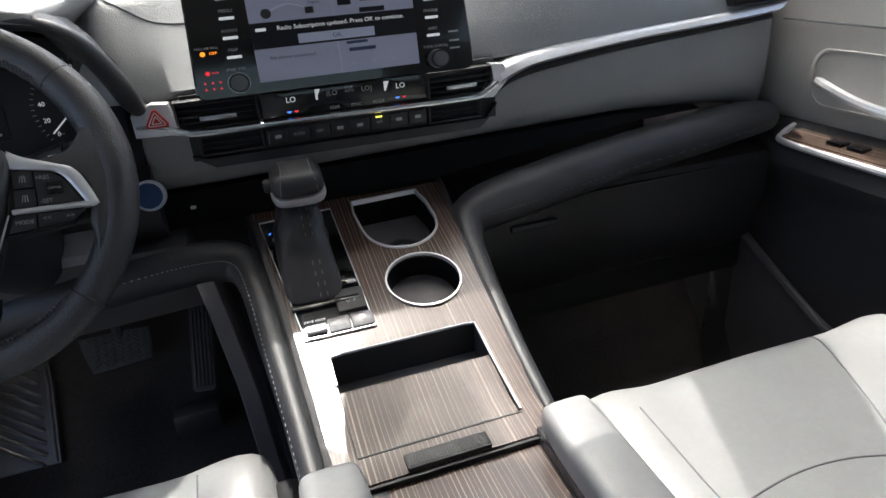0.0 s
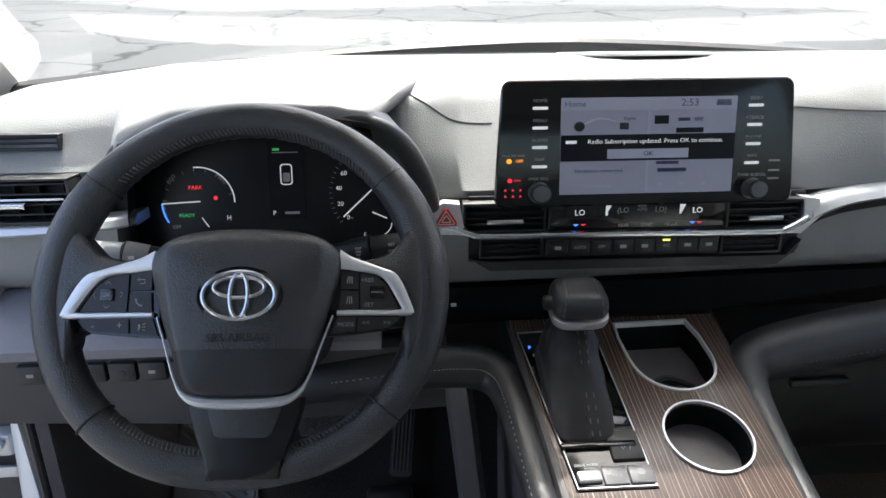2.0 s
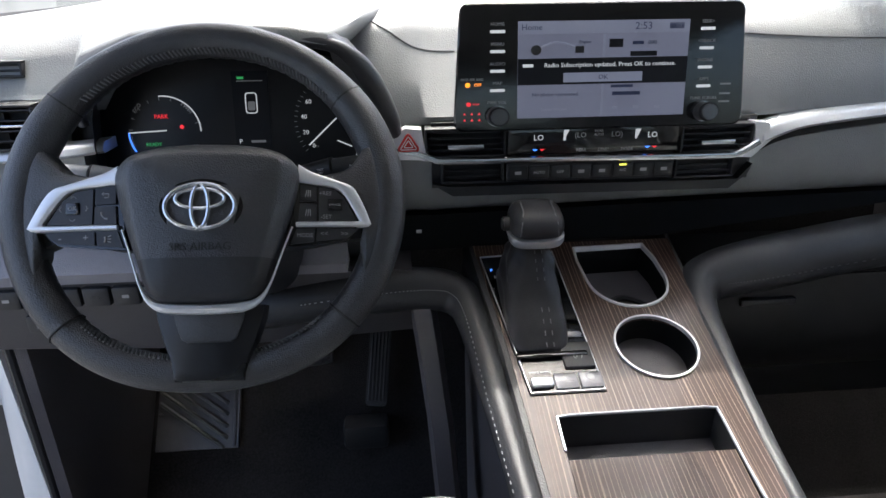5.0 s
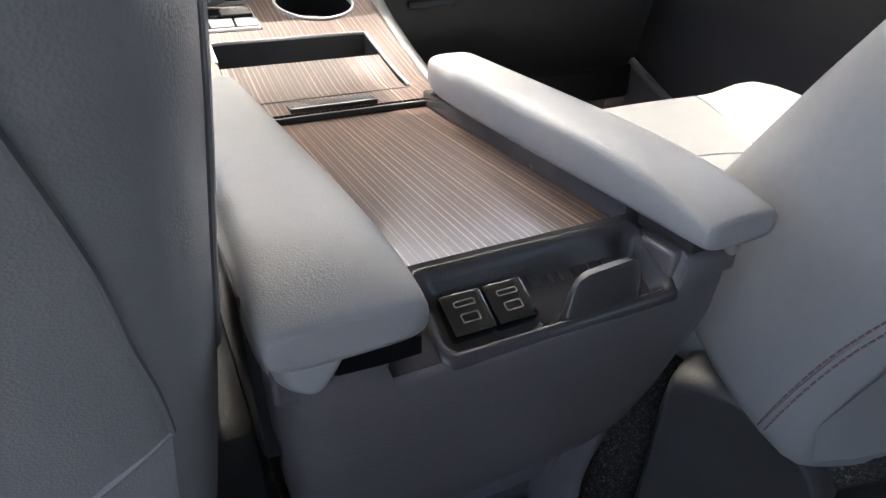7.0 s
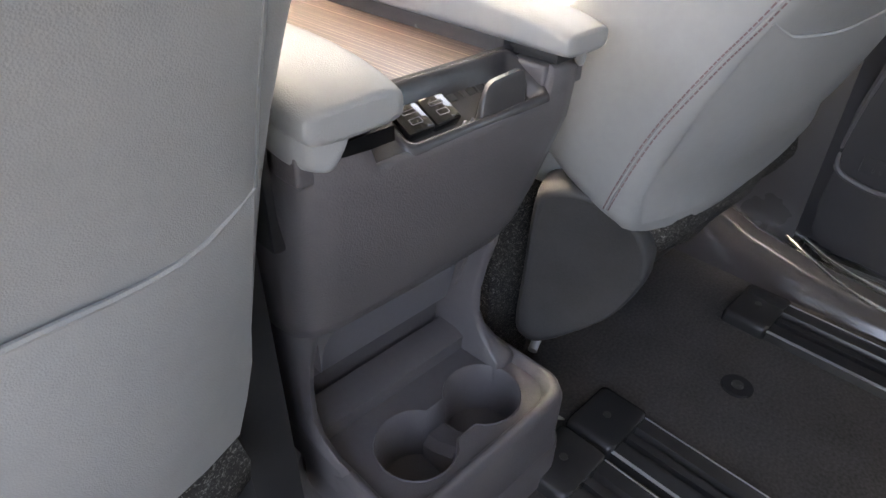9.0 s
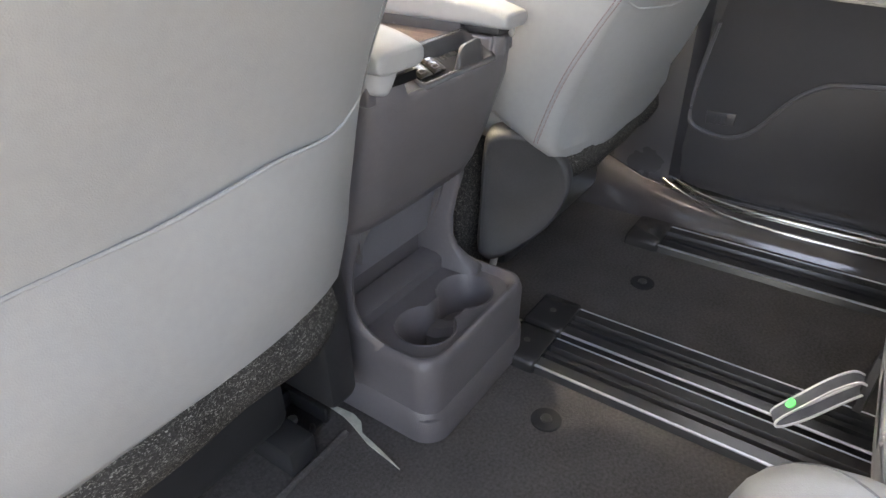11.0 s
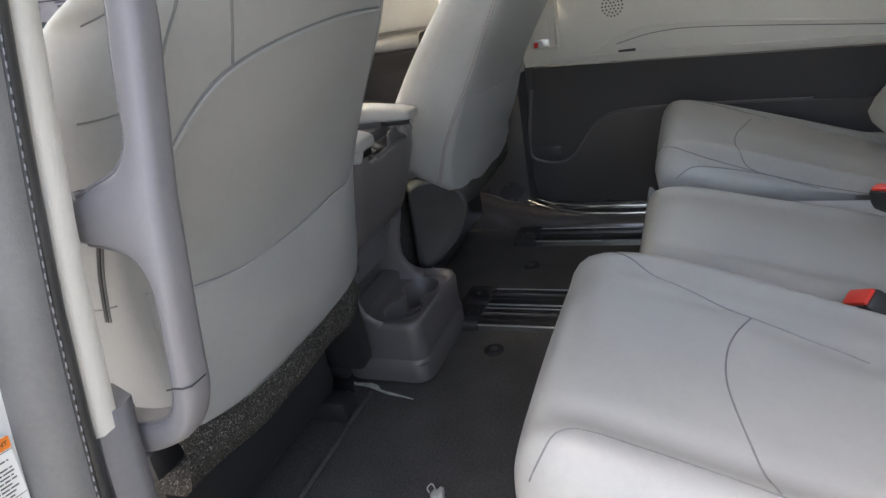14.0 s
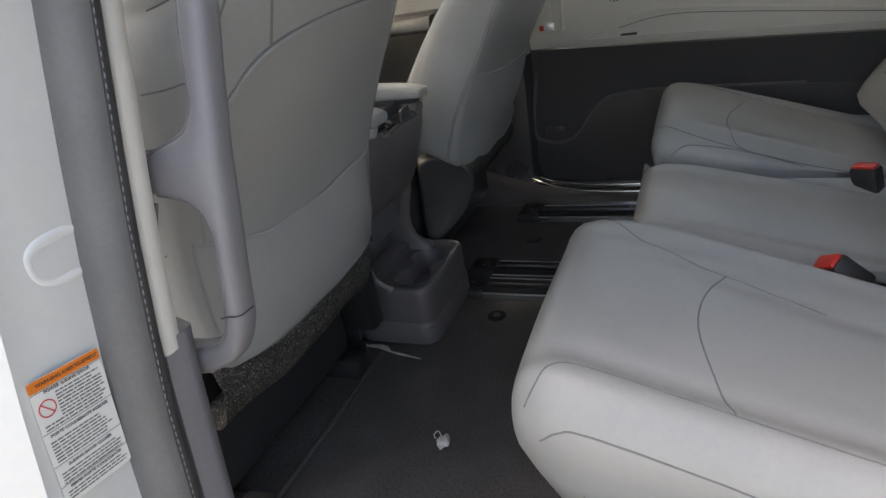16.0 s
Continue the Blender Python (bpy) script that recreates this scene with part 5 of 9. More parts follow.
b = part("drive_mode_switch", box(-0.012, 0.012, -0.006, 0.006, -0.002, 0.006, 0.002, m=put_on(-0.090, 0.742)), SILVER, sh, "silver rocker switch")
words("DRIVE MODE", 0.0042, put_on(-0.090, 0.755, 0.0022), GLOW_WHITE, sh)
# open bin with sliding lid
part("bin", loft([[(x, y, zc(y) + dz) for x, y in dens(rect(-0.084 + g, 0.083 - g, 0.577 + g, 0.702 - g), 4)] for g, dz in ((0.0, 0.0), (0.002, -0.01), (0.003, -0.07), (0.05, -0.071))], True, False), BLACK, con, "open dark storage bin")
rim = [(-0.0845, 0.664), (-0.0845, 0.685), (-0.084, 0.701), (-0.07, 0.7025), (0.0, 0.7025), (0.07, 0.7025), (0.083, 0.701), (0.0835, 0.685), (0.0835, 0.64), (0.0835, 0.58)]
part("bin_rim", tube([(x, y, zc(y) + 0.0008) for x, y in rim], 0.0017, 6), SILVER, con, "thin silver rim of the bin")
part("sliding_lid", sheet(rect(-0.0832, 0.0815, 0.5785, 0.656), depth=0.006, cuts=(0.60, 0.63), shape=lambda x, y: zc(y) - 0.0015), WOOD, con, "striped wood sliding lid, half open", smooth=20)
part("lid_gap", box(-0.0835, 0.0835, 0.5760, 0.5782, zc(0.577) - 0.006, zc(0.577) + 0.0004, 0.0), INK, con)
part("grip", loft([[(x, y, zc(0.558) + z) for x, y in rect(-0.043 + g, 0.039 - g, 0.546 + g, 0.565 - g, 0.002, 2)] for g, z in ((0.0, -0.002), (0.0, 0.0025), (0.002, 0.0035))]), RUBBER, con, "ribbed rubber grip")
bm = None
for i in range(27):
    x = -0.0405 + 0.0029 * i
    bm = box(x, x + 0.0013, 0.548, 0.563, zc(0.558) + 0.003, zc(0.558) + 0.004, 0, bm=bm)
part("grip_ribs", bm, BLACK, con, "fine ribs on the grip", smooth=0)
# rear wood panel, a little lower
part("rear_wood_panel", sheet(rect(-0.086, 0.0843, 0.255, 0.541), depth=0.006, shape=lambda x, y: 0.4785), WOOD, con, "striped dark wood sliding cover", smooth=0)
part("panel_step", box(-0.104, 0.104, 0.541, 0.5455, 0.47, zc(0.545) - 0.0015, 0.001), BLACK, con, "dark step edge")
part("notch", box(-0.086, -0.066, 0.531, 0.5405, 0.4778, 0.4800, 0.0), INK, con)
for sx in (-1, 1):
    part("inner_wall", box(min(sx * 0.0845, sx * 0.096), max(sx * 0.0845, sx * 0.096), 0.258, 0.548, 0.45, 0.4925, 0.002), TRAY, con, "dark inner wall under the armrest")
    part("armrest_base", box(min(sx * 0.092, sx * 0.140), max(sx * 0.090, sx * 0.130), 0.245, 0.525, 0.40, 0.4985, 0.004), BLACK, con, "black base under the armrest")


# ---- armrests ----
def armrest(sx, label):
    a = thing("armrest", (sx * 0.118, 0.36, 0.50), label, "armrest", "armrests on the console")
    rings = []
    prof = [(0.195, 0.72), (0.198, 0.90), (0.206, 0.97), (0.222, 1.0), (0.25, 1.0), (0.30, 1.0), (0.42, 0.99), (0.49, 0.93), (0.520, 0.80), (0.534, 0.58), (0.540, 0.28)]
    for y, k in prof:
        if sx < 0:
            cx, rx, zt = lerp([(0.195, -0.1035), (0.4, -0.1095), (0.54, -0.112)], y), lerp([(0.195, 0.0345), (0.30, 0.0315), (0.54, 0.029)], y), 0.528
        else:
            cx, rx, zt = lerp([(0.195, 0.1075), (0.4, 0.1085), (0.54, 0.109)], y), lerp([(0.195, 0.0262), (0.30, 0.0275), (0.54, 0.028)], y), lerp([(0.195, 0.517), (0.30, 0.522), (0.54, 0.527)], y)
        rx *= 0.80 + 0.20 * k
        drop = lerp([(0.195, 0.021), (0.206, 0.015), (0.225, 0.008), (0.25, 0.003), (0.29, 0.0), (0.54, 0.0)], y) * (1.0 if sx < 0 else 0.6)
        h = (zt - drop - 0.487) * (0.55 + 0.45 * k)
        rings.append([(cx + x, y, zt - drop - h / 2 + z) for x, z in oval(0, 0, rx, h / 2, 28, 3.8)])
    soften(part("cushion", loft(rings), LEATHER, a, "light grey leather cushion", smooth=60))
    # leather folds down round the outer rear corner
    tip = 0.467 if sx < 0 else 0.474
    plan = smooth_path([(0.077, 0.206, 0.4915), (0.093, 0.2025, 0.490), (0.103, 0.202, 0.487), (0.110, 0.2025, tip + 0.009), (0.1175, 0.204, tip), (0.125, 0.207, tip + 0.0005), (0.131, 0.213, tip + 0.002), (0.1365, 0.225, tip + 0.005), (0.1385, 0.255, tip + 0.012), (0.1390, 0.33, 0.490)], 4)
    if sx > 0:
        plan = [Vector((0.0825 + (p.x - 0.077) * 0.84, p.y, p.z)) for p in plan]
    mid, lid = Vector((0.106, 0.255, 0)), 0.503 if sx < 0 else 0.495
    rings = []
    for p in plan:
        inw = (Vector((mid.x, max(mid.y, p.y), 0)) - Vector((p.x, p.y, 0))).normalized()
        q = Vector((p.x, p.y, 0))
        tops = [(q + inw * 0.006, lid + 0.002), (q + inw * 0.0008, lid - 0.003), (q - inw * 0.0008, p.z + 0.006), (q + inw * 0.001, p.z + 0.001), (q + inw * 0.005, p.z), (q + inw * 0.010, p.z + 0.006), (q + inw * 0.012, lid)]
        rings.append([(sx * v.x, v.y, z) for v, z in tops])
    soften(part("skirt", loft(rings), LEATHER, a, "leather folded down at the rear corner", smooth=70))
    part("end_strip", box(min(sx * 0.086, sx * 0.118), max(sx * 0.086, sx * 0.112), 0.2075, 0.25, 0.4815, 0.4905, 0.002), BLACK, a, "black end strip below the leather")
    return a


armrest(-1, "light grey leather armrest along the driver's side of the console")
armrest(1, "light grey leather armrest along the passenger side of the console")

# ---- rear end of the console ----
re = con
# upper face, leaning inwards below
rows = []
for z, y, w, up in ((0.4595, 0.2165, 0.1325, 0.021), (0.4585, 0.2115, 0.1335, 0.0195), (0.456, 0.2095, 0.134, 0.016), (0.45, 0.2098, 0.134, 0.006), (0.43, 0.213, 0.134, 0.0), (0.36, 0.236, 0.130, 0.0), (0.315, 0.253, 0.125, 0.0), (0.297, 0.263, 0.121, 0.0), (0.290, 0.275, 0.119, 0.0), (0.288, 0.30, 0.117, 0.0)):
    half_row = [(0.0, y - 0.003, z), (0.040, y - 0.0025, z), (0.0825, y - 0.0015, z), (0.0885, y - 0.001, z + up), (w - 0.028, y, z + up), (w - 0.012, y + 0.004, z + up), (w - 0.003, y + 0.014, z + up), (w, y + 0.03, z + up), (w, y + 0.06, z + up), (w - 0.002, 0.40, z + up), (w - 0.006, 0.53, z + up)]
    rows.append([(-p[0], p[1], p[2]) for p in reversed(half_row[1:])] + half_row)
part("upper_face", loft(rows, closed=False), PLASTIC, re, "charcoal grained rear face", smooth=60)
for sx in (-1, 1):
    part("shoulder", box(min(sx * 0.082, sx * 0.134), max(sx * 0.082, sx * 0.134), 0.2150, 0.27, 0.457, 0.4795, 0.003, 3), PLASTIC, re, "charcoal shoulder under the armrest")
part("side_carpet", box(-0.1395, -0.1345, 0.34, 0.62, 0.25, 0.45, 0.002), material("olive_felt", (0.22, 0.225, 0.18), 0.95, vary=0.2, vary_scale=14, grain=0.5, grain_scale=400, fleck=0.4), re, "pale olive felt on the console side")
# charging shelf
tray = lambda x, y: 0.459 + (y - 0.213) * 0.56
SLANT = Matrix.Rotation(math.atan(0.52), 4, "X")
part("shelf_frame", sheet(rect(-0.090, 0.092, 0.2115, 0.258, 0.003), (rect(-0.054, 0.081, 0.213, 0.2495, 0.006),), depth=0.014, shape=lambda x, y: tray(x, y) + 0.001), TRAY, re, "charcoal frame round the shelf", smooth=20)
part("shelf", sheet(rect(-0.056, 0.083, 0.210, 0.251, 0.006), depth=0.004, shape=lambda x, y: tray(x, y) - 0.0085), TRAY, re, "sunken charging shelf", smooth=20)
rows = [[(x, y, tray(x, y) + dz) for x, y in rect(-0.0535 - g, 0.081 + g, 0.2125 - g, 0.2490 + g, 0.007)] for g, dz in ((0.0055, 0.0), (0.005, 0.003), (0.003, 0.0045), (0.001, 0.0035), (-0.001, -0.001), (-0.005, -0.0085))]
part("shelf_lip", loft(rows, True, False), TRAY, re, "raised satin lip round the shelf", smooth=70)
for x in (-0.0345, -0.0100):
    m = Matrix.Translation((x, 0.2325, tray(0, 0.2325) - 0.0045)) @ SLANT
    u = part("usb_port", box(-0.0119, 0.0119, -0.0120, 0.0120, -0.006, 0.0035, 0.0020, m=m), GLOSS, re, "gloss black charging port flap")
    for r0, r1 in ((rect(-0.006, 0.006, 0.003, 0.0065, 0.001, 2), rect(-0.0054, 0.0054, 0.0036, 0.0059, 0.0008, 2)), (rect(-0.005, 0.005, -0.006, -0.0008, 0.001, 2), rect(-0.0044, 0.0044, -0.0054, -0.0014, 0.0008, 2))):
        part("port_mark", ring_band(r0, r1, 0.0001, 0.0002, m=m @ Matrix.Translation((0, 0, 0.0036))), PLASTIC_SOFT, u)
for i in range(6):
    w = 0.0036 if i != 1 else 0.0010
    part("moulded_bar", box(-w, w, -0.0032, 0.0032, -0.0005, 0.0005, 0.0003, 1, m=Matrix.Translation((0.012 + 0.0098 * i, 0.2415, tray(0, 0.2415) - 0.0082)) @ SLANT), RUBBER, re)
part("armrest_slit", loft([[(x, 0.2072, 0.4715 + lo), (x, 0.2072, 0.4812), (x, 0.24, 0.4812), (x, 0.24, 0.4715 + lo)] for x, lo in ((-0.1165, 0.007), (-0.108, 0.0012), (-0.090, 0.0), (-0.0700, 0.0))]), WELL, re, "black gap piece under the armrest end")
words("CHARGING PORT", 0.0062, Matrix.Translation((-0.016, 0.2165, tray(0, 0.2155) - 0.0082)) @ SLANT @ Matrix.Diagonal((1, 0.8, 1, 1)), BLACK, re, "moulded black letters", name="moulded_letters", deep=0.0003)
# phone ledge tab
rows = []
for x, z1, t in ((0.0095, 0.462, 0.002), (0.014, 0.479, 0.003), (0.0185, 0.487, 0.0036), (0.024, 0.4895, 0.004), (0.050, 0.4915, 0.004), (0.055, 0.490, 0.0038), (0.058, 0.484, 0.003), (0.0595, 0.468, 0.002)):
    rows.append([(x, 0.2095, 0.446), (x, 0.2115, z1 - 0.010), (x, 0.2130, z1 - 0.006), (x, 0.2130 + t, z1 - 0.006), (x, 0.2150 + t, z1 - 0.010), (x, 0.223, 0.450)])
part("phone_tab", loft(rows), TRAY, re, "upright charcoal phone tab", smooth=50)
rows = [[(x, 0.2105, 0.447), (x, 0.2125, z1), (x, 0.2155, z1), (x, 0.2205, 0.447)] for x, z1 in ((-0.010, 0.453), (-0.002, 0.462), (0.0035, 0.459), (0.006, 0.462))]
part("tab_gusset", loft(rows), TRAY, re, "low gusset beside the tab", smooth=40)
# niche and cup holder block
part("niche_back", loft([[(x, 0.300, 0.30), (x, 0.328, 0.190), (x, 0.331, 0.184), (x, 0.337, 0.183), (x, 0.37, 0.186), (x, 0.37, 0.30)] for x in (-0.112, 0.115)]), PLASTIC_SOFT, re, "slate back wall of the niche", smooth=30)
# near-black sheet painted in as the shade between back wall and ledge
part("niche_gap", loft([[(x, 0.356, 0.20), (x, 0.356, 0.10), (x, 0.37, 0.10), (x, 0.37, 0.20)] for x in (-0.112, 0.115)]), WELL, re, "near-black sheet for the shade behind the ledge")
corner = [(-0.1030, 0.302), (-0.060, 0.302), (-0.066, 0.2945)] + [(-0.071 + 0.030 * math.cos(radians(a)), 0.262 + 0.0285 * math.sin(radians(a))) for a in range(100, 181, 10)] + [(-0.1030, 0.250)]
part("niche_corner", loft([[(x, y, z) for x, z in corner] for y in (0.272, 0.276, 0.315)]), PLASTIC, re, "rounded upper corner of the niche", smooth=50)
for sx in (-1, 1):
    rows = []
    flare = 1.0 if sx > 0 else 0.0
    for z, y, wo, wi in ((0.305, 0.268, 0.1195, 0.094), (0.285, 0.270, 0.1185, 0.100), (0.25, 0.280, 0.1175, 0.101), (0.215, 0.287, 0.1170, 0.101), (0.185, 0.287, 0.1175, 0.101), (0.163, 0.278, 0.116 + 0.004 * flare, 0.102), (0.148, 0.262, 0.113 + 0.012 * flare, 0.100), (0.138, 0.245, 0.109 + 0.022 * flare, 0.098), (0.10, 0.245, 0.109 + 0.022 * flare, 0.098)):
        rows.append([(sx * wo, 0.42, z), (sx * wo, y + 0.02, z), (sx * (wo - 0.002), y + 0.008, z), (sx * (wo - 0.008), y, z), (sx * (wi + 0.004), y + 0.001, z), (sx * wi, y + 0.006, z), (sx * (wi - 0.004), 0.36, z), (sx * (wi - 0.004), 0.42, z)])
    part("niche_side", loft(rows), PLASTIC, re, "side cheek of the niche", smooth=60)
part("niche_rib", loft([[(x, y, z) for x, y in ((0.102, y0), (0.096, y0 + 0.002), (0.096, y0 + 0.007), (0.102, y0 + 0.009))] for z, y0 in ((0.298, 0.287), (0.25, 0.300), (0.212, 0.312))]), PLASTIC, re, "slanted rib in the niche", smooth=30)
part("niche_ledge", loft([[(x, 0.300, 0.145), (x, 0.312, 0.150), (x, 0.337, 0.152), (x, 0.345, 0.128), (x, 0.300, 0.128)] for x in (-0.100, 0.100)]), PLASTIC, re, "low ledge at the back of the niche", smooth=30)
C1, C2, CR = (-0.032, 0.236), (0.062, 0.236), 0.0405
def cc(c, a0, a1, n=20, r=CR):
    return [(c[0] + r * math.cos(radians(a0 + (a1 - a0) * i / n)), c[1] + r * math.sin(radians(a0 + (a1 - a0) * i / n))) for i in range(n + 1)]
# two joined wells as one outline
well_loop = cc(C1, 34, 326) + cc(C2, 214, 506)
hole_out = [(x, y) for x, y in well_loop]
bo = rect(-0.098, 0.126, 0.182, 0.345, 0.030, 6)
part("base_top", sheet(bo, (hole_out,), depth=0.004, shape=lambda x, y: 0.128), PLASTIC, re, "top of the cup holder block", smooth=0)
rows = [[(x, y, z) for x, y in rect(-0.098 - g, 0.126 + g, 0.182 - g, 0.345, 0.030, 6)] for g, z in ((-0.006, 0.1265), (0.0, 0.138), (0.004, 0.1395), (0.008, 0.136), (0.011, 0.125), (0.010, 0.07), (0.013, 0.045), (0.004, 0.004))]
part("base_wall", loft(rows, True, False), PLASTIC, re, "rounded wall of the cup holder block", smooth=60)
part("base_foot", loft([[(x, y, z) for x, y in rect(-0.100 - g, 0.128 + g, 0.180 - g, 0.36, 0.035, 6)] for g, z in ((0.006, 0.062), (0.012, 0.056), (0.012, 0.006))], True, False), PLASTIC, re, "charcoal foot of the console", smooth=60)
rows = [[(c0 + (x - c0) * k, 0.236 + (y - 0.236) * k, z) for x, y in well_loop for c0 in ((C1[0] if x < 0.015 else C2[0]),)] for k, z in ((1.05, 0.1285), (1.03, 0.1305), (0.99, 0.129), (0.95, 0.06))]
part("cup_well", loft(rows, True, False), PLASTIC, re, "double round cup well", smooth=60)
for c in (C1, C2):
    part("well_floor", cylinder(CR * 0.97, 0.002, pose(c[0], c[1], 0.062), 24), PLASTIC, re, "floor of the cup well")
part("well_bridge", loft([[(x, 0.2120, z), (x, 0.2150, z + 0.003), (x, 0.2420, z - 0.012), (x, 0.2570, z - 0.014), (x, 0.2570, 0.06), (x, 0.2120, 0.06)] for x, z in ((-0.004, 0.098), (0.004, 0.108), (0.026, 0.108), (0.034, 0.098))]), PLASTIC, re, "low angular wall between the wells", smooth=30)
# under body of the console down to the floor
rows = []
for z, w, y0 in ((0.30, 0.112, 0.34), (0.15, 0.110, 0.345), (0.0, 0.108, 0.36)):
    rows.append([(-w, y0, z), (w, y0, z), (w, 1.0, z), (-w, 1.0, z)])
part("tunnel", loft(rows), PLASTIC, re, "console tunnel down to the floor")
# side strut towards the driver's footwell
cb = thing("console_brace", (-0.2, 0.9, 0.0), "charcoal brace panel between console and driver's footwell", "trim panel")
rows = []
for y, z, x in ((0.905, 0.575, -0.218), (0.903, 0.48, -0.206), (0.895, 0.36, -0.193), (0.86, 0.20, -0.182), (0.83, 0.08, -0.178), (0.83, -0.01, -0.178)):
    rows.append([(x - 0.012, y + 0.03, z), (x - 0.006, y - 0.002, z), (x + 0.016, y - 0.006, z), (x + 0.024, y + 0.008, z), (x + 0.024, y + 0.05, z)])
part("panel", loft(rows), PLASTIC, cb, "charcoal moulded panel", smooth=50)
part("socket", cylinder(0.016, 0.012, pose(-0.150, 0.75, 0.20, 0, 70, 0), 20, 0.003), BLACK, cb, "round black power socket")

# ---- steering wheel ----
WH = Matrix.Translation((-0.412, 0.768, 0.737)) @ Matrix.Rotation(radians(90 - 30), 4, "X")   # local z points at the driver
sw = thing("steering_wheel", (-0.42, 0.78, 0.74), "black leather steering wheel with silver spoke trims and round emblem", "steering wheel")
N = 288
def rim_pt(a, r=0.163):
    flat = 1 - 0.05 * max(0, -math.sin(a)) ** 6
    return Vector((r * math.cos(a) * 1.02, r * math.sin(a) * flat, 0))
rings = []
for i in range(N + 1):
    a = 2 * math.pi * i / N
    c, d = rim_pt(a), rim_pt(a).normalized()
    thick = 0.0168 + 0.0022 * max(0, math.cos(a - radians(15))) ** 8 + 0.0022 * max(0, math.cos(a - radians(165))) ** 8
    sewn = min(1.0, max(0.0, (abs(math.sin(a)) - 0.62) * 12))
    pucker = lambda t: 1 + sewn * (0.030 * math.sin(i * 1.9) + 0.014 * math.sin(i * 0.83 + 1)) * max(0.0, -math.cos(t - 0.5)) ** 2 + 0.010 * math.sin(i * 0.21 + 3 * math.sin(i * 0.057))
    rings.append([WH @ (c + d * thick * pucker(t) * math.cos(t) + Vector((0, 0, 1)) * thick * 0.92 * pucker(t) * math.sin(t)) for t in [2 * math.pi * j / 14 for j in range(14)]])
bm = loft(rings, True, False)
bmesh.ops.remove_doubles(bm, verts=bm.verts[:], dist=1e-5)
rim = part("rim", bm, BLACK_LEATHER, sw, "black leather rim", smooth=80)
for a in (38, 142, 222, 318):
    a = radians(a)
    c, d = rim_pt(a), rim_pt(a).normalized()
    part("joint", tube([WH @ (c + d * 0.0172 * math.cos(t) + Vector((0, 0, 1)) * 0.0160 * math.sin(t)) for t in [2 * math.pi * j / 16 for j in range(16)]], 0.0011, 5, closed=True), INK, rim, "leather joint")
for a0, a1 in ((42, 138), (226, 314)):
    bm = None
    for i in range(int((a1 - a0) / 1.5)):
        a = radians(a0 + 1.5 * i)
        d = rim_pt(a).normalized()
        t = Vector((-d.y, d.x, 0))
        p = rim_pt(a) - d * 0.0152 + Vector((0, 0, 0.008))
        bm = tube([WH @ (p - t * 0.0010 - d * 0.001 + Vector((0, 0, -0.002))), WH @ (p + t * 0.0012 + d * 0.0024 + Vector((0, 0, 0.0035)))], 0.0010, 4, bm=bm)
    part("stitching", bm, GREY_STITCH, rim, "slanted stitches")
HB = WH @ Matrix.Translation((0.009, -0.021, 0.004)) @ Matrix.Rotation(radians(-1.25), 4, "Z")   # the hub stands proud of the rim and a little low
UP = tuple(HB.to_3x3() @ Vector((0, 0, 1)))
# hub pad: broad trapezoid with a bevelled edge, grained above and smooth below
def mirrored(side):
    """A closed outline from its right half, top to bottom."""
    return [(p.x, p.y) for p in smooth_path([(x, y, 0) for x, y in side] + [(-x, y, 0) for x, y in side[-2:0:-1]], 4, True)]
OUTER = mirrored([(0, 0.0695), (0.034, 0.0680), (0.060, 0.0625), (0.0745, 0.053), (0.0800, 0.042), (0.0785, 0.0275), (0.069, -0.006), (0.0580, -0.038), (0.0515, -0.057), (0.0440, -0.0675), (0.031, -0.0722), (0, -0.0735)])
FACE = mirrored([(0, 0.0590), (0.034, 0.0580), (0.0560, 0.0555), (0.0640, 0.0510), (0.0660, 0.041), (0.0650, 0.0265), (0.0580, -0.007), (0.0495, -0.038), (0.0445, -0.056), (0.0385, -0.0645), (0.028, -0.0680), (0, -0.0690)])
def grown(loop, k, z):
    return [(x * k, y * k, z) for x, y in loop]
pad = loft([grown(OUTER, 0.98, 0.004), grown(OUTER, 1.0, 0.018), grown(OUTER, 0.995, 0.0290), [((a[0] * 3 + c[0]) / 4, (a[1] * 3 + c[1]) / 4, 0.0335) for a, c in zip(OUTER, FACE)], grown(FACE, 1.01, 0.0400), grown(FACE, 0.985, 0.0414), grown(FACE, 0.93, 0.0425), grown(FACE, 0.7, 0.0450), grown(FACE, 0.35, 0.0468), grown(FACE, 0.04, 0.0473)])
low = pad.copy()
bmesh.ops.bisect_plane(pad, geom=pad.verts[:] + pad.edges[:] + pad.faces[:], plane_co=(0, -0.0370, 0), plane_no=(0, -1, 0.06), clear_outer=True)
bmesh.ops.bisect_plane(low, geom=low.verts[:] + low.edges[:] + low.faces[:], plane_co=(0, -0.0370, 0), plane_no=(0, 1, -0.06), clear_outer=True)
for piece in (pad, low):
    piece.transform(HB)
hub = part("airbag_cover", pad, BLACK_LEATHER, sw, "black grained airbag cover", smooth=50)
part("lower_cover", low, BLACK, hub, "smooth black lower band of the cover", smooth=50)
words("SRS AIRBAG", 0.0098, HB @ Matrix.Translation((0, -0.0255, 0.0471)), INK, hub, "faint moulded letters", deep=0.0003)
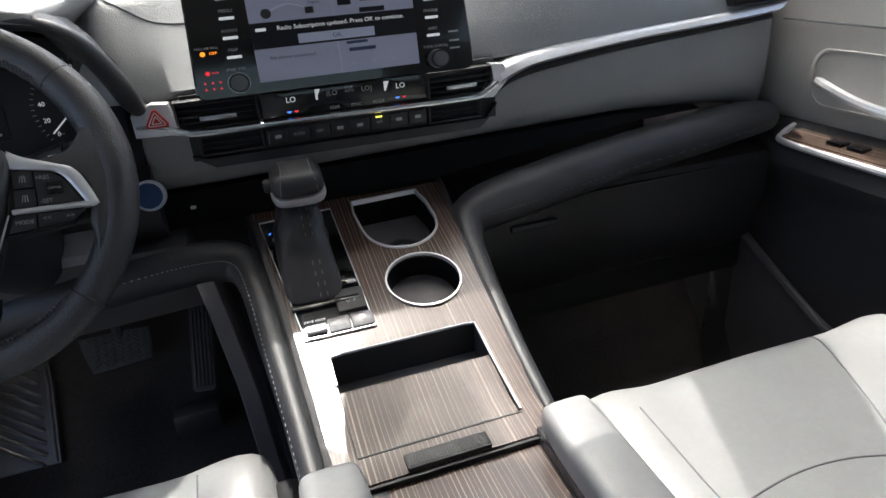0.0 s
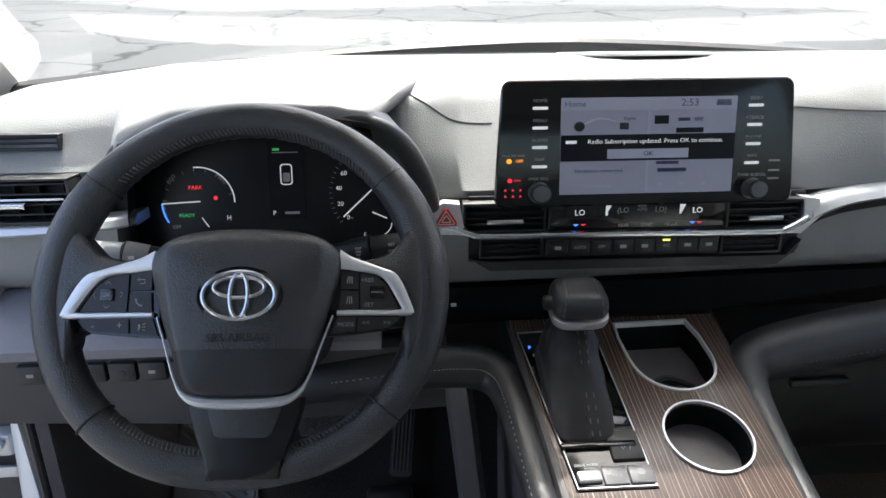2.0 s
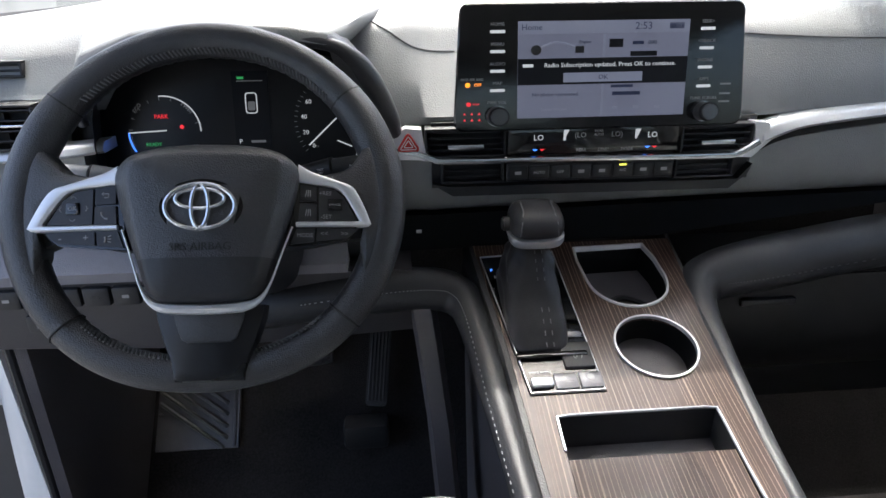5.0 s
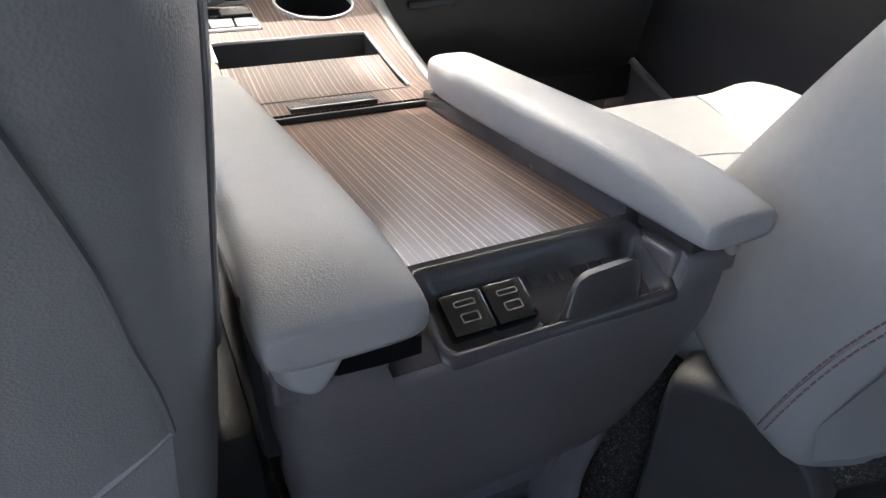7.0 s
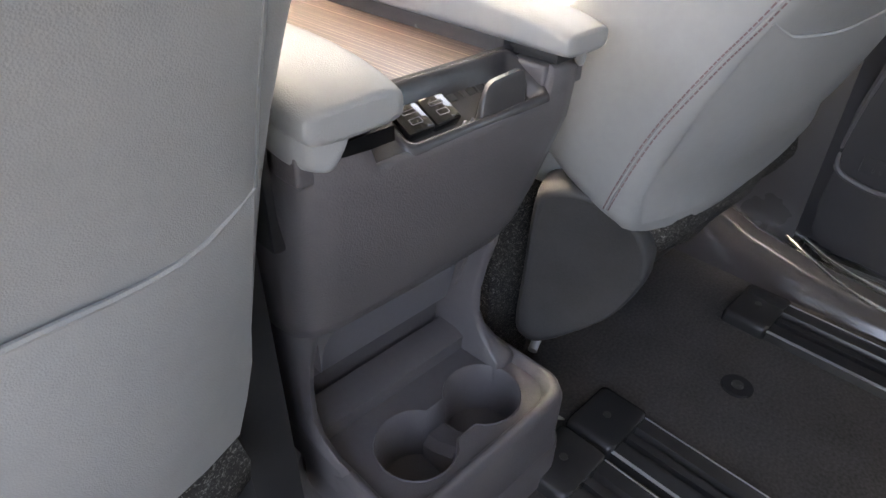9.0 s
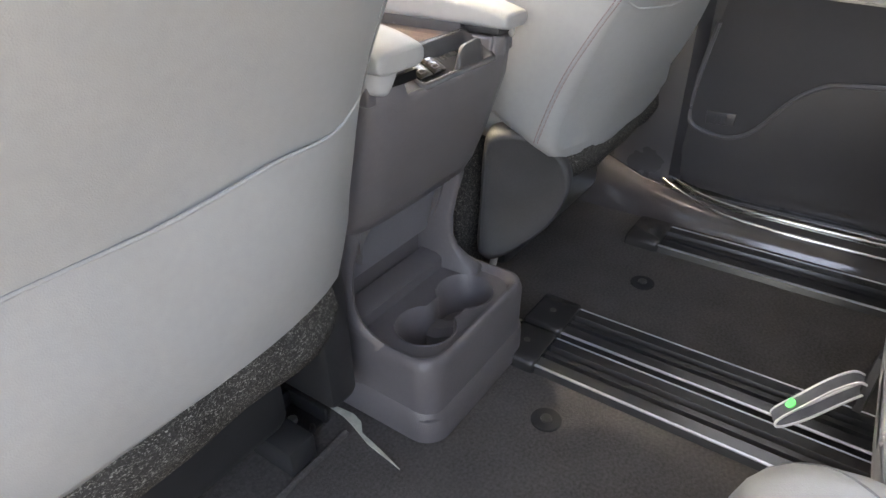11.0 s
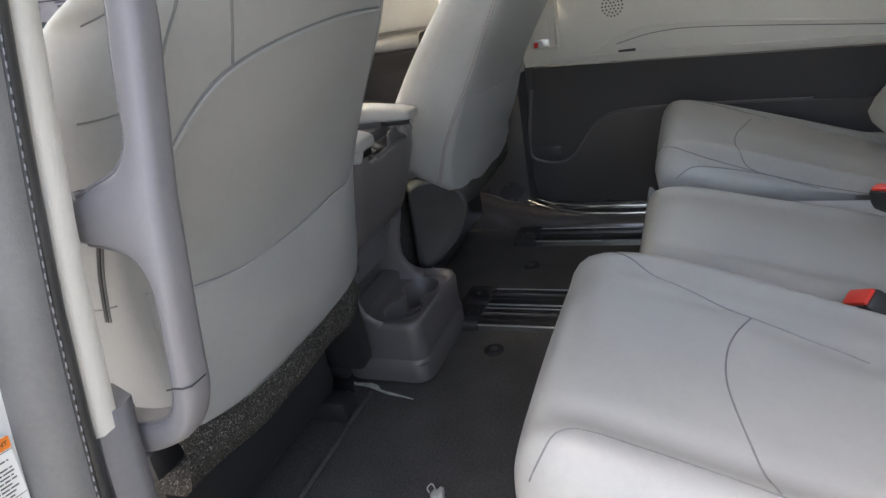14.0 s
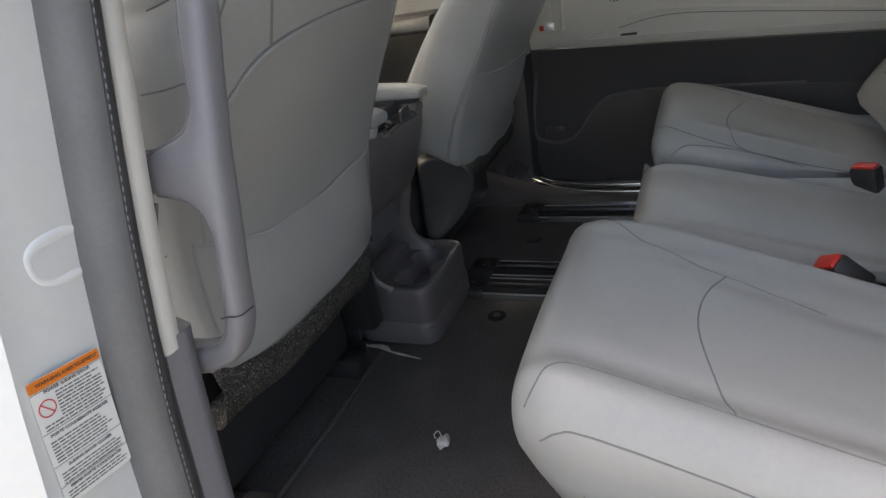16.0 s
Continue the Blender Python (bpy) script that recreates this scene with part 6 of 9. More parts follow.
# emblem: plain rings in a shallow dish
part("dish", ring_band([(0.0350 * math.cos(t), 0.009 + 0.0245 * math.sin(t)) for t in [2 * math.pi * j / 40 for j in range(40)]], [(0.0310 * math.cos(t), 0.009 + 0.0205 * math.sin(t)) for t in [2 * math.pi * j / 40 for j in range(40)]], 0.002, 0.0006, m=HB @ Matrix.Translation((0, 0, 0.0455))), GLOSS, hub, "dark rim round the emblem")
def ring_at(cx, cy, rx, ry, w, z=0.0485, nm="emblem_ring"):
    return part(nm, tube([HB @ Vector((cx + rx * math.cos(t), cy + ry * math.sin(t), z)) for t in [2 * math.pi * j / 40 for j in range(40)]], w, 8, closed=True, up=UP), CHROME, hub, "chrome ring of the emblem")
ring_at(0, 0.009, 0.0292, 0.0195, 0.0022)
ring_at(0, 0.0155, 0.0205, 0.0085, 0.0020)
ring_at(0, 0.009, 0.0072, 0.0185, 0.0022)
# column and back of the hub
part("column", cylinder(0.05, 0.2, HB @ Matrix.Translation((0, 0.0, -0.12)), 24), BLACK, sw, "black column shroud")
part("hub_back", loft([[HB @ Vector(p) for p in grown(OUTER, k, z)] for k, z in ((0.7, -0.03), (0.95, -0.005), (0.97, 0.006))]), BLACK, sw, "black hub backing")
# side spokes: black carrier, leather thumb rest, silver frame and dark keys
def icon(kind, m, par):
    """A small backlit sign on a key."""
    if kind == "back":
        bm = tube([m @ Vector(p) for p in ((-0.003, 0.002, 0), (0.003, 0.002, 0), (0.0035, 0.0, 0), (0.003, -0.0015, 0), (-0.001, -0.0015, 0))], 0.0004, 4)
        bm = tube([m @ Vector(p) for p in ((-0.0015, 0.0035, 0), (-0.0032, 0.002, 0), (-0.0015, 0.0005, 0))], 0.0004, 4, bm=bm)
    elif kind == "phone":
        bm = tube([m @ Vector(p) for p in ((-0.003, 0.003, 0), (-0.0026, 0.0, 0), (0.0, -0.0026, 0), (0.003, -0.003, 0))], [0.0009, 0.0005, 0.0005, 0.0009], 5)
    elif kind == "voice":
        bm = tube([m @ Vector(p) for p in ((-0.003, -0.003, 0), (-0.002, 0.0, 0), (-0.003, 0.002, 0))], 0.0008, 5)
        for k in range(3):
            bm = tube([m @ Vector(p) for p in ((0.0, -0.002 + 0.002 * k, 0), (0.003, -0.003 + 0.003 * k, 0))], 0.0004, 4, bm=bm)
    else:
        bm = None
        for k in (-1, 0, 1):
            bm = tube([m @ Vector(p) for p in ((0.0022 * k - 0.0005, -0.003, 0), (0.0014 * k, 0.003, 0))], 0.0004, 4, bm=bm)
    part("marking", bm, GLOW_DIM, par)


for sx, wide in ((-1, 1.12), (1, 0.90)):
    out = lambda x: 0.08 + (x - 0.08) * wide if x > 0.08 else x
    fall = lambda x: 0.0255 - (x - 0.08) * 0.13
    rows = []
    for x, y0, y1, z in ((0.060, -0.024, 0.044, 0.012), (0.085, -0.022, 0.044, 0.012), (0.115, -0.016, 0.038, 0.008), (0.14, -0.014, 0.034, 0.003), (0.158, -0.020, 0.042, -0.002)):
        rows.append([HB @ Vector((sx * x, y, zz)) for y, zz in ((y0, z - 0.018), (y0, z + 0.001), ((y0 + y1) / 2, z + 0.003), (y1, z + 0.001), (y1, z - 0.018))])
    part("spoke", loft(rows), BLACK, sw, "black side spoke", smooth=60)
    reach = lambda y: 1.02 * math.sqrt(0.163 ** 2 - (y - 0.021) ** 2) - sx * 0.009
    ends = [(reach(y) - 0.004, y) for y in (-0.050, -0.020, 0.02, 0.05, 0.078)]
    rest = ends + [(out(x), y) for x, y in ((0.128, 0.0530), (0.108, 0.0460), (0.093, 0.0425), (0.104, 0.0400), (0.120, 0.0355), (0.1345, 0.0280), (0.1480, 0.000), (0.146, -0.006))] + [(reach(-0.02) - 0.020, -0.020), (reach(-0.035) - 0.013, -0.034)]
    mx, my = out(0.150), 0.022
    rows = []
    for k, dz in ((1.0, -0.020), (1.0, -0.005), (0.97, 0.0), (0.88, 0.0030), (0.6, 0.0045), (0.2, 0.005)):
        rows.append([HB @ Vector((sx * (mx + (p.x - mx) * k), my + (p.y - my) * k, fall(mx) + (mx - p.x) * k * 0.10 - 0.0085 + dz)) for p in smooth_path([(x, y, 0) for x, y in rest], 3, True)])
    part("thumb_rest", loft(rows), BLACK_LEATHER, sw, "black leather thumb rest", smooth=80)
    edge = [(0.079, 0.0510), (0.092, 0.0440), (0.118, 0.0362), (0.1345, 0.0285), (0.1488, 0.0005), (0.1482, -0.0040), (0.142, -0.0058), (0.110, -0.0060), (0.077, -0.0062)]
    inner = [(0.079, 0.0345), (0.092, 0.0330), (0.1135, 0.0300), (0.1240, 0.0225), (0.1378, 0.0008), (0.1372, -0.0003), (0.135, -0.0008), (0.110, -0.0012), (0.077, -0.0018)]
    oo, ii = (smooth_path([(x, y, 0) for x, y in e], 4) for e in (edge, inner))
    rows = []
    for a, c in zip(oo, ii):
        rows.append([HB @ Vector((sx * out(q.x), q.y, fall(q.x) + dz)) for q, dz in ((a, -0.006), (a, 0.0010), (a.lerp(c, 0.25), 0.0026), (a.lerp(c, 0.75), 0.0026), (c, 0.0008), (c, -0.006))])
    part("spoke_trim", loft(rows), SATIN, sw, "silver frame round the switches", smooth=50)
    tilt = HB @ Matrix.Translation((sx * 0.08, 0, 0.0255)) @ Matrix.Rotation(sx * math.atan(0.13), 4, "Y")
    def key(pts, nm, lab="", up=0.0, mat=BLACK, deep=0.006, par=sw):
        return part(nm, sheet([(sx * (out(x) - 0.08), y) for x, y in pts], depth=deep, m=tilt @ Matrix.Translation((0, 0, up))), mat, par, lab, smooth=0)
    def spot(x, y, up=0.0002):
        return tilt @ Matrix.Translation((sx * (out(x) - 0.08), y, up))
    block = key([(0.077, 0.035), (0.113, 0.030), (0.125, 0.0225), (0.1385, 0.0), (0.134, -0.012), (0.126, -0.0185), (0.090, -0.0225), (0.070, -0.0240)], "switch_block", "gloss black carrier of the wheel switches", -0.0022, GLOSS, 0.008)
    d = key([(0.0985, 0.0312), (0.1135, 0.0290), (0.1232, 0.0215), (0.1355, 0.0002), (0.0985, -0.0008)], "direction_pad" if sx < 0 else "speed_pad", "black four-way wheel switch", par=block)
    back = key([(0.0800, 0.0338), (0.0968, 0.0315), (0.0968, 0.0170), (0.0800, 0.0172)], "switch", "black wheel switch", par=block)
    call = key([(0.0800, 0.0152), (0.0968, 0.0150), (0.0968, -0.0008), (0.0785, -0.0012)], "switch", "black wheel switch", par=block)
    lower = key([(0.0775, -0.0072), (0.0950, -0.0072), (0.0940, -0.0195), (0.0715, -0.0222)], "switch", "black wheel switch", -0.0006, par=block)
    row = key([(0.0968, -0.0072), (0.1375, -0.0072), (0.1325, -0.0122), (0.1260, -0.0165), (0.0958, -0.0192)], "switch", "black double wheel switch", -0.0006, par=block)
    mid = (0.1145, 0.0140)
    part("centre_key", box(-0.0062, 0.0062, -0.0052, 0.0052, 0.0, 0.0012, 0.0008, m=spot(*mid)), GLOSS, d)
    words("OK" if sx < 0 else "CANCEL", 0.0054 if sx < 0 else 0.0028, spot(*mid, 0.0014), GLOW_DIM, d)
    if sx < 0:
        for dx, dy in ((0.0115, 0), (-0.0105, 0), (0, 0.0105), (0, -0.0105)):
            w = Vector((dx, dy, 0)).normalized()
            n = Vector((-w.y, w.x, 0))
            m = spot(mid[0] - dx, mid[1] + dy)
            part("arrow", tube([m @ (n * 0.0024 - w * 0.0010), m @ (w * 0.0008), m @ (-n * 0.0024 - w * 0.0010)], 0.0004, 4), GLOW_DIM, d)
        icon("back", spot(0.0885, 0.0245), back)
        icon("phone", spot(0.0885, 0.0070), call)
        icon("voice", spot(0.0850, -0.0140), lower)
        words("-", 0.010, spot(0.1240, -0.0120), GLOW_DIM, row)
        words("+", 0.009, spot(0.1030, -0.0125), GLOW_DIM, row)
    else:
        words("+RES", 0.0052, spot(0.1050, 0.0245), GLOW_DIM, d)
        words("-SET", 0.0052, spot(0.1060, 0.0030), GLOW_DIM, d)
        icon("lane", spot(0.0885, 0.0245), back)
        icon("lane", spot(0.0885, 0.0070), call)
        words("MODE", 0.0050, spot(0.0850, -0.0140), GLOW_DIM, lower)
        for x in (0.1040, 0.1240):
            words("<<" if x < 0.11 else ">>", 0.0060, spot(x, -0.0125), GLOW_DIM, row)
# lower spoke with silver chevron
pts = smooth_path([(-0.0735, -0.006, 0.026), (-0.0640, -0.032, 0.0275), (-0.0555, -0.0560, 0.029), (-0.0465, -0.0700, 0.030), (-0.032, -0.0762, 0.031), (0, -0.0778, 0.032), (0.032, -0.0762, 0.031), (0.0465, -0.0700, 0.030), (0.0555, -0.0560, 0.029), (0.0640, -0.032, 0.0275), (0.0735, -0.006, 0.026)], 5)
rad = [lerp([(0, 0.0008), (0.22, 0.0013), (0.32, 0.0030), (0.40, 0.0046), (0.6, 0.0046), (0.68, 0.0030), (0.78, 0.0013), (1, 0.0008)], i / (len(pts) - 1)) for i in range(len(pts))]
part("chevron_trim", tube([HB @ p for p in pts], rad, 8, up=UP), SATIN, sw, "silver chevron below the airbag cover")
SATIN_BLACK = material("satin_black", (0.013, 0.013, 0.014), 0.28, vary=0.15)
def tongue(side, z0, z1, mat, nm, lab, lip=0.0025):
    rows = []
    for g, z in ((0.0, z0), (0.0, z1 - lip), (-lip * 0.3, z1 - lip * 0.3), (-lip, z1)):
        rows.append([HB @ Vector((x + (g if x > 0 else -g), y - (g if y < -0.09 else 0), z)) for x, y in side + [(-x, y) for x, y in side[::-1]]])
    return part(nm, loft(rows), mat, sw, lab, smooth=35)
tongue([(0.0480, -0.074), (0.0465, -0.085), (0.0395, -0.108), (0.0345, -0.120), (0.031, -0.134), (0.0300, -0.140)], -0.004, 0.0150, SATIN_BLACK, "lower_spoke", "smooth black lower spoke", 0.004)
tongue([(0.0310, -0.078), (0.0290, -0.088), (0.0255, -0.0985), (0.0235, -0.1035), (0.0185, -0.1062)], 0.012, 0.0172, BLACK_LEATHER, "spoke_plate", "black inset plate in the lower spoke", 0.0012)

# ---- stalks and start button ----
STALK_END = material("stalk_grey", (0.34, 0.34, 0.345), 0.35, vary=0.08)
for sx, lab in ((-1, "black light switch stalk with a silver-grey turning end"), (1, "black wiper stalk with white lettering")):
    st = thing("column_stalk", (-0.42 + sx * 0.12, 0.86, 0.72), lab, "stalk", "stalks on the steering column")
    a, b, c, e = Vector((-0.43 + sx * 0.04, 0.875, 0.725)), Vector((-0.43 + sx * 0.105, 0.868, 0.736)), Vector((-0.43 + sx * 0.128, 0.864, 0.742)), Vector((-0.43 + sx * 0.180, 0.860, 0.749))
    part("arm", tube([a, (a + b) / 2, b], [0.009, 0.0105, 0.0135], 12), BLACK, st)
    part("collar", tube([b, c], [0.0138, 0.0142], 16), STALK_END if sx < 0 else BLACK, st, "silver-grey collar" if sx < 0 else "black collar")
    part("collar_joint", tube([c - (c - b) * 0.06, c], 0.0144, 16), INK, st, "dark joint line")
    part("end", tube([c, c + (e - c) * 0.85, e], [0.0125, 0.0122, 0.0100], 16), STALK_END if sx < 0 else BLACK, st, "silver-grey turning end" if sx < 0 else "black turning end")
    if sx > 0:
        for i, w in enumerate(("MIST", "OFF", "INT", "LO", "HI")):
            words(w, 0.0032, Matrix.Translation(b + (c - b) * 0.4 + Vector((0, -0.0150, 0.0072 - 0.0036 * i))) @ Matrix.Rotation(radians(82), 4, "X"), WHITE, st)
        for i, w in enumerate(("INT", "OFF")):
            words(w, 0.0042, Matrix.Translation(c + (e - c) * 0.40 + Vector((0, -0.0132, 0.0045 - 0.0065 * i))) @ Matrix.Rotation(radians(82), 4, "X"), WHITE, st)
    else:
        m = Matrix.Translation(c + (e - c) * 0.45 + Vector((0, -0.0130, 0.002))) @ Matrix.Rotation(radians(82), 4, "X")
        bm = ring_band([(0.0021 * math.cos(t), 0.0021 * math.sin(t)) for t in [k * math.pi / 6 for k in range(12)]], [(0.0014 * math.cos(t), 0.0014 * math.sin(t)) for t in [k * math.pi / 6 for k in range(12)]], 0.0, 0.0002, m=m)
        for k in range(8):
            w = Vector((math.cos(k * math.pi / 4), math.sin(k * math.pi / 4), 0))
            bm = tube([m @ (w * 0.0029), m @ (w * 0.0043)], 0.0004, 4, bm=bm)
        part("lamp_sign", bm, WHITE, st, "white lamp sign")
        m = Matrix.Translation(b + (c - b) * 0.45 + Vector((0, -0.0146, 0.0035))) @ Matrix.Rotation(radians(82), 4, "X")
        bm = box(-0.0034, 0.0030, -0.0018, 0.0018, 0, 0.0002, m=m)
        for k in range(3):
            bm = tube([m @ Vector((-0.003 + 0.003 * k, -0.0042, 0)), m @ Vector((-0.004 + 0.004 * k, -0.0075, 0))], 0.0004, 4, bm=bm)
        part("lamp_sign", bm, WHITE, st, "white lamp sign")
        for k in (-1, 1):
            m = Matrix.Translation(a + (b - a) * 0.55 + Vector((0.006 * k, -0.0108, 0.003))) @ Matrix.Rotation(radians(82), 4, "X")
            part("arrow", tube([m @ Vector((0.0022 * k, 0.0022, 0)), m @ Vector((0.0045 * k, 0, 0)), m @ Vector((0.0022 * k, -0.0022, 0))], 0.0005, 4), WHITE, st, "white turn arrow")
sb = thing("start_button", (-0.245, 0.925, 0.67), "round blue start button in a silver ring", "button")
part("ring", cylinder(0.019, 0.016, pose(-0.247, 0.925, 0.665, 75, 0, 0), 28, 0.003), SILVER, sb, "silver ring")
part("cap", cylinder(0.0155, 0.004, pose(-0.247, 0.9155, 0.6675, 75, 0, 0), 28, 0.0015), material("blue_button", (0.02, 0.05, 0.12), 0.3, vary=0.1), sb, "dark blue cap")

# ---- pedals and footrest ----
SHINY = material("shiny_rubber", (0.085, 0.083, 0.086), 0.33, vary=0.15, vary_scale=30)
def pedal_pad(nm, label, m, w, h, ribs, vertical):
    p = thing(nm, m.translation, label, "pedal")
    part("pad", sheet(rect(-w, w, -h, h, min(w, h) * 0.35), depth=0.012, m=m), SHINY, p, "black rubber pad", smooth=0)
    for i in range(ribs):
        s = -1 + 2 * (i + 0.5) / ribs
        if vertical:
            part("rib", box(s * w * 0.86 - w * 0.5 / ribs, s * w * 0.86 + w * 0.5 / ribs, -h * 0.9, h * 0.9, -0.001, 0.004, 0.001, 1, m=m), SHINY, p)
        else:
            part("rib", box(-w * 0.82, w * 0.82, s * h * 0.85 - h * 0.4 / ribs, s * h * 0.85 + h * 0.4 / ribs, -0.001, 0.004, 0.001, 1, m=m), SHINY, p)
    return p
ap = pedal_pad("accelerator_pedal", "tall black ribbed accelerator pedal hinged at the floor", Matrix.Translation((-0.283, 1.236, 0.262)) @ Matrix.Rotation(radians(50), 4, "X") @ Matrix.Rotation(radians(-5.5), 4, "Z"), 0.020, 0.086, 5, True)
part("foot", box(-0.352, -0.268, 1.140, 1.185, 0.125, 0.180, 0.010), BLACK, ap, "black pedal foot")
BRK = Matrix.Translation((-0.430, 1.255, 0.284)) @ Matrix.Rotation(radians(50), 4, "X")
bp = thing("brake_pedal", BRK.translation, "wide black rubber brake pedal with a raised tread", "pedal")
part("pad", sheet([(p.x, p.y) for p in smooth_path([(-0.060, 0.024, 0), (-0.050, 0.031, 0), (0.050, 0.031, 0), (0.059, 0.024, 0), (0.057, -0.020, 0), (0.047, -0.029, 0), (-0.034, -0.036, 0), (-0.046, -0.029, 0)], 4, True)], depth=0.014, m=BRK), SHINY, bp, "black rubber pad", smooth=0)
for i in range(7):
    for k in range(8):
        x, y = -0.048 + 0.0137 * k, 0.025 - 0.0082 * i
        if x < -0.050 + 0.0022 * i or y < -0.030:
            continue
        part("tread", box(-0.0062, 0.0062, -0.0017, 0.0017, -0.001, 0.0035, 0.0007, 1, m=BRK @ Matrix.Translation((x, y, 0.0)) @ Matrix.Rotation(radians(38 if k % 2 else -38), 4, "Z")), SHINY, bp)
part("arm", tube([(-0.425, 1.275, 0.29), (-0.42, 1.31, 0.42), (-0.42, 1.31, 0.62)], 0.012, 8), BLACK, bp)
fr = thing("footrest_mat", (-0.62, 1.25, 0.10), "ribbed black footrest mat with shiny ridges", "floor mat")
FM = Matrix.Translation((-0.632, 1.245, 0.210)) @ Matrix.Rotation(radians(49.4), 4, "X")
part("mat", sheet([(0.077, -0.111), (0.077, 0.03), (0.073, 0.100), (0.066, 0.111), (0.030, 0.111), (-0.076, 0.060), (-0.076, -0.111)], depth=0.012, m=FM), SHINY, fr, smooth=0)
part("mat_edge", tube([FM @ Vector((x, y, 0.001)) for x, y in ((0.070, -0.108), (0.070, 0.03), (0.067, 0.097), (0.060, 0.105), (0.030, 0.105))], 0.0032, 6), SHINY, fr, "raised edge of the mat")
for i in range(10):
    y = -0.095 + 0.0215 * i
    x0 = max(-0.072, -0.072 + (y - 0.02) * 1.6)
    part("ridge", tube([FM @ Vector((x, y - 0.72 * x, z)) for x, z in ((x0, -0.001), (x0 + 0.006, 0.003), (0.050, 0.003), (0.056, -0.001)) if -0.111 < y - 0.72 * x < 0.104] or [FM @ Vector((0.0, y, 0.0)), FM @ Vector((0.03, y - 0.012, 0.0))], 0.0042, 6), SHINY, fr)

# ---- front seats ----
def front_seat(name, cx, y_front, rear, label, hem, low_w, extra=0.0, high=0.0, rake=0.0, shield_top=0.36, deep=0.0, left=1.0, bulge=0.0):
    """high: wider shoulders; rake: how far the lower edge rises towards the front; left: share of the half width on the left; bulge: fullness of the right flank."""
    side_of = lambda u: u * left if u < 0 else u
    st = thing(name, (cx, 0.4, 0.0), label, "car seat", "front seats")
    # cushion
    rings = []
    y_back = rear(0.42) + 0.10
    prof = [(0.0, 0.86), (0.03, 0.95), (0.10, 1.0), (0.5, 1.0), (0.80, 1.0), (0.92, 0.97), (0.97, 0.9), (0.995, 0.72), (1.0, 0.5)]
    for s, k in prof:
        y = y_back + (y_front - y_back) * s
        zt = lerp([(0, 0.385), (0.3, 0.375), (0.75, 0.405), (0.93, 0.418), (1, 0.40)], s)
        w = lerp([(0, 0.205), (0.3, 0.24), (0.5, 0.25), (0.85, 0.25), (1, 0.235)], s)
        zb = 0.25 if s < 0.9 else 0.25 + (s - 0.9) * 0.9
        ring = []
        for u in [-1 + 2 * i / 16 for i in range(17)]:
            bol = 0.022 * max(0, (abs(u) - 0.62) / 0.38) ** 0.8 if abs(u) < 0.93 else 0.022 * (1 - (abs(u) - 0.93) * 9)
            ring.append((cx + u * w, y, zb + (zt + bol - zb) * k + 0.008 * math.cos(u * 1.5)))
        ring += [(cx + w * 1.015, y, zb + (zt - zb) * 0.75 * k), (cx + w, y, zb), (cx - w, y, zb), (cx - w * 1.015, y, zb + (zt - zb) * 0.75 * k)]
        rings.append(ring)
    cush = soften(part("cushion", loft(rings), LEATHER, st, "light grey leather cushion with side bolsters", smooth=70))
    if cx < 0:
        lines = ([(cx + 0.166, 0.70), (cx + 0.168, 0.60), (cx + 0.160, 0.48), (cx + 0.150, 0.34)], [(cx - 0.166, 0.70), (cx - 0.160, 0.48), (cx - 0.150, 0.34)], [(cx - 0.155, 0.47), (cx - 0.05, 0.485), (cx + 0.05, 0.485), (cx + 0.158, 0.47)])
    else:
        lines = ([(0.545, 0.652), (0.534, 0.625), (0.512, 0.565), (0.490, 0.505), (0.462, 0.445), (0.445, 0.38), (0.44, 0.30)], [(cx - 0.19, 0.60), (cx - 0.185, 0.42)], [(0.245, 0.458), (0.30, 0.470), (0.355, 0.474), (0.41, 0.468), (0.463, 0.452)])
    for pts in lines:
        part("cushion_seam", tube(drape(cush, [(x, y, 0.5) for x, y in pts]), 0.0012, 6), GREY_STITCH, st, "sewn seam")
    # backrest
    base_width = on_table([(0.28, low_w), (0.36, low_w + 0.025), (0.48, 0.246 + (low_w - 0.205) * 0.3), (0.58, 0.254), (0.65, 0.262), (0.69, 0.260), (0.725, 0.254), (0.745, 0.246), (0.762, 0.224), (0.778, 0.19), (0.82, 0.145), (0.90, 0.13), (0.93, 0.10)])
    width = lambda z: base_width(z) + extra * min(1.0, max(0.0, (0.80 - z) / 0.15))
    def skin(x, z):
        u = abs(x - cx) / width(z) / (left if x < cx else 1.0)
        return rear(z) + 0.030 * min(1.1, u) ** 4
    rings = []
    for z in (0.285, 0.30, 0.34, 0.40, 0.48, 0.56, 0.64, 0.69, 0.725, 0.745, 0.762, 0.778, 0.82, 0.88, 0.92, 0.94):
        w, y0 = width(z), rear(z)
        k = 0.35 if z in (0.285, 0.94) else 0.8 if z in (0.30, 0.92) else 1.0
        ring = []
        for u in (-1, -0.93, -0.8, -0.6, -0.3, 0, 0.3, 0.6, 0.8, 0.93, 1):
            ring.append((cx + side_of(u) * w * (0.96 + 0.04 * k), y0 + 0.030 * abs(u) ** 4 + (1 - k) * 0.03, z))
        th = lerp([(0.28, 0.10 + deep), (0.42, 0.115 + deep), (0.6, 0.112 + deep * 0.75), (0.7, 0.10 + high * 0.4 + deep * 0.6), (0.8, 0.09 + high * 0.6 + deep * 0.4), (0.94, 0.07)], z)
        full = bulge * lerp([(0.30, 0.5), (0.40, 1.0), (0.60, 1.0), (0.72, 0.4), (0.80, 0.0)], z)
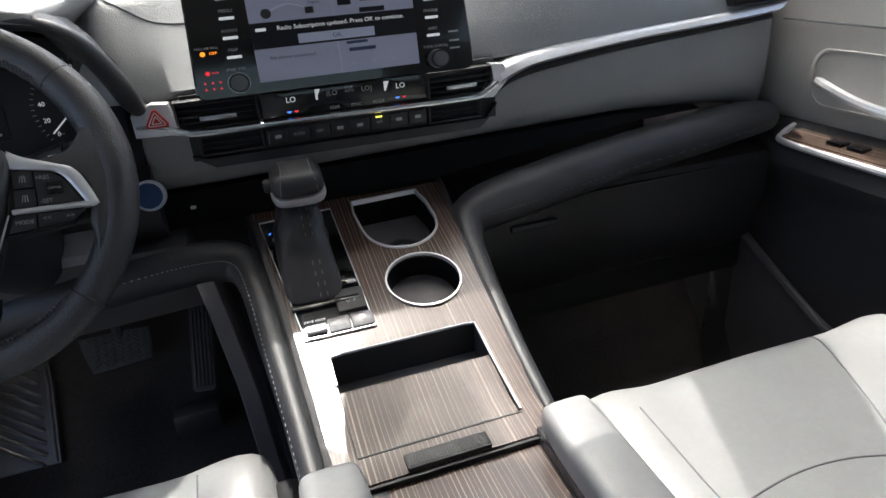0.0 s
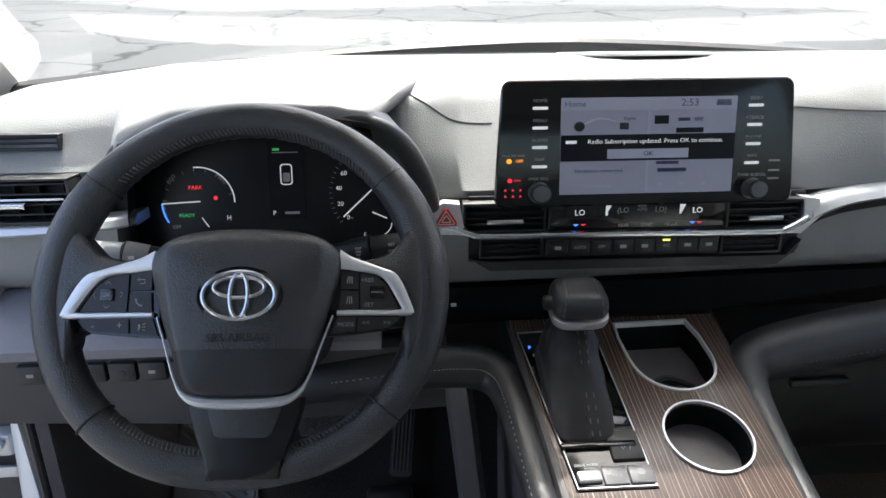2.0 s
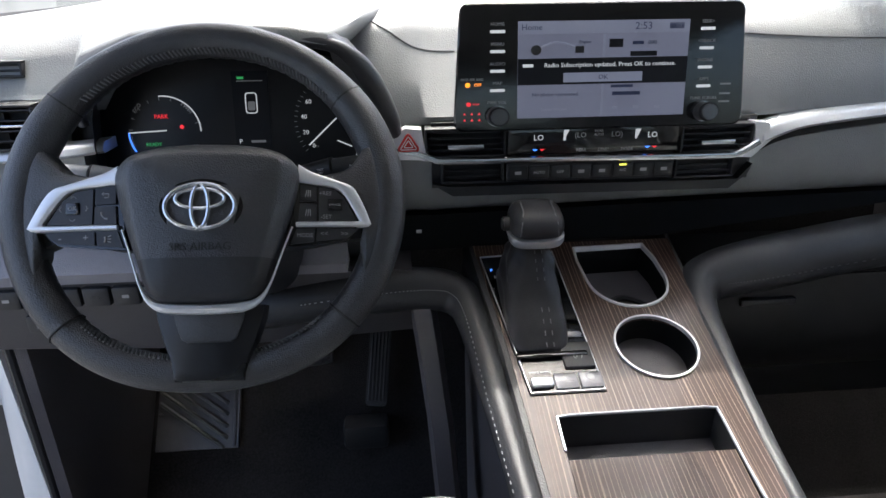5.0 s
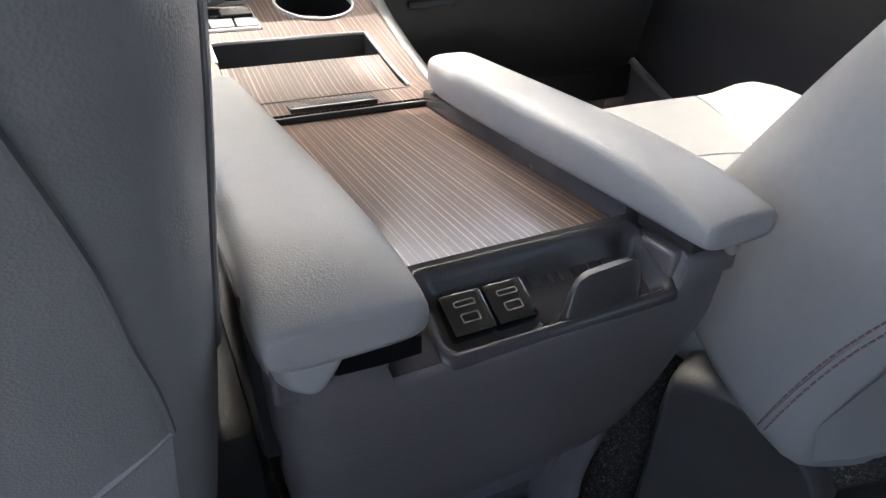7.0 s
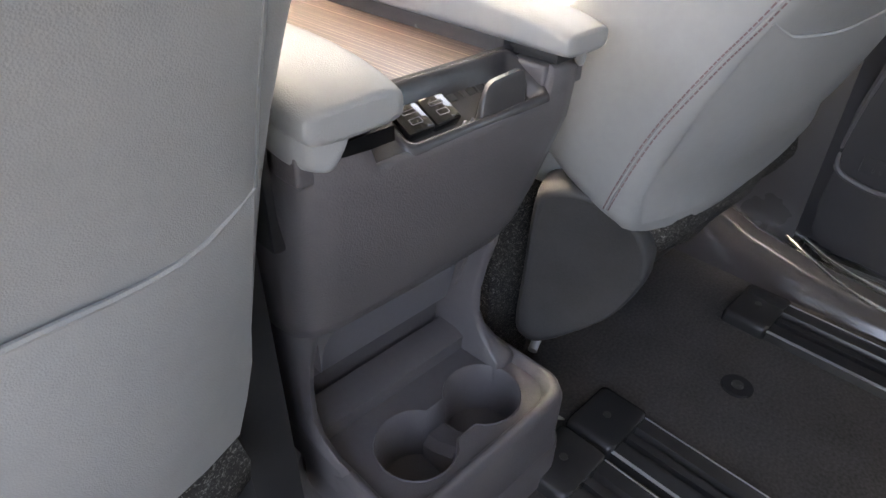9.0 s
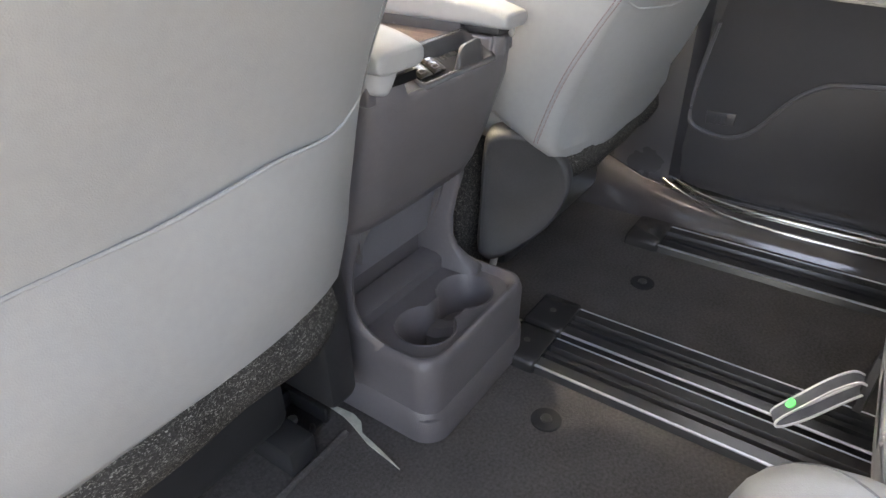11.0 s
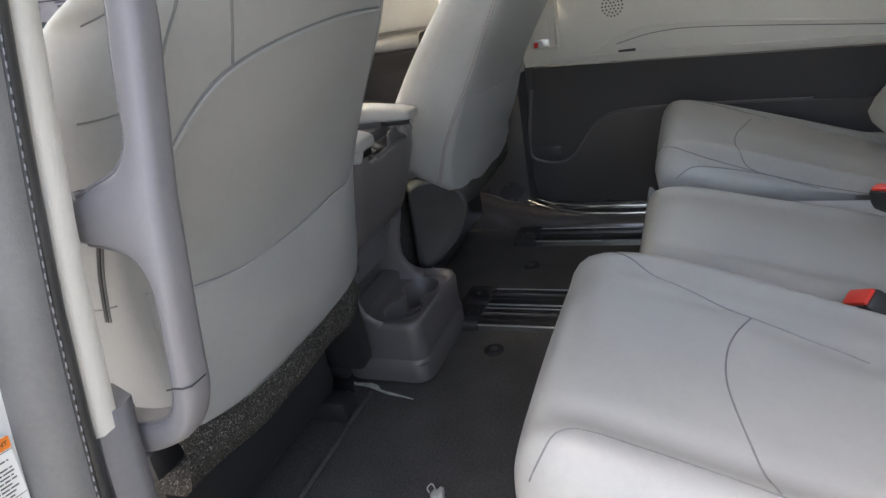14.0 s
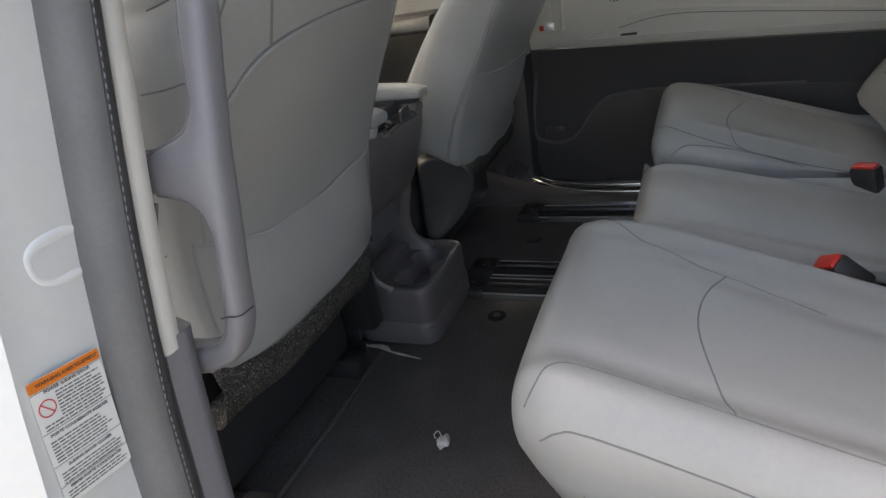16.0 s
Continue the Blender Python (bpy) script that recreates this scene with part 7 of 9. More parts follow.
        for u, d in ((1.01 + full, 0.5), (0.99 + full, 0.95), (0.9, 1.22), (0.75, 1.2), (0.6, 1.0), (0.3, 0.95), (0, 0.93), (-0.3, 0.95), (-0.6, 1.0), (-0.75, 1.2), (-0.9, 1.22), (-0.99, 0.95), (-1.01, 0.5)):
            ring.append((cx + side_of(u) * w, y0 + 0.012 + th * (d * k + (1 - k) * 0.4), z))
        rise = rake * max(0.0, (0.46 - z) / 0.18)
        rings.append([(x, y, zz + rise * (y - y0 - 0.045)) for x, y, zz in ring])
    soften(part("backrest", loft(rings), LEATHER, st, "light grey leather backrest", smooth=70))
    # pocket on the rear face
    top_z = on_table(hem)
    rows = []
    for j in range(7):
        row = []
        for i in range(17):
            u = -0.95 + 1.90 * i / 16
            zt = top_z(u)
            z = 0.312 + (zt - 0.312) * j / 6
            bulge = 0.0012 + (0.004 * min(1, j / 2) + 0.010 * math.sin(math.pi * j / 6)) * (1 - u ** 4) + 0.002 * math.sin(5 * u + j) * (1 - u * u)
            x = cx + side_of(u) * width(z)
            row.append((x, skin(x, z) - bulge, z))
        rows.append(row)
    rows.append([(x, y + 0.010, z + 0.001) for x, y, z in rows[-1]])
    part("map_pocket", loft(rows, closed=False), LEATHER, st, "sewn-on leather seatback pocket", smooth=70)
    part("pocket_hem", tube(smooth_path([(x, y + 0.001, z + 0.001) for x, y, z in rows[-2]], 2), 0.0018, 6), LEATHER, st, "pocket hem")
    def seam(pts, mat=GREY_STITCH, nm="back_seam", r=0.0013):
        part(nm, tube([(cx + p.x, skin(cx + p.x, p.z) + 0.0004, p.z) for p in smooth_path([(x, 0, z) for x, z in pts], 6)], r, 6), mat, st, "sewn seam")
    curve = ([(-0.196, 0.49), (-0.199, 0.56), (-0.191, 0.622), (-0.172, 0.658)] if cx < 0 else []) + [(-0.132, 0.688), (-0.05, 0.704), (0.08, 0.712), (0.20, 0.709)]
    seam(curve)
    seam([(x, z - 0.0045) for x, z in curve], LEATHER, "seam_roll", 0.0030)
    seam([(-0.123, 0.691), (-0.126, 0.73), (-0.13, 0.77)])
    seam([(-0.203, 0.69), (-0.193, 0.725), (-0.177, 0.758)])
    # head restraint
    hz = 0.97
    rings = [[(cx + x, rear(0.94) + 0.05 + 0.02 * (z - hz) + y, z) for x, y in oval(0, 0, rx, ry, 20, 3)] for rx, ry, z in ((0.07, 0.03, hz - 0.025), (0.115, 0.05, hz), (0.12, 0.055, hz + 0.07), (0.11, 0.05, hz + 0.13), (0.06, 0.025, hz + 0.15))]
    soften(part("head_restraint", loft(rings), LEATHER, st, "light grey head restraint", smooth=70))
    # felt skirt and seat base
    rows = []
    for y, z, w in ((0.030, 0.315, 0.205), (0.012, 0.292, 0.212), (0.010, 0.268, 0.216), (0.022, 0.240, 0.216), (0.045, 0.222, 0.212), (0.14, 0.215, 0.21)):
        rows.append([(cx + w * u, rear(0.30) + y + 0.02 * abs(u) ** 4 + 0.004 * math.sin(9 * u + z * 40), z + 0.005 * math.sin(7 * u)) for u in [-1 + i / 10 for i in range(21)]])
    part("felt_skirt", loft(rows, closed=False), SEAT_CARPET, st, "speckled black felt skirt", smooth=70)
    sx = 1 if cx < 0 else -1
    part("side_shield", box(min(cx + sx * 0.225, sx * -0.1375), max(cx + sx * 0.225, sx * -0.1375), rear(0.3) + (0.075 if shield_top > 0.39 else 0.185), y_front - 0.06, 0.08, shield_top, 0.012), BLACK, st, "black side shield")
    part("seat_base", box(cx - 0.20, cx + 0.20, rear(0.3) + 0.12, y_front - 0.10, 0.06, 0.26, 0.02), BLACK, st, "black seat frame")
    for sx in (-1, 1):
        part("seat_track", box(cx + sx * 0.19 - 0.022, cx + sx * 0.19 + 0.022, rear(0.3) + (0.10 if cx < 0 else 0.20), y_front - 0.05, 0.0, 0.045, 0.006), BLACK, st, "black seat track")
        if cx < 0 and sx < 0:
            part("track_cap", box(cx + sx * 0.19 - 0.028, cx + sx * 0.19 + 0.028, rear(0.3) + 0.06, rear(0.3) + 0.115, 0.0, 0.055, 0.012, 3), BLACK, st, "black track end cover")
    return st


drv_rear = on_table([(0.28, 0.190), (0.40, 0.182), (0.48, 0.168), (0.58, 0.128), (0.69, 0.068), (0.80, 0.020), (0.95, -0.04)])
pas_rear = on_table([(0.28, 0.140), (0.34, 0.150), (0.45, 0.110), (0.53, 0.070), (0.67, -0.020), (0.80, -0.095), (0.95, -0.17)])
drv = front_seat("driver_seat", -0.41, 0.735, drv_rear, "light grey leather driver's seat with a seatback pocket", [(-1.0, 0.505), (-0.8, 0.482), (-0.4, 0.464), (0.1, 0.464), (0.5, 0.473), (0.75, 0.468), (0.88, 0.472), (0.96, 0.486), (1.0, 0.50)], 0.207, 0.004, 0.02, 0.0, 0.405, 0.04, 0.88, 0.05)
pas = front_seat("passenger_seat", 0.432, 0.665, pas_rear, "light grey leather passenger seat, reclined a little", [(-1.0, 0.522), (-0.85, 0.501), (-0.4, 0.486), (0.2, 0.482), (0.7, 0.486), (1.0, 0.50)], 0.222, 0.010, 0.0, 0.55, 0.388, 0.045)
# seams and zip on the driver's seat side towards the door
dback = [o for o in drv.children if o.name.startswith("backrest")][0]
for pts in ([(0.126, 0.745), (0.10, 0.751), (0.078, 0.760)], [(0.152, 0.674), (0.12, 0.676), (0.092, 0.681)], [(0.250, 0.486), (0.235, 0.488), (0.215, 0.492)]):
    part("side_seam", tube(drape(dback, [(-0.95, y, z) for y, z in pts], way=(1, 0, 0), back=0.0), 0.0010, 6), GREY_STITCH, drv, "sewn seam")
for dy in (-0.0035, 0.0, 0.0035):
    part("zip", tube(drape(dback, [(-0.95, y + dy, z) for y, z in ((0.195, 0.56), (0.212, 0.53), (0.226, 0.50), (0.238, 0.472))], way=(1, 0, 0), back=0.0), 0.0012, 6), BLACK if dy == 0 else GREY_STITCH, drv, "dark zip in the seat cover")
for dy in (0.0, 0.042):
    line = drape(dback, [(-0.05, y + dy, z) for y, z in ((0.189, 0.486), (0.177, 0.517), (0.164, 0.543), (0.151, 0.571), (0.118, 0.63), (0.085, 0.69), (0.06, 0.74))], way=(-1, 0, 0), back=0.0)
    for k in range(12):
        line = line[:1] + [(a + b * 2 + c) / 4 for a, b, c in zip(line, line[1:], line[2:])] + line[-1:]
    part("side_seam", tube(line, 0.0012, 6), GREY_STITCH, drv, "sewn seam")
    part("side_welt", tube([p + Vector((0.0005, 0.0035, 0)) for p in line], 0.0024, 6), LEATHER, drv, "leather welt along the seam")
# wine-coloured double seam at the passenger seat's inner rear corner
pback = [o for o in pas.children if o.name.startswith("backrest")][0]
for dy in (0.0, 0.0055):
    line = drape(pback, [(0.30, 0.206 - dy, 0.318), (0.30, 0.169 - dy, 0.410), (0.30, 0.132 - dy, 0.478), (0.30, 0.102 - dy, 0.527), (0.30, 0.045 - dy, 0.63), (0.30, -0.01 - dy, 0.73)], way=(1, 0, 0), lift=0.0003, per=14, back=0.3)
    bm = None
    for p, q in zip(line, line[1:]):
        bm = tube([p, p + (q - p) * 0.7], 0.0007, 5, bm=bm)
    part("corner_stitching", bm, RED_STITCH, pas, "wine-coloured stitches")
line = drape(pback, [(0.30, 0.2035, 0.318), (0.30, 0.1665, 0.410), (0.30, 0.1295, 0.478), (0.30, 0.0995, 0.527), (0.30, 0.0425, 0.63)], way=(1, 0, 0), per=6, back=0.3)
part("corner_welt", tube(line, 0.0016, 6), LEATHER, pas, "leather welt between the stitches")
# pivot cover beside the passenger seat
loop = [(0.281, 0.300), (0.270, 0.323), (0.234, 0.330), (0.196, 0.320), (0.171, 0.302), (0.156, 0.280), (0.150, 0.255), (0.153, 0.230), (0.178, 0.178), (0.225, 0.132), (0.258, 0.109), (0.276, 0.110), (0.288, 0.130), (0.285, 0.21)]
loop = [(p.x, p.y) for p in smooth_path([(a, b, 0) for a, b in loop], 4, True)]
my, mz = sum(p[0] for p in loop) / len(loop), sum(p[1] for p in loop) / len(loop)
bm = loft([[(x, my + (y - my) * k, mz + (z - mz) * k) for y, z in loop] for x, k in ((0.232, 1.0), (0.206, 1.0), (0.196, 0.98), (0.1895, 0.94), (0.1880, 0.90), (0.1892, 0.86), (0.1912, 0.83))])
TURN = Matrix.Translation((0.19, 0.23, 0)) @ Matrix.Rotation(radians(22), 4, "Z") @ Matrix.Translation((-0.19, -0.23, 0))
bm.transform(TURN)
part("pivot_cover", bm, RUBBER, pas, "rounded black plastic pivot cover", smooth=50)
part("pivot_pin", cylinder(0.006, 0.03, pose(0.205, 0.272, 0.088, 0, 70, 20), 12), SILVER, pas, "metal pin end")
part("side_felt", box(0.150, 0.24, 0.308, 0.335, 0.02, 0.345, 0.008), SEAT_CARPET, pas, "speckled black felt behind the cover")
part("felt_bulge", tube([(0.175, 0.325, 0.215), (0.185, 0.318, 0.19), (0.18, 0.32, 0.165)], [0.005, 0.010, 0.006], 8), SEAT_CARPET, pas, "speckled felt bulge below the seat")


# ---- second row ----
def rear_seat(cx, w, y_front, zf, label, tl=0.0, tr=0.0, left=((0.0, 0.86), (0.5, 0.86)), right=((0.0, 0.86), (0.5, 0.86)), cross=(), slope=0.24, slim=1.0):
    """tl, tr: how far the flanks draw in towards the back; slim: share of the half width on the left; left, right: bolster seams as (depth, share of the half width); cross: the seam between them."""
    st = thing("second_row_seat", (cx, -0.45, 0.0), label, "car seat", "second row seats")
    top = lambda y, u: zf - slope * (y_front - y) - 0.006 * u * u
    rings = []
    for d, k in ((0.0, 0.30), (0.004, 0.52), (0.014, 0.76), (0.034, 0.92), (0.07, 0.99), (0.12, 1.0), (0.2, 1.0), (0.28, 1.0), (0.36, 1.0), (0.44, 1.0), (0.50, 1.0), (0.53, 0.9)):
        y = y_front - d
        zb = 0.20 if w > 0.2 else 0.20 + 0.055 * max(0.0, 1 - d / 0.04)
        draw = lerp([(0.0, 0.0), (0.15, 0.0), (0.30, 0.45), (0.45, 0.95), (0.53, 1.0)], d)
        ring = []
        def side(u, grow=1.0):
            f = 0.90 + 0.10 * lerp([(0, 0), (0.03, 0.6), (0.08, 1)], d)
            if u < 0 and slim < 1:
                f = 0.80 + 0.20 * lerp([(0, 0), (0.03, 0.5), (0.08, 0.85), (0.14, 1)], d)
            return cx + u * w * f * grow * (slim if u < 0 else 1.0) + (tl * draw * max(0, -u) ** 2 if u < 0 else -tr * draw * u * u)
        for u in [-1 + 2 * i / 40 for i in range(41)]:
            edge = 1 - 0.34 * max(0, (abs(u) - 0.72) / 0.28) ** 2.4
            bol = 0.010 * math.exp(-((abs(u) - 0.84) / 0.14) ** 2) - (0.008 if w > 0.2 else 0.0) * math.exp(-((abs(u) - lerp(left if u < 0 else right, d)) / 0.06) ** 2)
            ring.append((side(u), y, zb + (top(y, u) + bol + 0.010 * math.cos(1.5 * u) - zb) * k * edge))
        ring += [(side(1, 0.96), y, zb + 0.04), (side(1, 0.88), y, 0.08), (side(-1, 0.88), y, 0.08), (side(-1, 0.96), y, zb + 0.04)] if w > 0.2 else [(side(1, 1.01), y, zb + 0.06), (side(1), y, zb), (side(-1), y, zb), (side(-1, 1.01), y, zb + 0.06)]
        tuck = 0.40 * max(0.0, 1 - d / 0.16) if w > 0.2 else 0.25 * max(0.0, 1 - d / 0.16)
        rings.append([(x, yy - tuck * max(0.0, zf - 0.080 - z), z) for x, yy, z in ring])
    cush = soften(part("cushion", loft(rings), LEATHER, st, "light grey leather cushion", smooth=70))
    part("cushion_front", loft([[(cx - w * 0.90, y_front - 0.09, 0.22), (cx - w * 0.88, y_front - 0.10, 0.10), (cx - w * 0.86, y_front - 0.15, 0.05)], [(cx + w * 0.90, y_front - 0.09, 0.22), (cx + w * 0.88, y_front - 0.10, 0.10), (cx + w * 0.86, y_front - 0.15, 0.05)]], closed=False), SEAT_CARPET, st, "dark felt below the cushion")
    def seam(pts):
        part("cushion_seam", tube(drape(cush, [(cx + u * w, y_front - d, 0.6) for u, d in pts], back=0.0), 0.0010, 6), GREY_STITCH, st, "sewn seam")
    if w > 0.2:
        for sx, line in ((-1, left), (1, right)):
            seam([(sx * u, d) for d, u in line if d < 0.49])
        seam(cross)
        # lower flank seam
        zs = zf - 0.089
        part("flank_seam", tube(drape(cush, [(cx - w - 0.3, y_front - d, zs + z) for d, z in ((0.05, 0.004), (0.068, 0.020), (0.09, 0.026), (0.147, 0.016), (0.22, -0.004), (0.30, -0.030), (0.42, -0.062))], way=(1, 0, 0), back=0.0), 0.0011, 6), GREY_STITCH, st, "stitched flank seam")
    part("frame", box(cx - w * 0.9, cx + w * 0.9, y_front - 0.5, y_front - 0.12, 0.0, 0.2, 0.02), BLACK, st, "black seat frame")
    # backrest
    rings = []
    yb = y_front - 0.44
    for z, k in ((0.26, 0.6), (0.30, 0.95), (0.40, 1.0), (0.55, 1.0), (0.70, 0.98), (0.80, 0.92), (0.86, 0.75), (0.885, 0.4)):
        y = yb - (z - 0.26) * 0.75
        ring = [(cx + u * w * (0.9 + 0.1 * k), y - 0.012 * math.cos(u * 1.5) + 0.02 * max(0, abs(u) - 0.6) + (1 - k) * -0.05 + 0.012, z) for u in [-1 + 2 * i / 10 for i in range(11)]]
        ring += [(cx + w * (0.9 + 0.1 * k), y - 0.09, z), (cx, y - 0.11, z), (cx - w * (0.9 + 0.1 * k), y - 0.09, z)]
        rings.append(ring)
    soften(part("backrest", loft(rings), LEATHER, st, "light grey leather backrest", smooth=70))
    for sx in (-1, 1):
        pts = [(cx + sx * w * 0.62, yb - (z - 0.26) * 0.75 - 0.0125 * math.cos(0.93) + 0.013, z) for z in (0.34, 0.45, 0.6, 0.75)]
        part("back_seam", tube(smooth_path(pts, 4), 0.0016, 6), GREY_STITCH, st, "sewn seam")
    return st


rear_seat(-0.435, 0.254, -0.147, 0.374, "light grey leather outer seat by the open door", 0.0, 0.095, ((0.0, 0.80), (0.040, 0.71), (0.067, 0.62), (0.119, 0.63), (0.19, 0.655), (0.255, 0.68), (0.36, 0.71), (0.50, 0.72)), ((0.0, 0.93), (0.04, 0.86), (0.077, 0.77), (0.125, 0.59), (0.18, 0.46), (0.229, 0.363), (0.286, 0.28), (0.336, 0.20), (0.50, 0.12)), ((0.363, 0.229), (0.20, 0.212), (0.017, 0.200), (-0.197, 0.198), (-0.455, 0.212), (-0.665, 0.231)), 0.24, 0.86)
rear_seat(0.015, 0.185, -0.235, 0.310, "narrow light grey leather middle seat")
rear_seat(0.45, 0.235, -0.235, 0.376, "light grey leather outer seat by the closed door", 0.04, 0.0, ((0.0, 0.66), (0.016, 0.70), (0.042, 0.81), (0.11, 0.89), (0.30, 0.90), (0.50, 0.90)), ((0.0, 0.86), (0.10, 0.76), (0.25, 0.68), (0.50, 0.62)), ((-0.90, 0.196), (-0.85, 0.170), (-0.60, 0.160), (-0.30, 0.166), (0.0, 0.185), (0.35, 0.205)), 0.33)


def buckle(m, label):
    b = thing("seat_belt_buckle", m.translation, label, "belt buckle", "seat belt buckles")
    part("stalk", box(-0.012, 0.012, -0.006, 0.006, -0.07, 0.002, 0.003, m=m), BLACK, b, "black buckle stalk")
    part("body", box(-0.019, 0.019, -0.012, 0.012, 0.0, 0.045, 0.005, m=m), BLACK, b, "black plastic body")
    part("release", box(-0.016, 0.016, -0.009, 0.009, 0.040, 0.048, 0.002, m=m), RED, b, "red release button")
    return b


buckle(Matrix.Translation((-0.207, -0.554, 0.238)) @ Matrix.Rotation(radians(-50), 4, "X") @ Matrix.Rotation(radians(40), 4, "Z") @ Matrix.Scale(1.3, 4), "black seat belt buckle with a red button between the cushions")
buckle(Matrix.Translation((0.195, -0.640, 0.212)) @ Matrix.Rotation(radians(-12), 4, "X") @ Matrix.Rotation(radians(50), 4, "Z") @ Matrix.Scale(1.25, 4), "black seat belt buckle with a red button beside the far seat")
# pull strap on the middle seat
sp = thing("pull_strap", (0.10, -0.225, 0.18), "grey pull strap with pale edges, black bracket and green mark", "strap")
BK = Matrix.Translation((0.124, -0.250, 0.168)) @ Matrix.Rotation(radians(-12), 4, "Z") @ Matrix.Rotation(radians(8), 4, "Y")
part("bracket", loft([[BK @ Vector((x, y, z)) for x, z in o] for o, y in (([(-0.013, -0.038), (0.011, -0.030), (0.013, 0.026), (0.008, 0.036), (-0.008, 0.030), (-0.013, 0.010)], -0.004), ([(-0.013, -0.038), (0.011, -0.030), (0.013, 0.026), (0.008, 0.036), (-0.008, 0.030), (-0.013, 0.010)], 0.004), ([(-0.010, -0.034), (0.008, -0.027), (0.010, 0.023), (0.006, 0.032), (-0.006, 0.027), (-0.010, 0.009)], 0.006))]), BLACK, sp, "black bracket", smooth=30)
line = smooth_path([(0.119, -0.245, 0.168), (0.1086, -0.2332, 0.1747), (0.0916, -0.2145, 0.1672), (0.0718, -0.1942, 0.1506), (0.0557, -0.1778, 0.1371), (0.051, -0.1735, 0.129), (0.0538, -0.1793, 0.1251), (0.0671, -0.1989, 0.1355), (0.0954, -0.2256, 0.1503), (0.1171, -0.2445, 0.1579)], 4)
wide = Vector((0.0042, 0.0035, 0.0032))
WEB = material("grey_webbing", (0.16, 0.16, 0.17), 0.85, vary=0.2, vary_scale=40, grain=0.6, grain_scale=900)
part("loop", loft([[p - wide, p + wide, p + wide * 1.0 + Vector((0, 0.0012, 0.0012)), p - wide * 1.0 + Vector((0, 0.0012, 0.0012))] for p in line]), WEB, sp, "grey webbing loop", smooth=60)
for k in (-1, 1):
    part("loop_edge", tube([p + wide * k for p in line], 0.0016, 6), WHITE, sp, "pale webbing edge")
part("mark", cylinder(0.0058, 0.0015, Matrix.Translation((0.0628, -0.1842, 0.1473)) @ Vector((-0.35, 0.65, 0.65)).to_track_quat("Z", "Y").to_matrix().to_4x4(), 16), GLOW_GREEN, sp, "round green mark")

# ---- floor fittings ----
def rail(x0, x1, y1, label):
    r = thing("seat_rail", ((x0 + x1) / 2, -0.3, 0.0), label, "seat rail", "seat rails in the floor")
    w = x1 - x0
    prof = [(0.0, 0.0), (0.004, 0.013), (w * 0.30, 0.014), (w * 0.34, 0.005), (w * 0.42, 0.005), (w * 0.44, 0.012), (w * 0.56, 0.012), (w * 0.58, 0.005), (w * 0.66, 0.005), (w * 0.70, 0.014), (w - 0.004, 0.013), (w, 0.0)]
    part("channel", loft([[(x0 + x, y, z) for x, z in prof] for y in (y1, -0.4, -1.4)]), RAIL_BLACK, r, "black channel rail")
    for xx, g in ((x0 + 0.003, 0.0022), (x1 - 0.003, 0.0007)):
        part("edge", box(xx - g, xx + g, -1.4, y1, 0.0125, 0.0148, 0.0005, 1), SILVER, r, "worn shiny edge")
    cap = part("end_cover", loft([[(x, y, z) for x, y in rect(x0 - g, x1 + g, y1 - 0.012, y1 + 0.055 - 0.6 * (0.004 - g), 0.008)] for g, z in ((0.004, 0.0), (0.004, 0.012), (0.001, 0.019), (-0.004, 0.021))]), RAIL_BLACK, r, "black plastic end cover", smooth=50)
    part("screw", cylinder(0.005, 0.002, pose((x0 + x1) / 2, y1 + 0.022, 0.0215), 12), INK, cap)
    return r


RAIL_BLACK = material("black_rail_plastic", (0.036, 0.036, 0.038), 0.24, vary=0.06, vary_scale=25)
rail(0.095, 0.175, 0.145, "black floor rail with a plastic end cover next to the console")
rail(0.185, 0.265, 0.145, "black floor rail with a plastic end cover beside its twin")
rail(0.533, 0.626, 0.105, "black floor rail with a plastic end cover near the far sill")
for x, y, lab in ((0.020, 0.075, "round black floor anchor with a worn plate in the carpet"), (0.41, 0.079, "round black floor anchor in the carpet")):
    a = thing("floor_anchor", (x, y, 0.0), lab, "floor anchor", "anchors in the floor")
    part("plate", cylinder(0.021, 0.004, pose(x, y, 0.003), 28, 0.001), RAIL_BLACK, a)
    part("bolt", cylinder(0.008, 0.004, pose(x, y, 0.006), 16, 0.001), BLACK, a, "dark bolt head")
    part("hole", cylinder(0.004, 0.001, pose(x, y, 0.0085), 12), INK, a)
rng = random.Random(5)
sc_ = thing("paper_scrap", (-0.38, 0.054, 0.0), "crumpled scrap of pale paper on the carpet", "litter")
bm = bmesh.new()
bmesh.ops.create_icosphere(bm, subdivisions=2, radius=0.014)
for v in bm.verts:
    v.co = Vector((v.co.x * 1.1, v.co.y * 0.8, v.co.z * 0.45)) * (1 + 0.5 * (rng.random() - 0.5))
    v.co += Vector((-0.38, 0.054, 0.008))
part("wad", bm, PAPER, sc_, smooth=0)
part("curl", tube(smooth_path([(-0.372, 0.060, 0.012), (-0.366, 0.068, 0.016), (-0.372, 0.074, 0.012), (-0.379, 0.068, 0.011)], 4), 0.001, 5), PAPER, sc_)
tr = thing("carpet_tear", (-0.14, 0.28, 0.0), "pale underlay showing through a tear in the carpet", "carpet tear")
part("underlay", sheet([(-0.118, 0.362), (-0.128, 0.338), (-0.130, 0.31), (-0.134, 0.292), (-0.148, 0.25), (-0.156, 0.190), (-0.147, 0.225), (-0.138, 0.268), (-0.124, 0.282), (-0.119, 0.30), (-0.122, 0.33)], depth=0.002, shape=lambda x, y: 0.003), CREAM, tr, smooth=0)
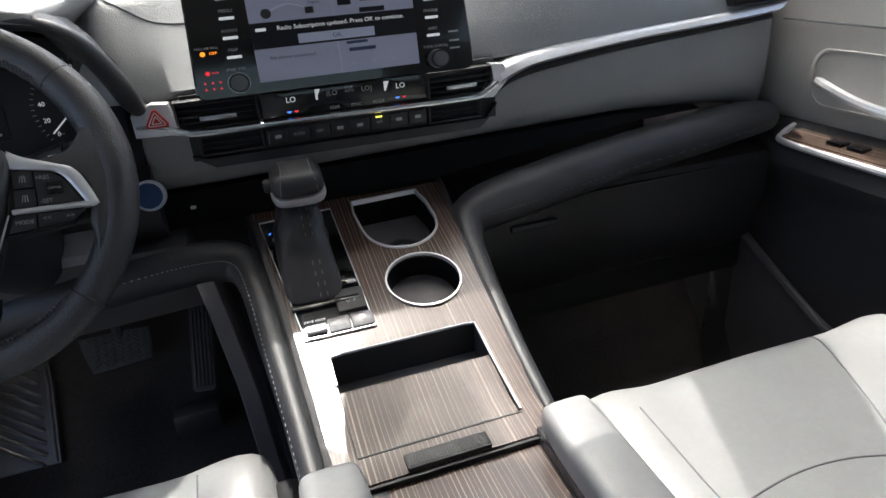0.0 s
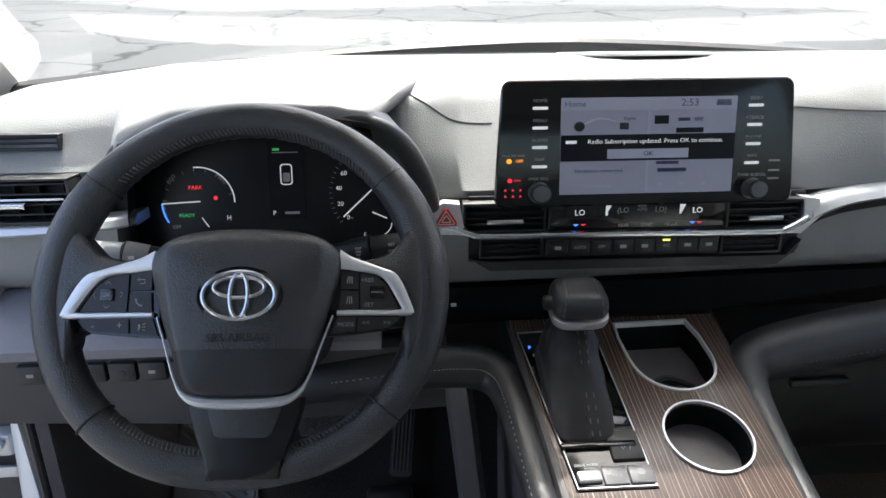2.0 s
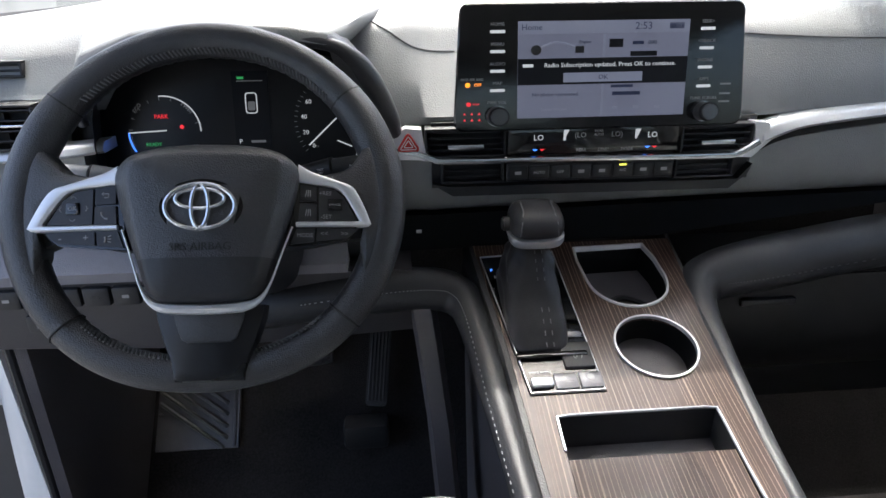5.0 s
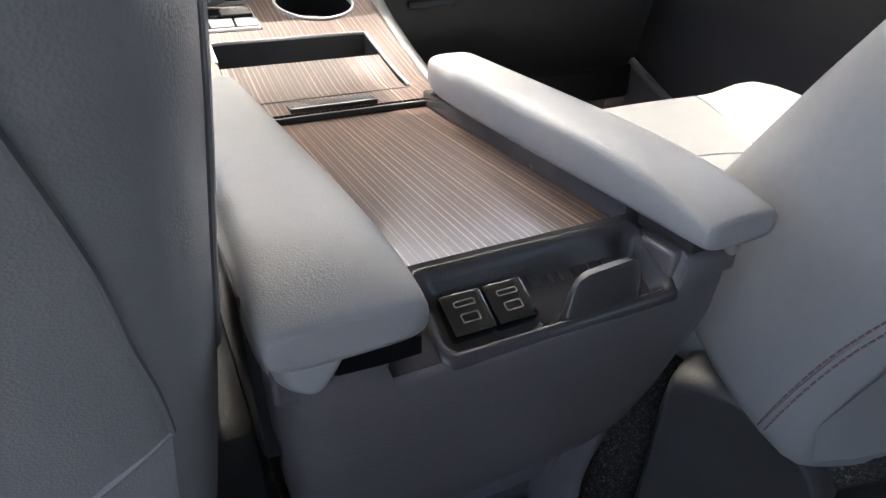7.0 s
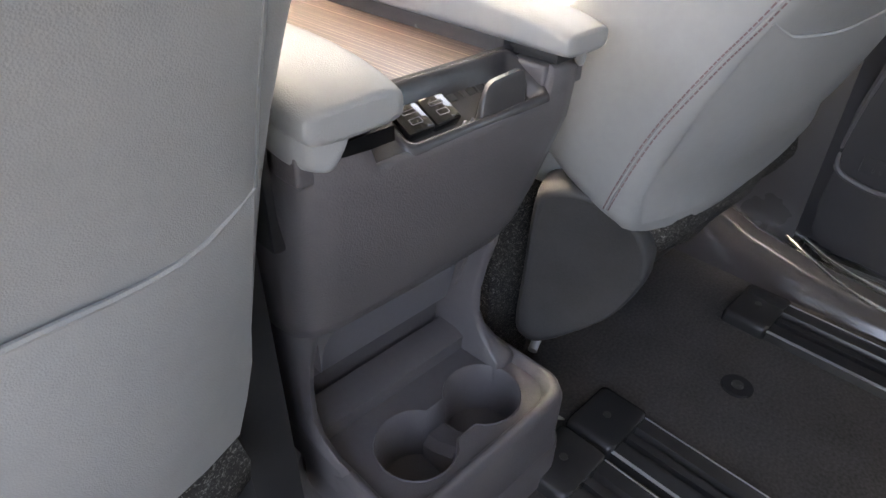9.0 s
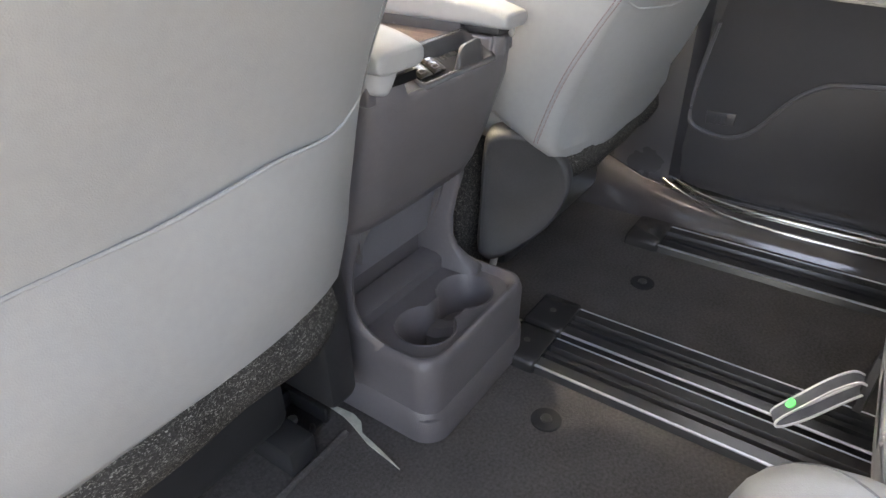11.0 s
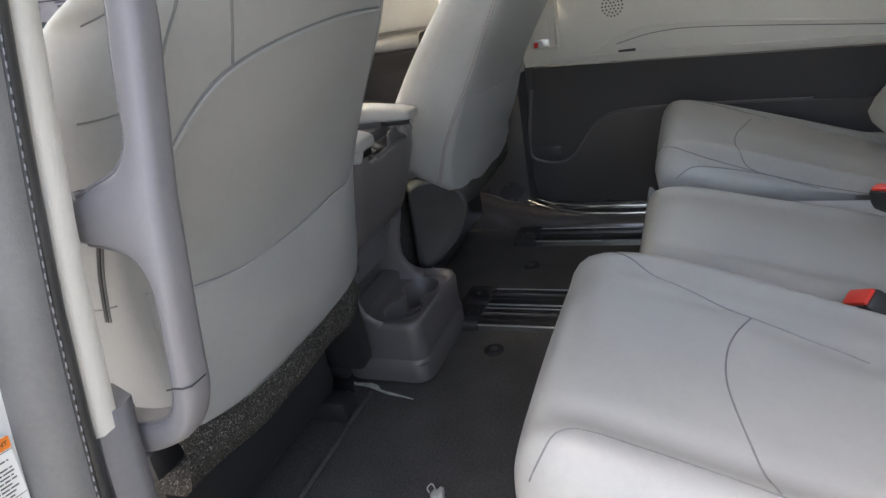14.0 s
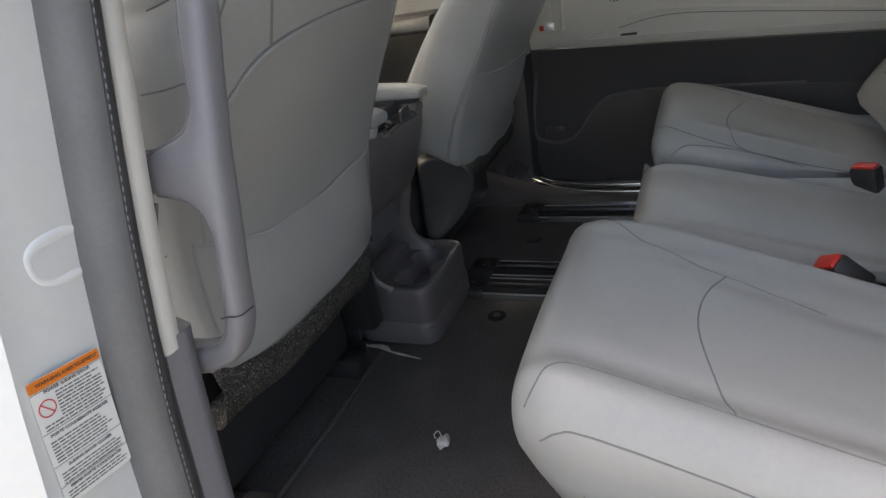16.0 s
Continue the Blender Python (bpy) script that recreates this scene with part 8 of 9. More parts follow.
tr2 = thing("carpet_tear", (0.185, 0.228, 0.0), "small pale bit of underlay beside the console foot", "carpet tear")
part("underlay", sheet([(0.180, 0.236), (0.184, 0.224), (0.190, 0.212), (0.195, 0.207), (0.195, 0.216), (0.190, 0.228), (0.184, 0.238)], depth=0.002, shape=lambda x, y: 0.003), CREAM, tr2, smooth=0)
# lowered strip under the driver's seat edge
tp = thing("floor_step", (-0.42, 0.34, 0.0), "dark carpeted step under the driver's seat", "trim panel")
part("panel", sheet(rect(-0.70, -0.15, 0.285, 0.62, 0.02), depth=0.003, shape=lambda x, y: 0.002), CARPET, tp, smooth=0)
part("hem", tube([(-0.70, 0.283, 0.004), (-0.4, 0.281, 0.005), (-0.15, 0.286, 0.004)], 0.005, 8), CARPET, tp, "carpet hem")
tb = thing("seat_latch", (-0.17, 0.35, 0.0), "black metal seat latch on the floor", "latch")
bm = box(-0.205, -0.150, 0.325, 0.40, 0.0, 0.004, 0.001)
bm = box(-0.205, -0.200, 0.318, 0.40, 0.004, 0.030, 0.0015, bm=bm)
bm = box(-0.155, -0.150, 0.318, 0.40, 0.004, 0.030, 0.0015, bm=bm)
bm = box(-0.200, -0.155, 0.385, 0.40, 0.004, 0.030, 0.0015, bm=bm)
part("bracket", bm, BLACK, tb, "black channel bracket")
part("bolt", cylinder(0.007, 0.008, pose(-0.178, 0.358, 0.008), 12, 0.001), SILVER, tb, "worn bolt head")
part("hook", tube(smooth_path([(-0.20, 0.335, 0.01), (-0.205, 0.31, 0.02), (-0.19, 0.305, 0.03), (-0.178, 0.318, 0.022)], 4), 0.004, 6), BLACK, tb)

# ---- far sill ----
rows = []
for y in (0.36, 0.28, 0.20, 0.10, 0.0, -0.15, -0.4, -0.8, -1.2):
    lift = lerp([(-1.2, 0.0), (0.0, 0.0), (0.15, 0.012), (0.25, 0.04), (0.36, 0.10)], y)
    rows.append([(0.655, y, 0.0), (0.665, y, 0.022 + lift * 0.4), (0.685, y, 0.034 + lift * 0.8), (0.715, y, 0.040 + lift), (0.735, y, 0.034 + lift), (0.745, y, 0.026 + lift), (0.79, y, 0.03 + lift), (0.79, y, -0.03)])
SILL = material("glossy_charcoal_sill", (0.07, 0.066, 0.07), 0.13, vary=0.06, vary_scale=10, coat=1.0)
tagged(finish("sill_right", loft(rows), SILL, smooth=60), "glossy charcoal door sill on the closed side", "sill", kind="structure")
# bright metal on the plastic ridges stands in for their daylight reflection
GLINT = material("sill_glint_metal", (0.62, 0.64, 0.64), 0.12, 0.9, vary=0.08, vary_scale=20)
for pts in ([(0.772, 0.225, 0.085), (0.752, 0.17, 0.060), (0.715, 0.10, 0.046), (0.690, 0.03, 0.037), (0.680, -0.05, 0.034), (0.676, -0.17, 0.033), (0.675, -0.6, 0.033), (0.675, -1.1, 0.033)], [(0.766, 0.15, 0.058), (0.738, 0.08, 0.046), (0.722, 0.0, 0.042), (0.716, -0.1, 0.041), (0.715, -0.6, 0.041)]):
    part("sill_ridge", tube(smooth_path(pts, 6), 0.0042, 10), GLINT, bpy.data.objects["sill_right"], "raised ridge, bright metal in place of reflected daylight")
part("sill_strip", box(0.750, 0.764, -1.05, 0.10, 0.028, 0.036, 0.002), CHROME, sd, "chrome strip along the sill")
# sliding door details
def on_door(pts, r, mat, nm, lab, x=0.783):
    return part(nm, tube(smooth_path([(x, y, z) for y, z in pts], 5), r, 6), mat, sd, lab)
on_door([(0.118, 0.385), (0.134, 0.29), (0.141, 0.225), (0.139, 0.192), (0.128, 0.176), (0.111, 0.169), (0.075, 0.162), (0.042, 0.166), (0.015, 0.182), (-0.01, 0.212), (-0.030, 0.242), (-0.051, 0.266), (-0.080, 0.287), (-0.116, 0.298), (-0.237, 0.304), (-0.6, 0.29)], 0.005, PLASTIC, "pocket_line", "raised edge of the door pocket", 0.779)
bm = sheet([(0.134, 0.085), (0.140, 0.12), (0.136, 0.186), (0.111, 0.167), (0.075, 0.160), (0.042, 0.164), (0.015, 0.180), (-0.01, 0.210), (-0.051, 0.264), (-0.080, 0.285), (-0.116, 0.296), (-0.237, 0.302), (-1.0, 0.27), (-1.0, 0.04), (0.09, 0.04), (0.118, 0.055)], depth=0.010, m=Matrix(((0, 0, -1, 0.776), (1, 0, 0, 0), (0, 1, 0, 0), (0, 0, 0, 1))))
part("pocket_face", bm, DOOR_PLASTIC, sd, "charcoal map pocket", smooth=0)
part("moulded_plate", box(0.7825, 0.7865, 0.050, 0.107, 0.185, 0.212, 0.002), DOOR_PLASTIC, sd, "small moulded plate")
for i in range(3):
    part("plate_rib", box(0.7815, 0.783, 0.066 + 0.010 * i, 0.069 + 0.010 * i, 0.190, 0.207, 0.0005, 1), DOOR_PLASTIC, sd)
part("front_backing", box(0.795, 0.83, 0.085, 0.20, 0.0, 0.64, 0.002), DOOR_PLASTIC, sd, "dark edge of the door behind the pillar")
ux = 0.7535
on_door([(-0.030, 0.470), (-0.069, 0.474), (-0.090, 0.486), (-0.113, 0.499), (-0.16, 0.513), (-0.228, 0.521), (-0.365, 0.513), (-0.521, 0.494), (-0.9, 0.44)], 0.004, GREIGE, "moulded_line", "moulded line of the upper panel", ux)
on_door([(-0.040, 0.466), (-0.2, 0.462), (-0.45, 0.448), (-0.85, 0.426)], 0.003, GREIGE, "moulded_line", "moulded line of the upper panel", ux)
on_door([(-0.13, 0.488), (-0.24, 0.506), (-0.4, 0.497), (-0.9, 0.435)], 0.0012, GREY_STITCH, "moulded_line", "stitched line", ux)
part("slot", box(0.7515, 0.756, -0.178, -0.134, 0.4635, 0.4715, 0.001), INK, sd, "black slot")
spk = part("speaker", cylinder(0.032, 0.004, pose(0.752, -0.125, 0.585, 0, 90, 0), 28, 0.001), GREIGE, sd, "round perforated speaker")
for i in range(4):
    for j in range(6 * i or 1):
        a = 2 * math.pi * j / (6 * i or 1)
        part("perforation", cylinder(0.0024, 0.001, pose(0.7497, -0.125 + 0.0085 * i * math.cos(a), 0.585 + 0.0085 * i * math.sin(a), 0, 90, 0), 8), INK, spk)
# belt guide on the right pillar
bg = thing("belt_guide", (0.735, 0.06, 0.50), "pale belt guide with a red tab on the pillar", "belt guide")
rows = [[(0.746 - h, y, z) for y, z in rect(0.02 - g, 0.098 + g, 0.500 - g, 0.68, 0.012)] for g, h in ((0.004, 0.0), (0.003, 0.008), (-0.003, 0.010), (-0.006, 0.006))]
part("surround", loft(rows), GREIGE, bg, "pale greige surround", smooth=50)
part("strap", box(0.728, 0.735, 0.045, 0.080, 0.525, 0.68, 0.002), GREIGE, bg, "pale belt webbing")
part("tongue", box(0.725, 0.736, 0.042, 0.084, 0.505, 0.528, 0.003), SILVER, bg, "belt tongue")
part("tab", box(0.724, 0.7255, 0.072, 0.084, 0.508, 0.522, 0.0), RED, bg, "red tab")

# ---- front passenger door ----
fd = thing("front_door", (0.78, 0.7, 0.0), "closed front passenger door with pale upper and dark lower panel", "car door", kind="structure")
rows = []
for y in (1.06, 1.0, 0.8, 0.6, 0.40, 0.35):
    rows.append([(0.83, y, 0.62), (0.748, y, 0.62), (0.738, y, 0.66), (0.735, y, 0.72), (0.742, y, 0.80), (0.735, y, 0.845), (0.75, y, 0.875), (0.83, y, 0.88)])
part("upper_panel", loft(rows), DOOR_PAD, fd, "light grey upper door pad", smooth=60)
rows = []
for y, k in ((1.03, 0.1), (0.95, 0.4), (0.89, 1.0), (0.6, 1.0), (0.40, 0.8), (0.35, 0.8)):
    rows.append([(0.83, y, 0.619), (0.745, y, 0.619), (0.738 - 0.045 * k, y, 0.595), (0.735 - 0.055 * k, y, 0.565), (0.738 - 0.02 * k, y, 0.53), (0.745, y, 0.48), (0.748, y, 0.40), (0.735, y, 0.34), (0.72, y, 0.30), (0.715, y, 0.12), (0.74, y, 0.02), (0.83, y, 0.0)])
part("lower_panel", loft(rows), DOOR_PLASTIC, fd, "charcoal lower door panel with armrest", smooth=60)
bm = loft([[(0.83, y, 0.88), (0.83, y, 0.885), (0.66, y, 1.20), (0.67, y, 1.20)] for y in (0.95, 0.37)])
pn = part("pane", bm, GLASS, fd, "side window glass", smooth=0)
pn.visible_shadow = False
# handle bowl and lever
bm = loft([[(x, y, z) for y, z in [(0.78 + (a - 0.78) * k, 0.70 + (b - 0.70) * k) for a, b in rect(0.71, 0.892, 0.650, 0.738, 0.03)]] for x, k in ((0.7345, 1.0), (0.7325, 0.98), (0.7325, 0.93), (0.745, 0.88), (0.7455, 0.1))])
part("handle_bowl", bm, DOOR_PAD, fd, "moulded handle bowl", smooth=50)
part("handle", tube(smooth_path([(0.738, 0.878, 0.688), (0.728, 0.85, 0.683), (0.722, 0.80, 0.672), (0.722, 0.75, 0.664), (0.735, 0.72, 0.66)], 5), 0.0075, 8), SATIN, fd, "silver door handle")
part("switch_panel", loft([[(x, y, z) for x, z in ((0.685, 0.601), (0.688, 0.606), (0.735, 0.613), (0.735, 0.60))] for y in (0.885, 0.80, 0.62)]), WOOD, fd, "striped wood switch panel", smooth=0)
part("panel_trim", tube(smooth_path([(0.735, 0.905, 0.612), (0.70, 0.893, 0.605), (0.683, 0.87, 0.600), (0.681, 0.75, 0.598), (0.681, 0.55, 0.598)], 5), 0.0055, 8), SATIN, fd, "silver trim round the switch panel")
for y in (0.80, 0.765):
    part("window_switch", box(0.700, 0.720, y - 0.013, y + 0.013, 0.604, 0.614, 0.002), GLOSS, fd, "gloss black window switch")
part("arm_pad", loft([[(x, y, z) for x, z in ((0.672, 0.575), (0.675, 0.602), (0.69, 0.61), (0.735, 0.612), (0.735, 0.575))] for y in (0.61, 0.60, 0.48, 0.40)]), BLACK_LEATHER, fd, "black padded armrest", smooth=60)
part("pocket", tube(smooth_path([(0.722, 0.97, 0.40), (0.712, 0.90, 0.375), (0.705, 0.80, 0.335), (0.702, 0.74, 0.315), (0.70, 0.68, 0.315), (0.70, 0.60, 0.33), (0.705, 0.5, 0.34)], 5), 0.008, 8), PLASTIC, fd, "rolled edge of the door pocket")
lip = smooth_path([(0.722, 0.97, 0.40), (0.712, 0.90, 0.375), (0.705, 0.80, 0.335), (0.702, 0.74, 0.315), (0.70, 0.68, 0.315), (0.70, 0.60, 0.33), (0.705, 0.5, 0.34)], 5)
part("pocket_wall", loft([[(p.x, p.y, p.z), (p.x - 0.006, p.y, p.z - 0.03), (p.x - 0.006, p.y, 0.20), (p.x, p.y, 0.10), (0.735, p.y, 0.06), (0.735, p.y, 0.08), (p.x + 0.008, p.y, 0.11), (p.x + 0.004, p.y, p.z - 0.01)] for p in lip]), PLASTIC, fd, "charcoal front of the door pocket", smooth=60)
part("belt_seam", tube([(0.7345, 0.96, 0.775), (0.733, 0.7, 0.772), (0.733, 0.4, 0.772)], 0.0016, 6), GREY_STITCH, fd, "sewn line")
# the door as a whole stands a little larger and further out
GROW = Matrix.Translation((-0.12, 0.13, 0.90)) @ Matrix.Scale(1.064, 4) @ Matrix.Translation((0.12, -0.13, -0.90))
for ob in fd.children:
    ob.data.transform(ob.matrix_world.inverted() @ GROW @ ob.matrix_world)

# ---- left centre pillar, open side ----
xin = on_table([(-0.1, -0.87), (0.2, -0.852), (0.45, -0.818), (0.60, -0.785), (0.78, -0.735), (1.0, -0.665), (1.25, -0.60)])
ZS = [-0.1 + 0.075 * i for i in range(19)]
bp_ = thing("centre_pillar", (-0.80, 0.12, -0.1), "silver painted centre pillar with black seal and pale inner trim", "car pillar", kind="structure")
rows = [[(xin(z) + 0.01, 0.115, z), (xin(z) - 0.012, 0.104, z), (xin(z) - 0.055, 0.108, z), (xin(z) - 0.085, 0.100, z), (xin(z) - 0.11, 0.125, z), (xin(z) - 0.135, 0.16, z), (xin(z) - 0.12, 0.24, z), (xin(z), 0.26, z)] for z in ZS]
part("painted_jamb", loft(rows), PAINT, bp_, "silver painted door jamb", smooth=60)
rows = [[(xin(z) - 0.012, 0.107, z), (xin(z) - 0.010, 0.088, z), (xin(z) - 0.002, 0.078, z), (xin(z) + 0.006, 0.074, z), (xin(z) + 0.0125, 0.0735, z), (xin(z) + 0.013, 0.11, z)] for z in ZS]
part("seal_flank", loft(rows), SEAL_GREY, bp_, "grey outer flank of the seal", smooth=60)
rows = [[(xin(z) + 0.014, 0.110, z), (xin(z) + 0.0145, 0.078, z), (xin(z) + 0.017, 0.0745, z), (xin(z) + 0.022, 0.0745, z), (xin(z) + 0.027, 0.079, z), (xin(z) + 0.029, 0.11, z)] for z in ZS]
part("door_seal", loft(rows), RUBBER, bp_, "black rubber door seal", smooth=60)
part("seal_lip", tube([(xin(z) + 0.0138, 0.0735, z) for z in ZS], 0.0016, 6), BLACK, bp_, "thin lip of the seal")
bm = None
for k in range(90):
    z = 0.30 + 0.0075 * k
    bm = tube([(xin(z) + 0.0135, 0.0716, z), (xin(z + 0.004) + 0.0135, 0.0716, z + 0.004)], 0.0007, 4, bm=bm)
part("seal_ribs", bm, PLASTIC_SOFT, bp_, "fine ribs along the lip", smooth=0)
rows = [[(xin(z) + 0.030, 0.084, z), (xin(z) + 0.034, 0.079, z), (xin(z) + 0.048, 0.079, z), (xin(z) + 0.053, 0.086, z), (xin(z) + 0.053, 0.125, z), (xin(z) + 0.030, 0.125, z)] for z in [0.475 + 0.05 * i for i in range(16)]]
part("inner_trim", loft(rows), GREIGE, bp_, "pale greige inner trim", smooth=60)
rows = [[(xin(z) + 0.034, 0.084, z), (xin(z) + 0.05, 0.076, z), (xin(z) + 0.064, 0.080, z), (xin(z) + 0.074, 0.11, z), (xin(z) + 0.08, 0.24, z), (xin(z) + 0.034, 0.24, z)] for z in (-0.02, 0.1, 0.2, 0.3, 0.4, 0.455, 0.487)]
part("lower_trim", loft(rows), PLASTIC_SOFT, bp_, "slate lower trim", smooth=60)
# moulded rubber stop
rows = [[(-0.810 + x, y - 0.004 * min(0.0, x) / 0.03, 0.589 + z) for x, z in oval(0, 0, rx, rz, 28, 2.6)] for rx, rz, y in ((0.0320, 0.0225, 0.109), (0.0300, 0.0210, 0.1048), (0.0275, 0.0185, 0.1030), (0.0240, 0.0150, 0.1038), (0.0205, 0.0120, 0.1054), (0.018, 0.010, 0.1060), (0.003, 0.002, 0.1060))]
part("door_stop", loft(rows), PAINT, bp_, "raised rounded stop in the painted jamb", smooth=60)
# warning label
PRINT_GREY = material("grey_print", (0.10, 0.10, 0.10), 0.6, vary=0.1)
LB = Matrix.Translation((-0.858, 0.1005, 0.466)) @ Matrix.Rotation(radians(8), 4, "Y") @ Matrix.Rotation(radians(90), 4, "X")
lab = thing("warning_label", (-0.858, 0.1005, 0.466), "white warning label with an orange heading on the painted jamb", "label")
part("sheet", sheet(rect(-0.030, 0.030, -0.055, 0.050, 0.002), depth=0.0006, m=LB), WHITE, lab, smooth=0)
part("heading", sheet(rect(-0.030, 0.030, 0.0415, 0.050, 0.001), depth=0.0004, m=LB @ Matrix.Translation((0, 0, 0.0005))), ORANGE, lab, "orange heading bar", smooth=0)
words("WARNING AVERTISSEMENT", 0.0042, LB @ Matrix.Translation((0.002, 0.0457, 0.0006)), INK, lab)
for y, s in ((0.0385, "POWER SLIDING DOOR"), (0.004, "PORTE COULISSANTE ASSISTÉE"), (-0.024, "SLIDING DOOR CLOSER"), (-0.0415, "FERME-PORTE COULISSANTE")):
    words(s, 0.0036, LB @ Matrix.Translation((0.0, y, 0.0003)), INK, lab)
for y in (0.0405, 0.0075, -0.0205, -0.0385):
    part("rule", sheet(rect(-0.030, 0.030, y - 0.00018, y + 0.00018), depth=0.0002, m=LB @ Matrix.Translation((0, 0, 0.0003))), INK, lab, "thin rule", smooth=0)
for i in range(32):
    y = 0.0345 - 0.00275 * i
    if min(abs(y - k) for k in (0.004, -0.024, -0.0415)) < 0.0026 or min(abs(y - k) for k in (0.0075, -0.0205, -0.0385)) < 0.0008:
        continue
    x, stop = (-0.0115 if y > 0.0135 else -0.0265), 0.027 - 0.012 * rng.random() ** 2
    own = bmesh.new()
    while x < stop:
        w = min(stop - x, 0.002 + 0.0055 * rng.random())
        sheet(rect(x, x + w, y - 0.00052, y + 0.00052), depth=0.0002, m=LB @ Matrix.Translation((0, 0, 0.0003)), bm=own)
        x += w + 0.0009
    part("text_bar", own, PRINT_GREY, lab, smooth=0)
part("prohibition_ring", tube([LB @ Vector((-0.0205 + 0.0065 * math.cos(t), 0.026 + 0.0065 * math.sin(t), 0.0006)) for t in [2 * math.pi * i / 24 for i in range(24)]], 0.0005, 4, closed=True, up=(0, 1, 0)), RED, lab, "red ring")
part("prohibition_bar", tube([LB @ Vector((-0.0245, 0.0305, 0.0006)), LB @ Vector((-0.0165, 0.0215, 0.0006))], 0.0005, 4), RED, lab)

# ---- grab handle on the pillar ----
INLAY = material("textured_handle_edge", (0.16, 0.158, 0.172), 0.6, vary=0.1, vary_scale=9, grain=1.0, grain_scale=420, cells=True, relief=0.0008)
GRIP_GREY = material("slate_handle_plastic", (0.19, 0.187, 0.205), 0.42, vary=0.07, vary_scale=9, grain=0.3, grain_scale=900, cells=True, relief=0.0003)
gh = thing("grab_handle", (-0.72, 0.06, 0.45), "slate grey grab handle on the centre pillar", "grab handle")
lean = on_table([(0.38, -0.735), (0.475, -0.729), (0.51, -0.726), (0.55, -0.721), (0.59, -0.714), (0.63, -0.704), (0.68, -0.686), (0.72, -0.672), (0.765, -0.658), (0.86, -0.634), (0.96, -0.611), (1.06, -0.588)])
REAR = [(0.070, 1.06), (0.058, 0.96), (0.040, 0.86), (0.027, 0.80), (0.0175, 0.748), (0.0175, 0.697), (0.016, 0.648), (0.016, 0.583), (0.023, 0.506), (0.029, 0.474), (0.046, 0.446), (0.078, 0.429), (0.10, 0.424), (0.13, 0.424)]
LOOP = [(0.13, 0.452), (0.098, 0.453), (0.072, 0.459), (0.058, 0.466), (0.0475, 0.481), (0.0415, 0.505), (0.0355, 0.556), (0.037, 0.574), (0.044, 0.588), (0.060, 0.596), (0.093, 0.601), (0.116, 0.603)]
HIGH = [(0.116, 0.634), (0.095, 0.635), (0.074, 0.643), (0.053, 0.651), (0.0435, 0.663), (0.0405, 0.674), (0.0430, 0.691), (0.0455, 0.722), (0.0450, 0.757), (0.053, 0.80), (0.067, 0.86), (0.085, 0.96), (0.097, 1.06)]
edge = [Vector((p.x, p.y, 0)) for run in (REAR, LOOP, HIGH) for p in smooth_path([(y, z, 0) for y, z in run], 5)]
def drawn_in(pts, d):
    """The closed outline moved inwards by d."""
    res = []
    for i, p in enumerate(pts):
        t = pts[(i + 1) % len(pts)] - pts[i - 1]
        t.normalize()
        res.append(p + Vector((-t.y, t.x, 0)) * d)
    return res
area = sum(a.x * b.y - b.x * a.y for a, b in zip(edge, edge[1:] + edge[:1]))
turn = 1 if area > 0 else -1
rings = [[(lean(p.y) + dx, p.x, p.y) for p in drawn_in(edge, d * turn)] for dx, d in ((0.013, 0.006), (0.010, 0.002), (0.005, 0.0), (-0.0065, 0.0), (-0.0105, 0.0012), (-0.0138, 0.0035), (-0.0155, 0.0065))]
bm = loft(rings, True, False)
for dx, d in ((0.013, 0.006), (-0.0155, 0.0065)):
    sheet([(p.x, p.y) for p in drawn_in(edge, d * turn)], depth=0, shape=lambda y, z: lean(z) + dx, m=Matrix(((0, 0, 1, 0), (1, 0, 0, 0), (0, 1, 0, 0), (0, 0, 0, 1))), bm=bm)
bmesh.ops.remove_doubles(bm, verts=bm.verts[:], dist=1e-5)
bmesh.ops.recalc_face_normals(bm, faces=bm.faces[:])
bar = part("bar", bm, GRIP_GREY, gh, "slate grey bar with its arm and curved foot", smooth=50)
for run, name, word in ((LOOP[:-1], "lower_inlay", "finely textured inner edge below the arm"), (HIGH[1:], "upper_inlay", "finely textured inner edge above the arm")):
    line = smooth_path([(y, z, 0) for y, z in run], 5)
    inlay = []
    for k, p in enumerate(line[1:-1], 1):
        t = (line[k + 1] - line[k - 1]).normalized()
        q = p + Vector((-t.y, t.x, 0)) * 0.0014 * turn
        inlay.append((lean(q.y) - 0.0105, q.x, q.y))
    bm = tube(inlay, 0.0020, 6)
    part(name, bm, INLAY, bar, word)
joint = [(lean(z) + dx, y, z) for y, z, dx in ((0.0445, 0.492, -0.0157), (0.036, 0.4945, -0.0160), (0.0285, 0.4945, -0.0157), (0.0245, 0.494, -0.0110), (0.0238, 0.494, 0.004))]
part("joint", tube(joint, 0.0007, 5), BLACK, gh, "joint between bar and foot")
part("joint", tube([(lean(z) - 0.0158, y, z) for y, z in ((0.098, 0.448), (0.094, 0.440), (0.092, 0.428))], 0.0007, 5), BLACK, gh, "joint at the end of the foot")
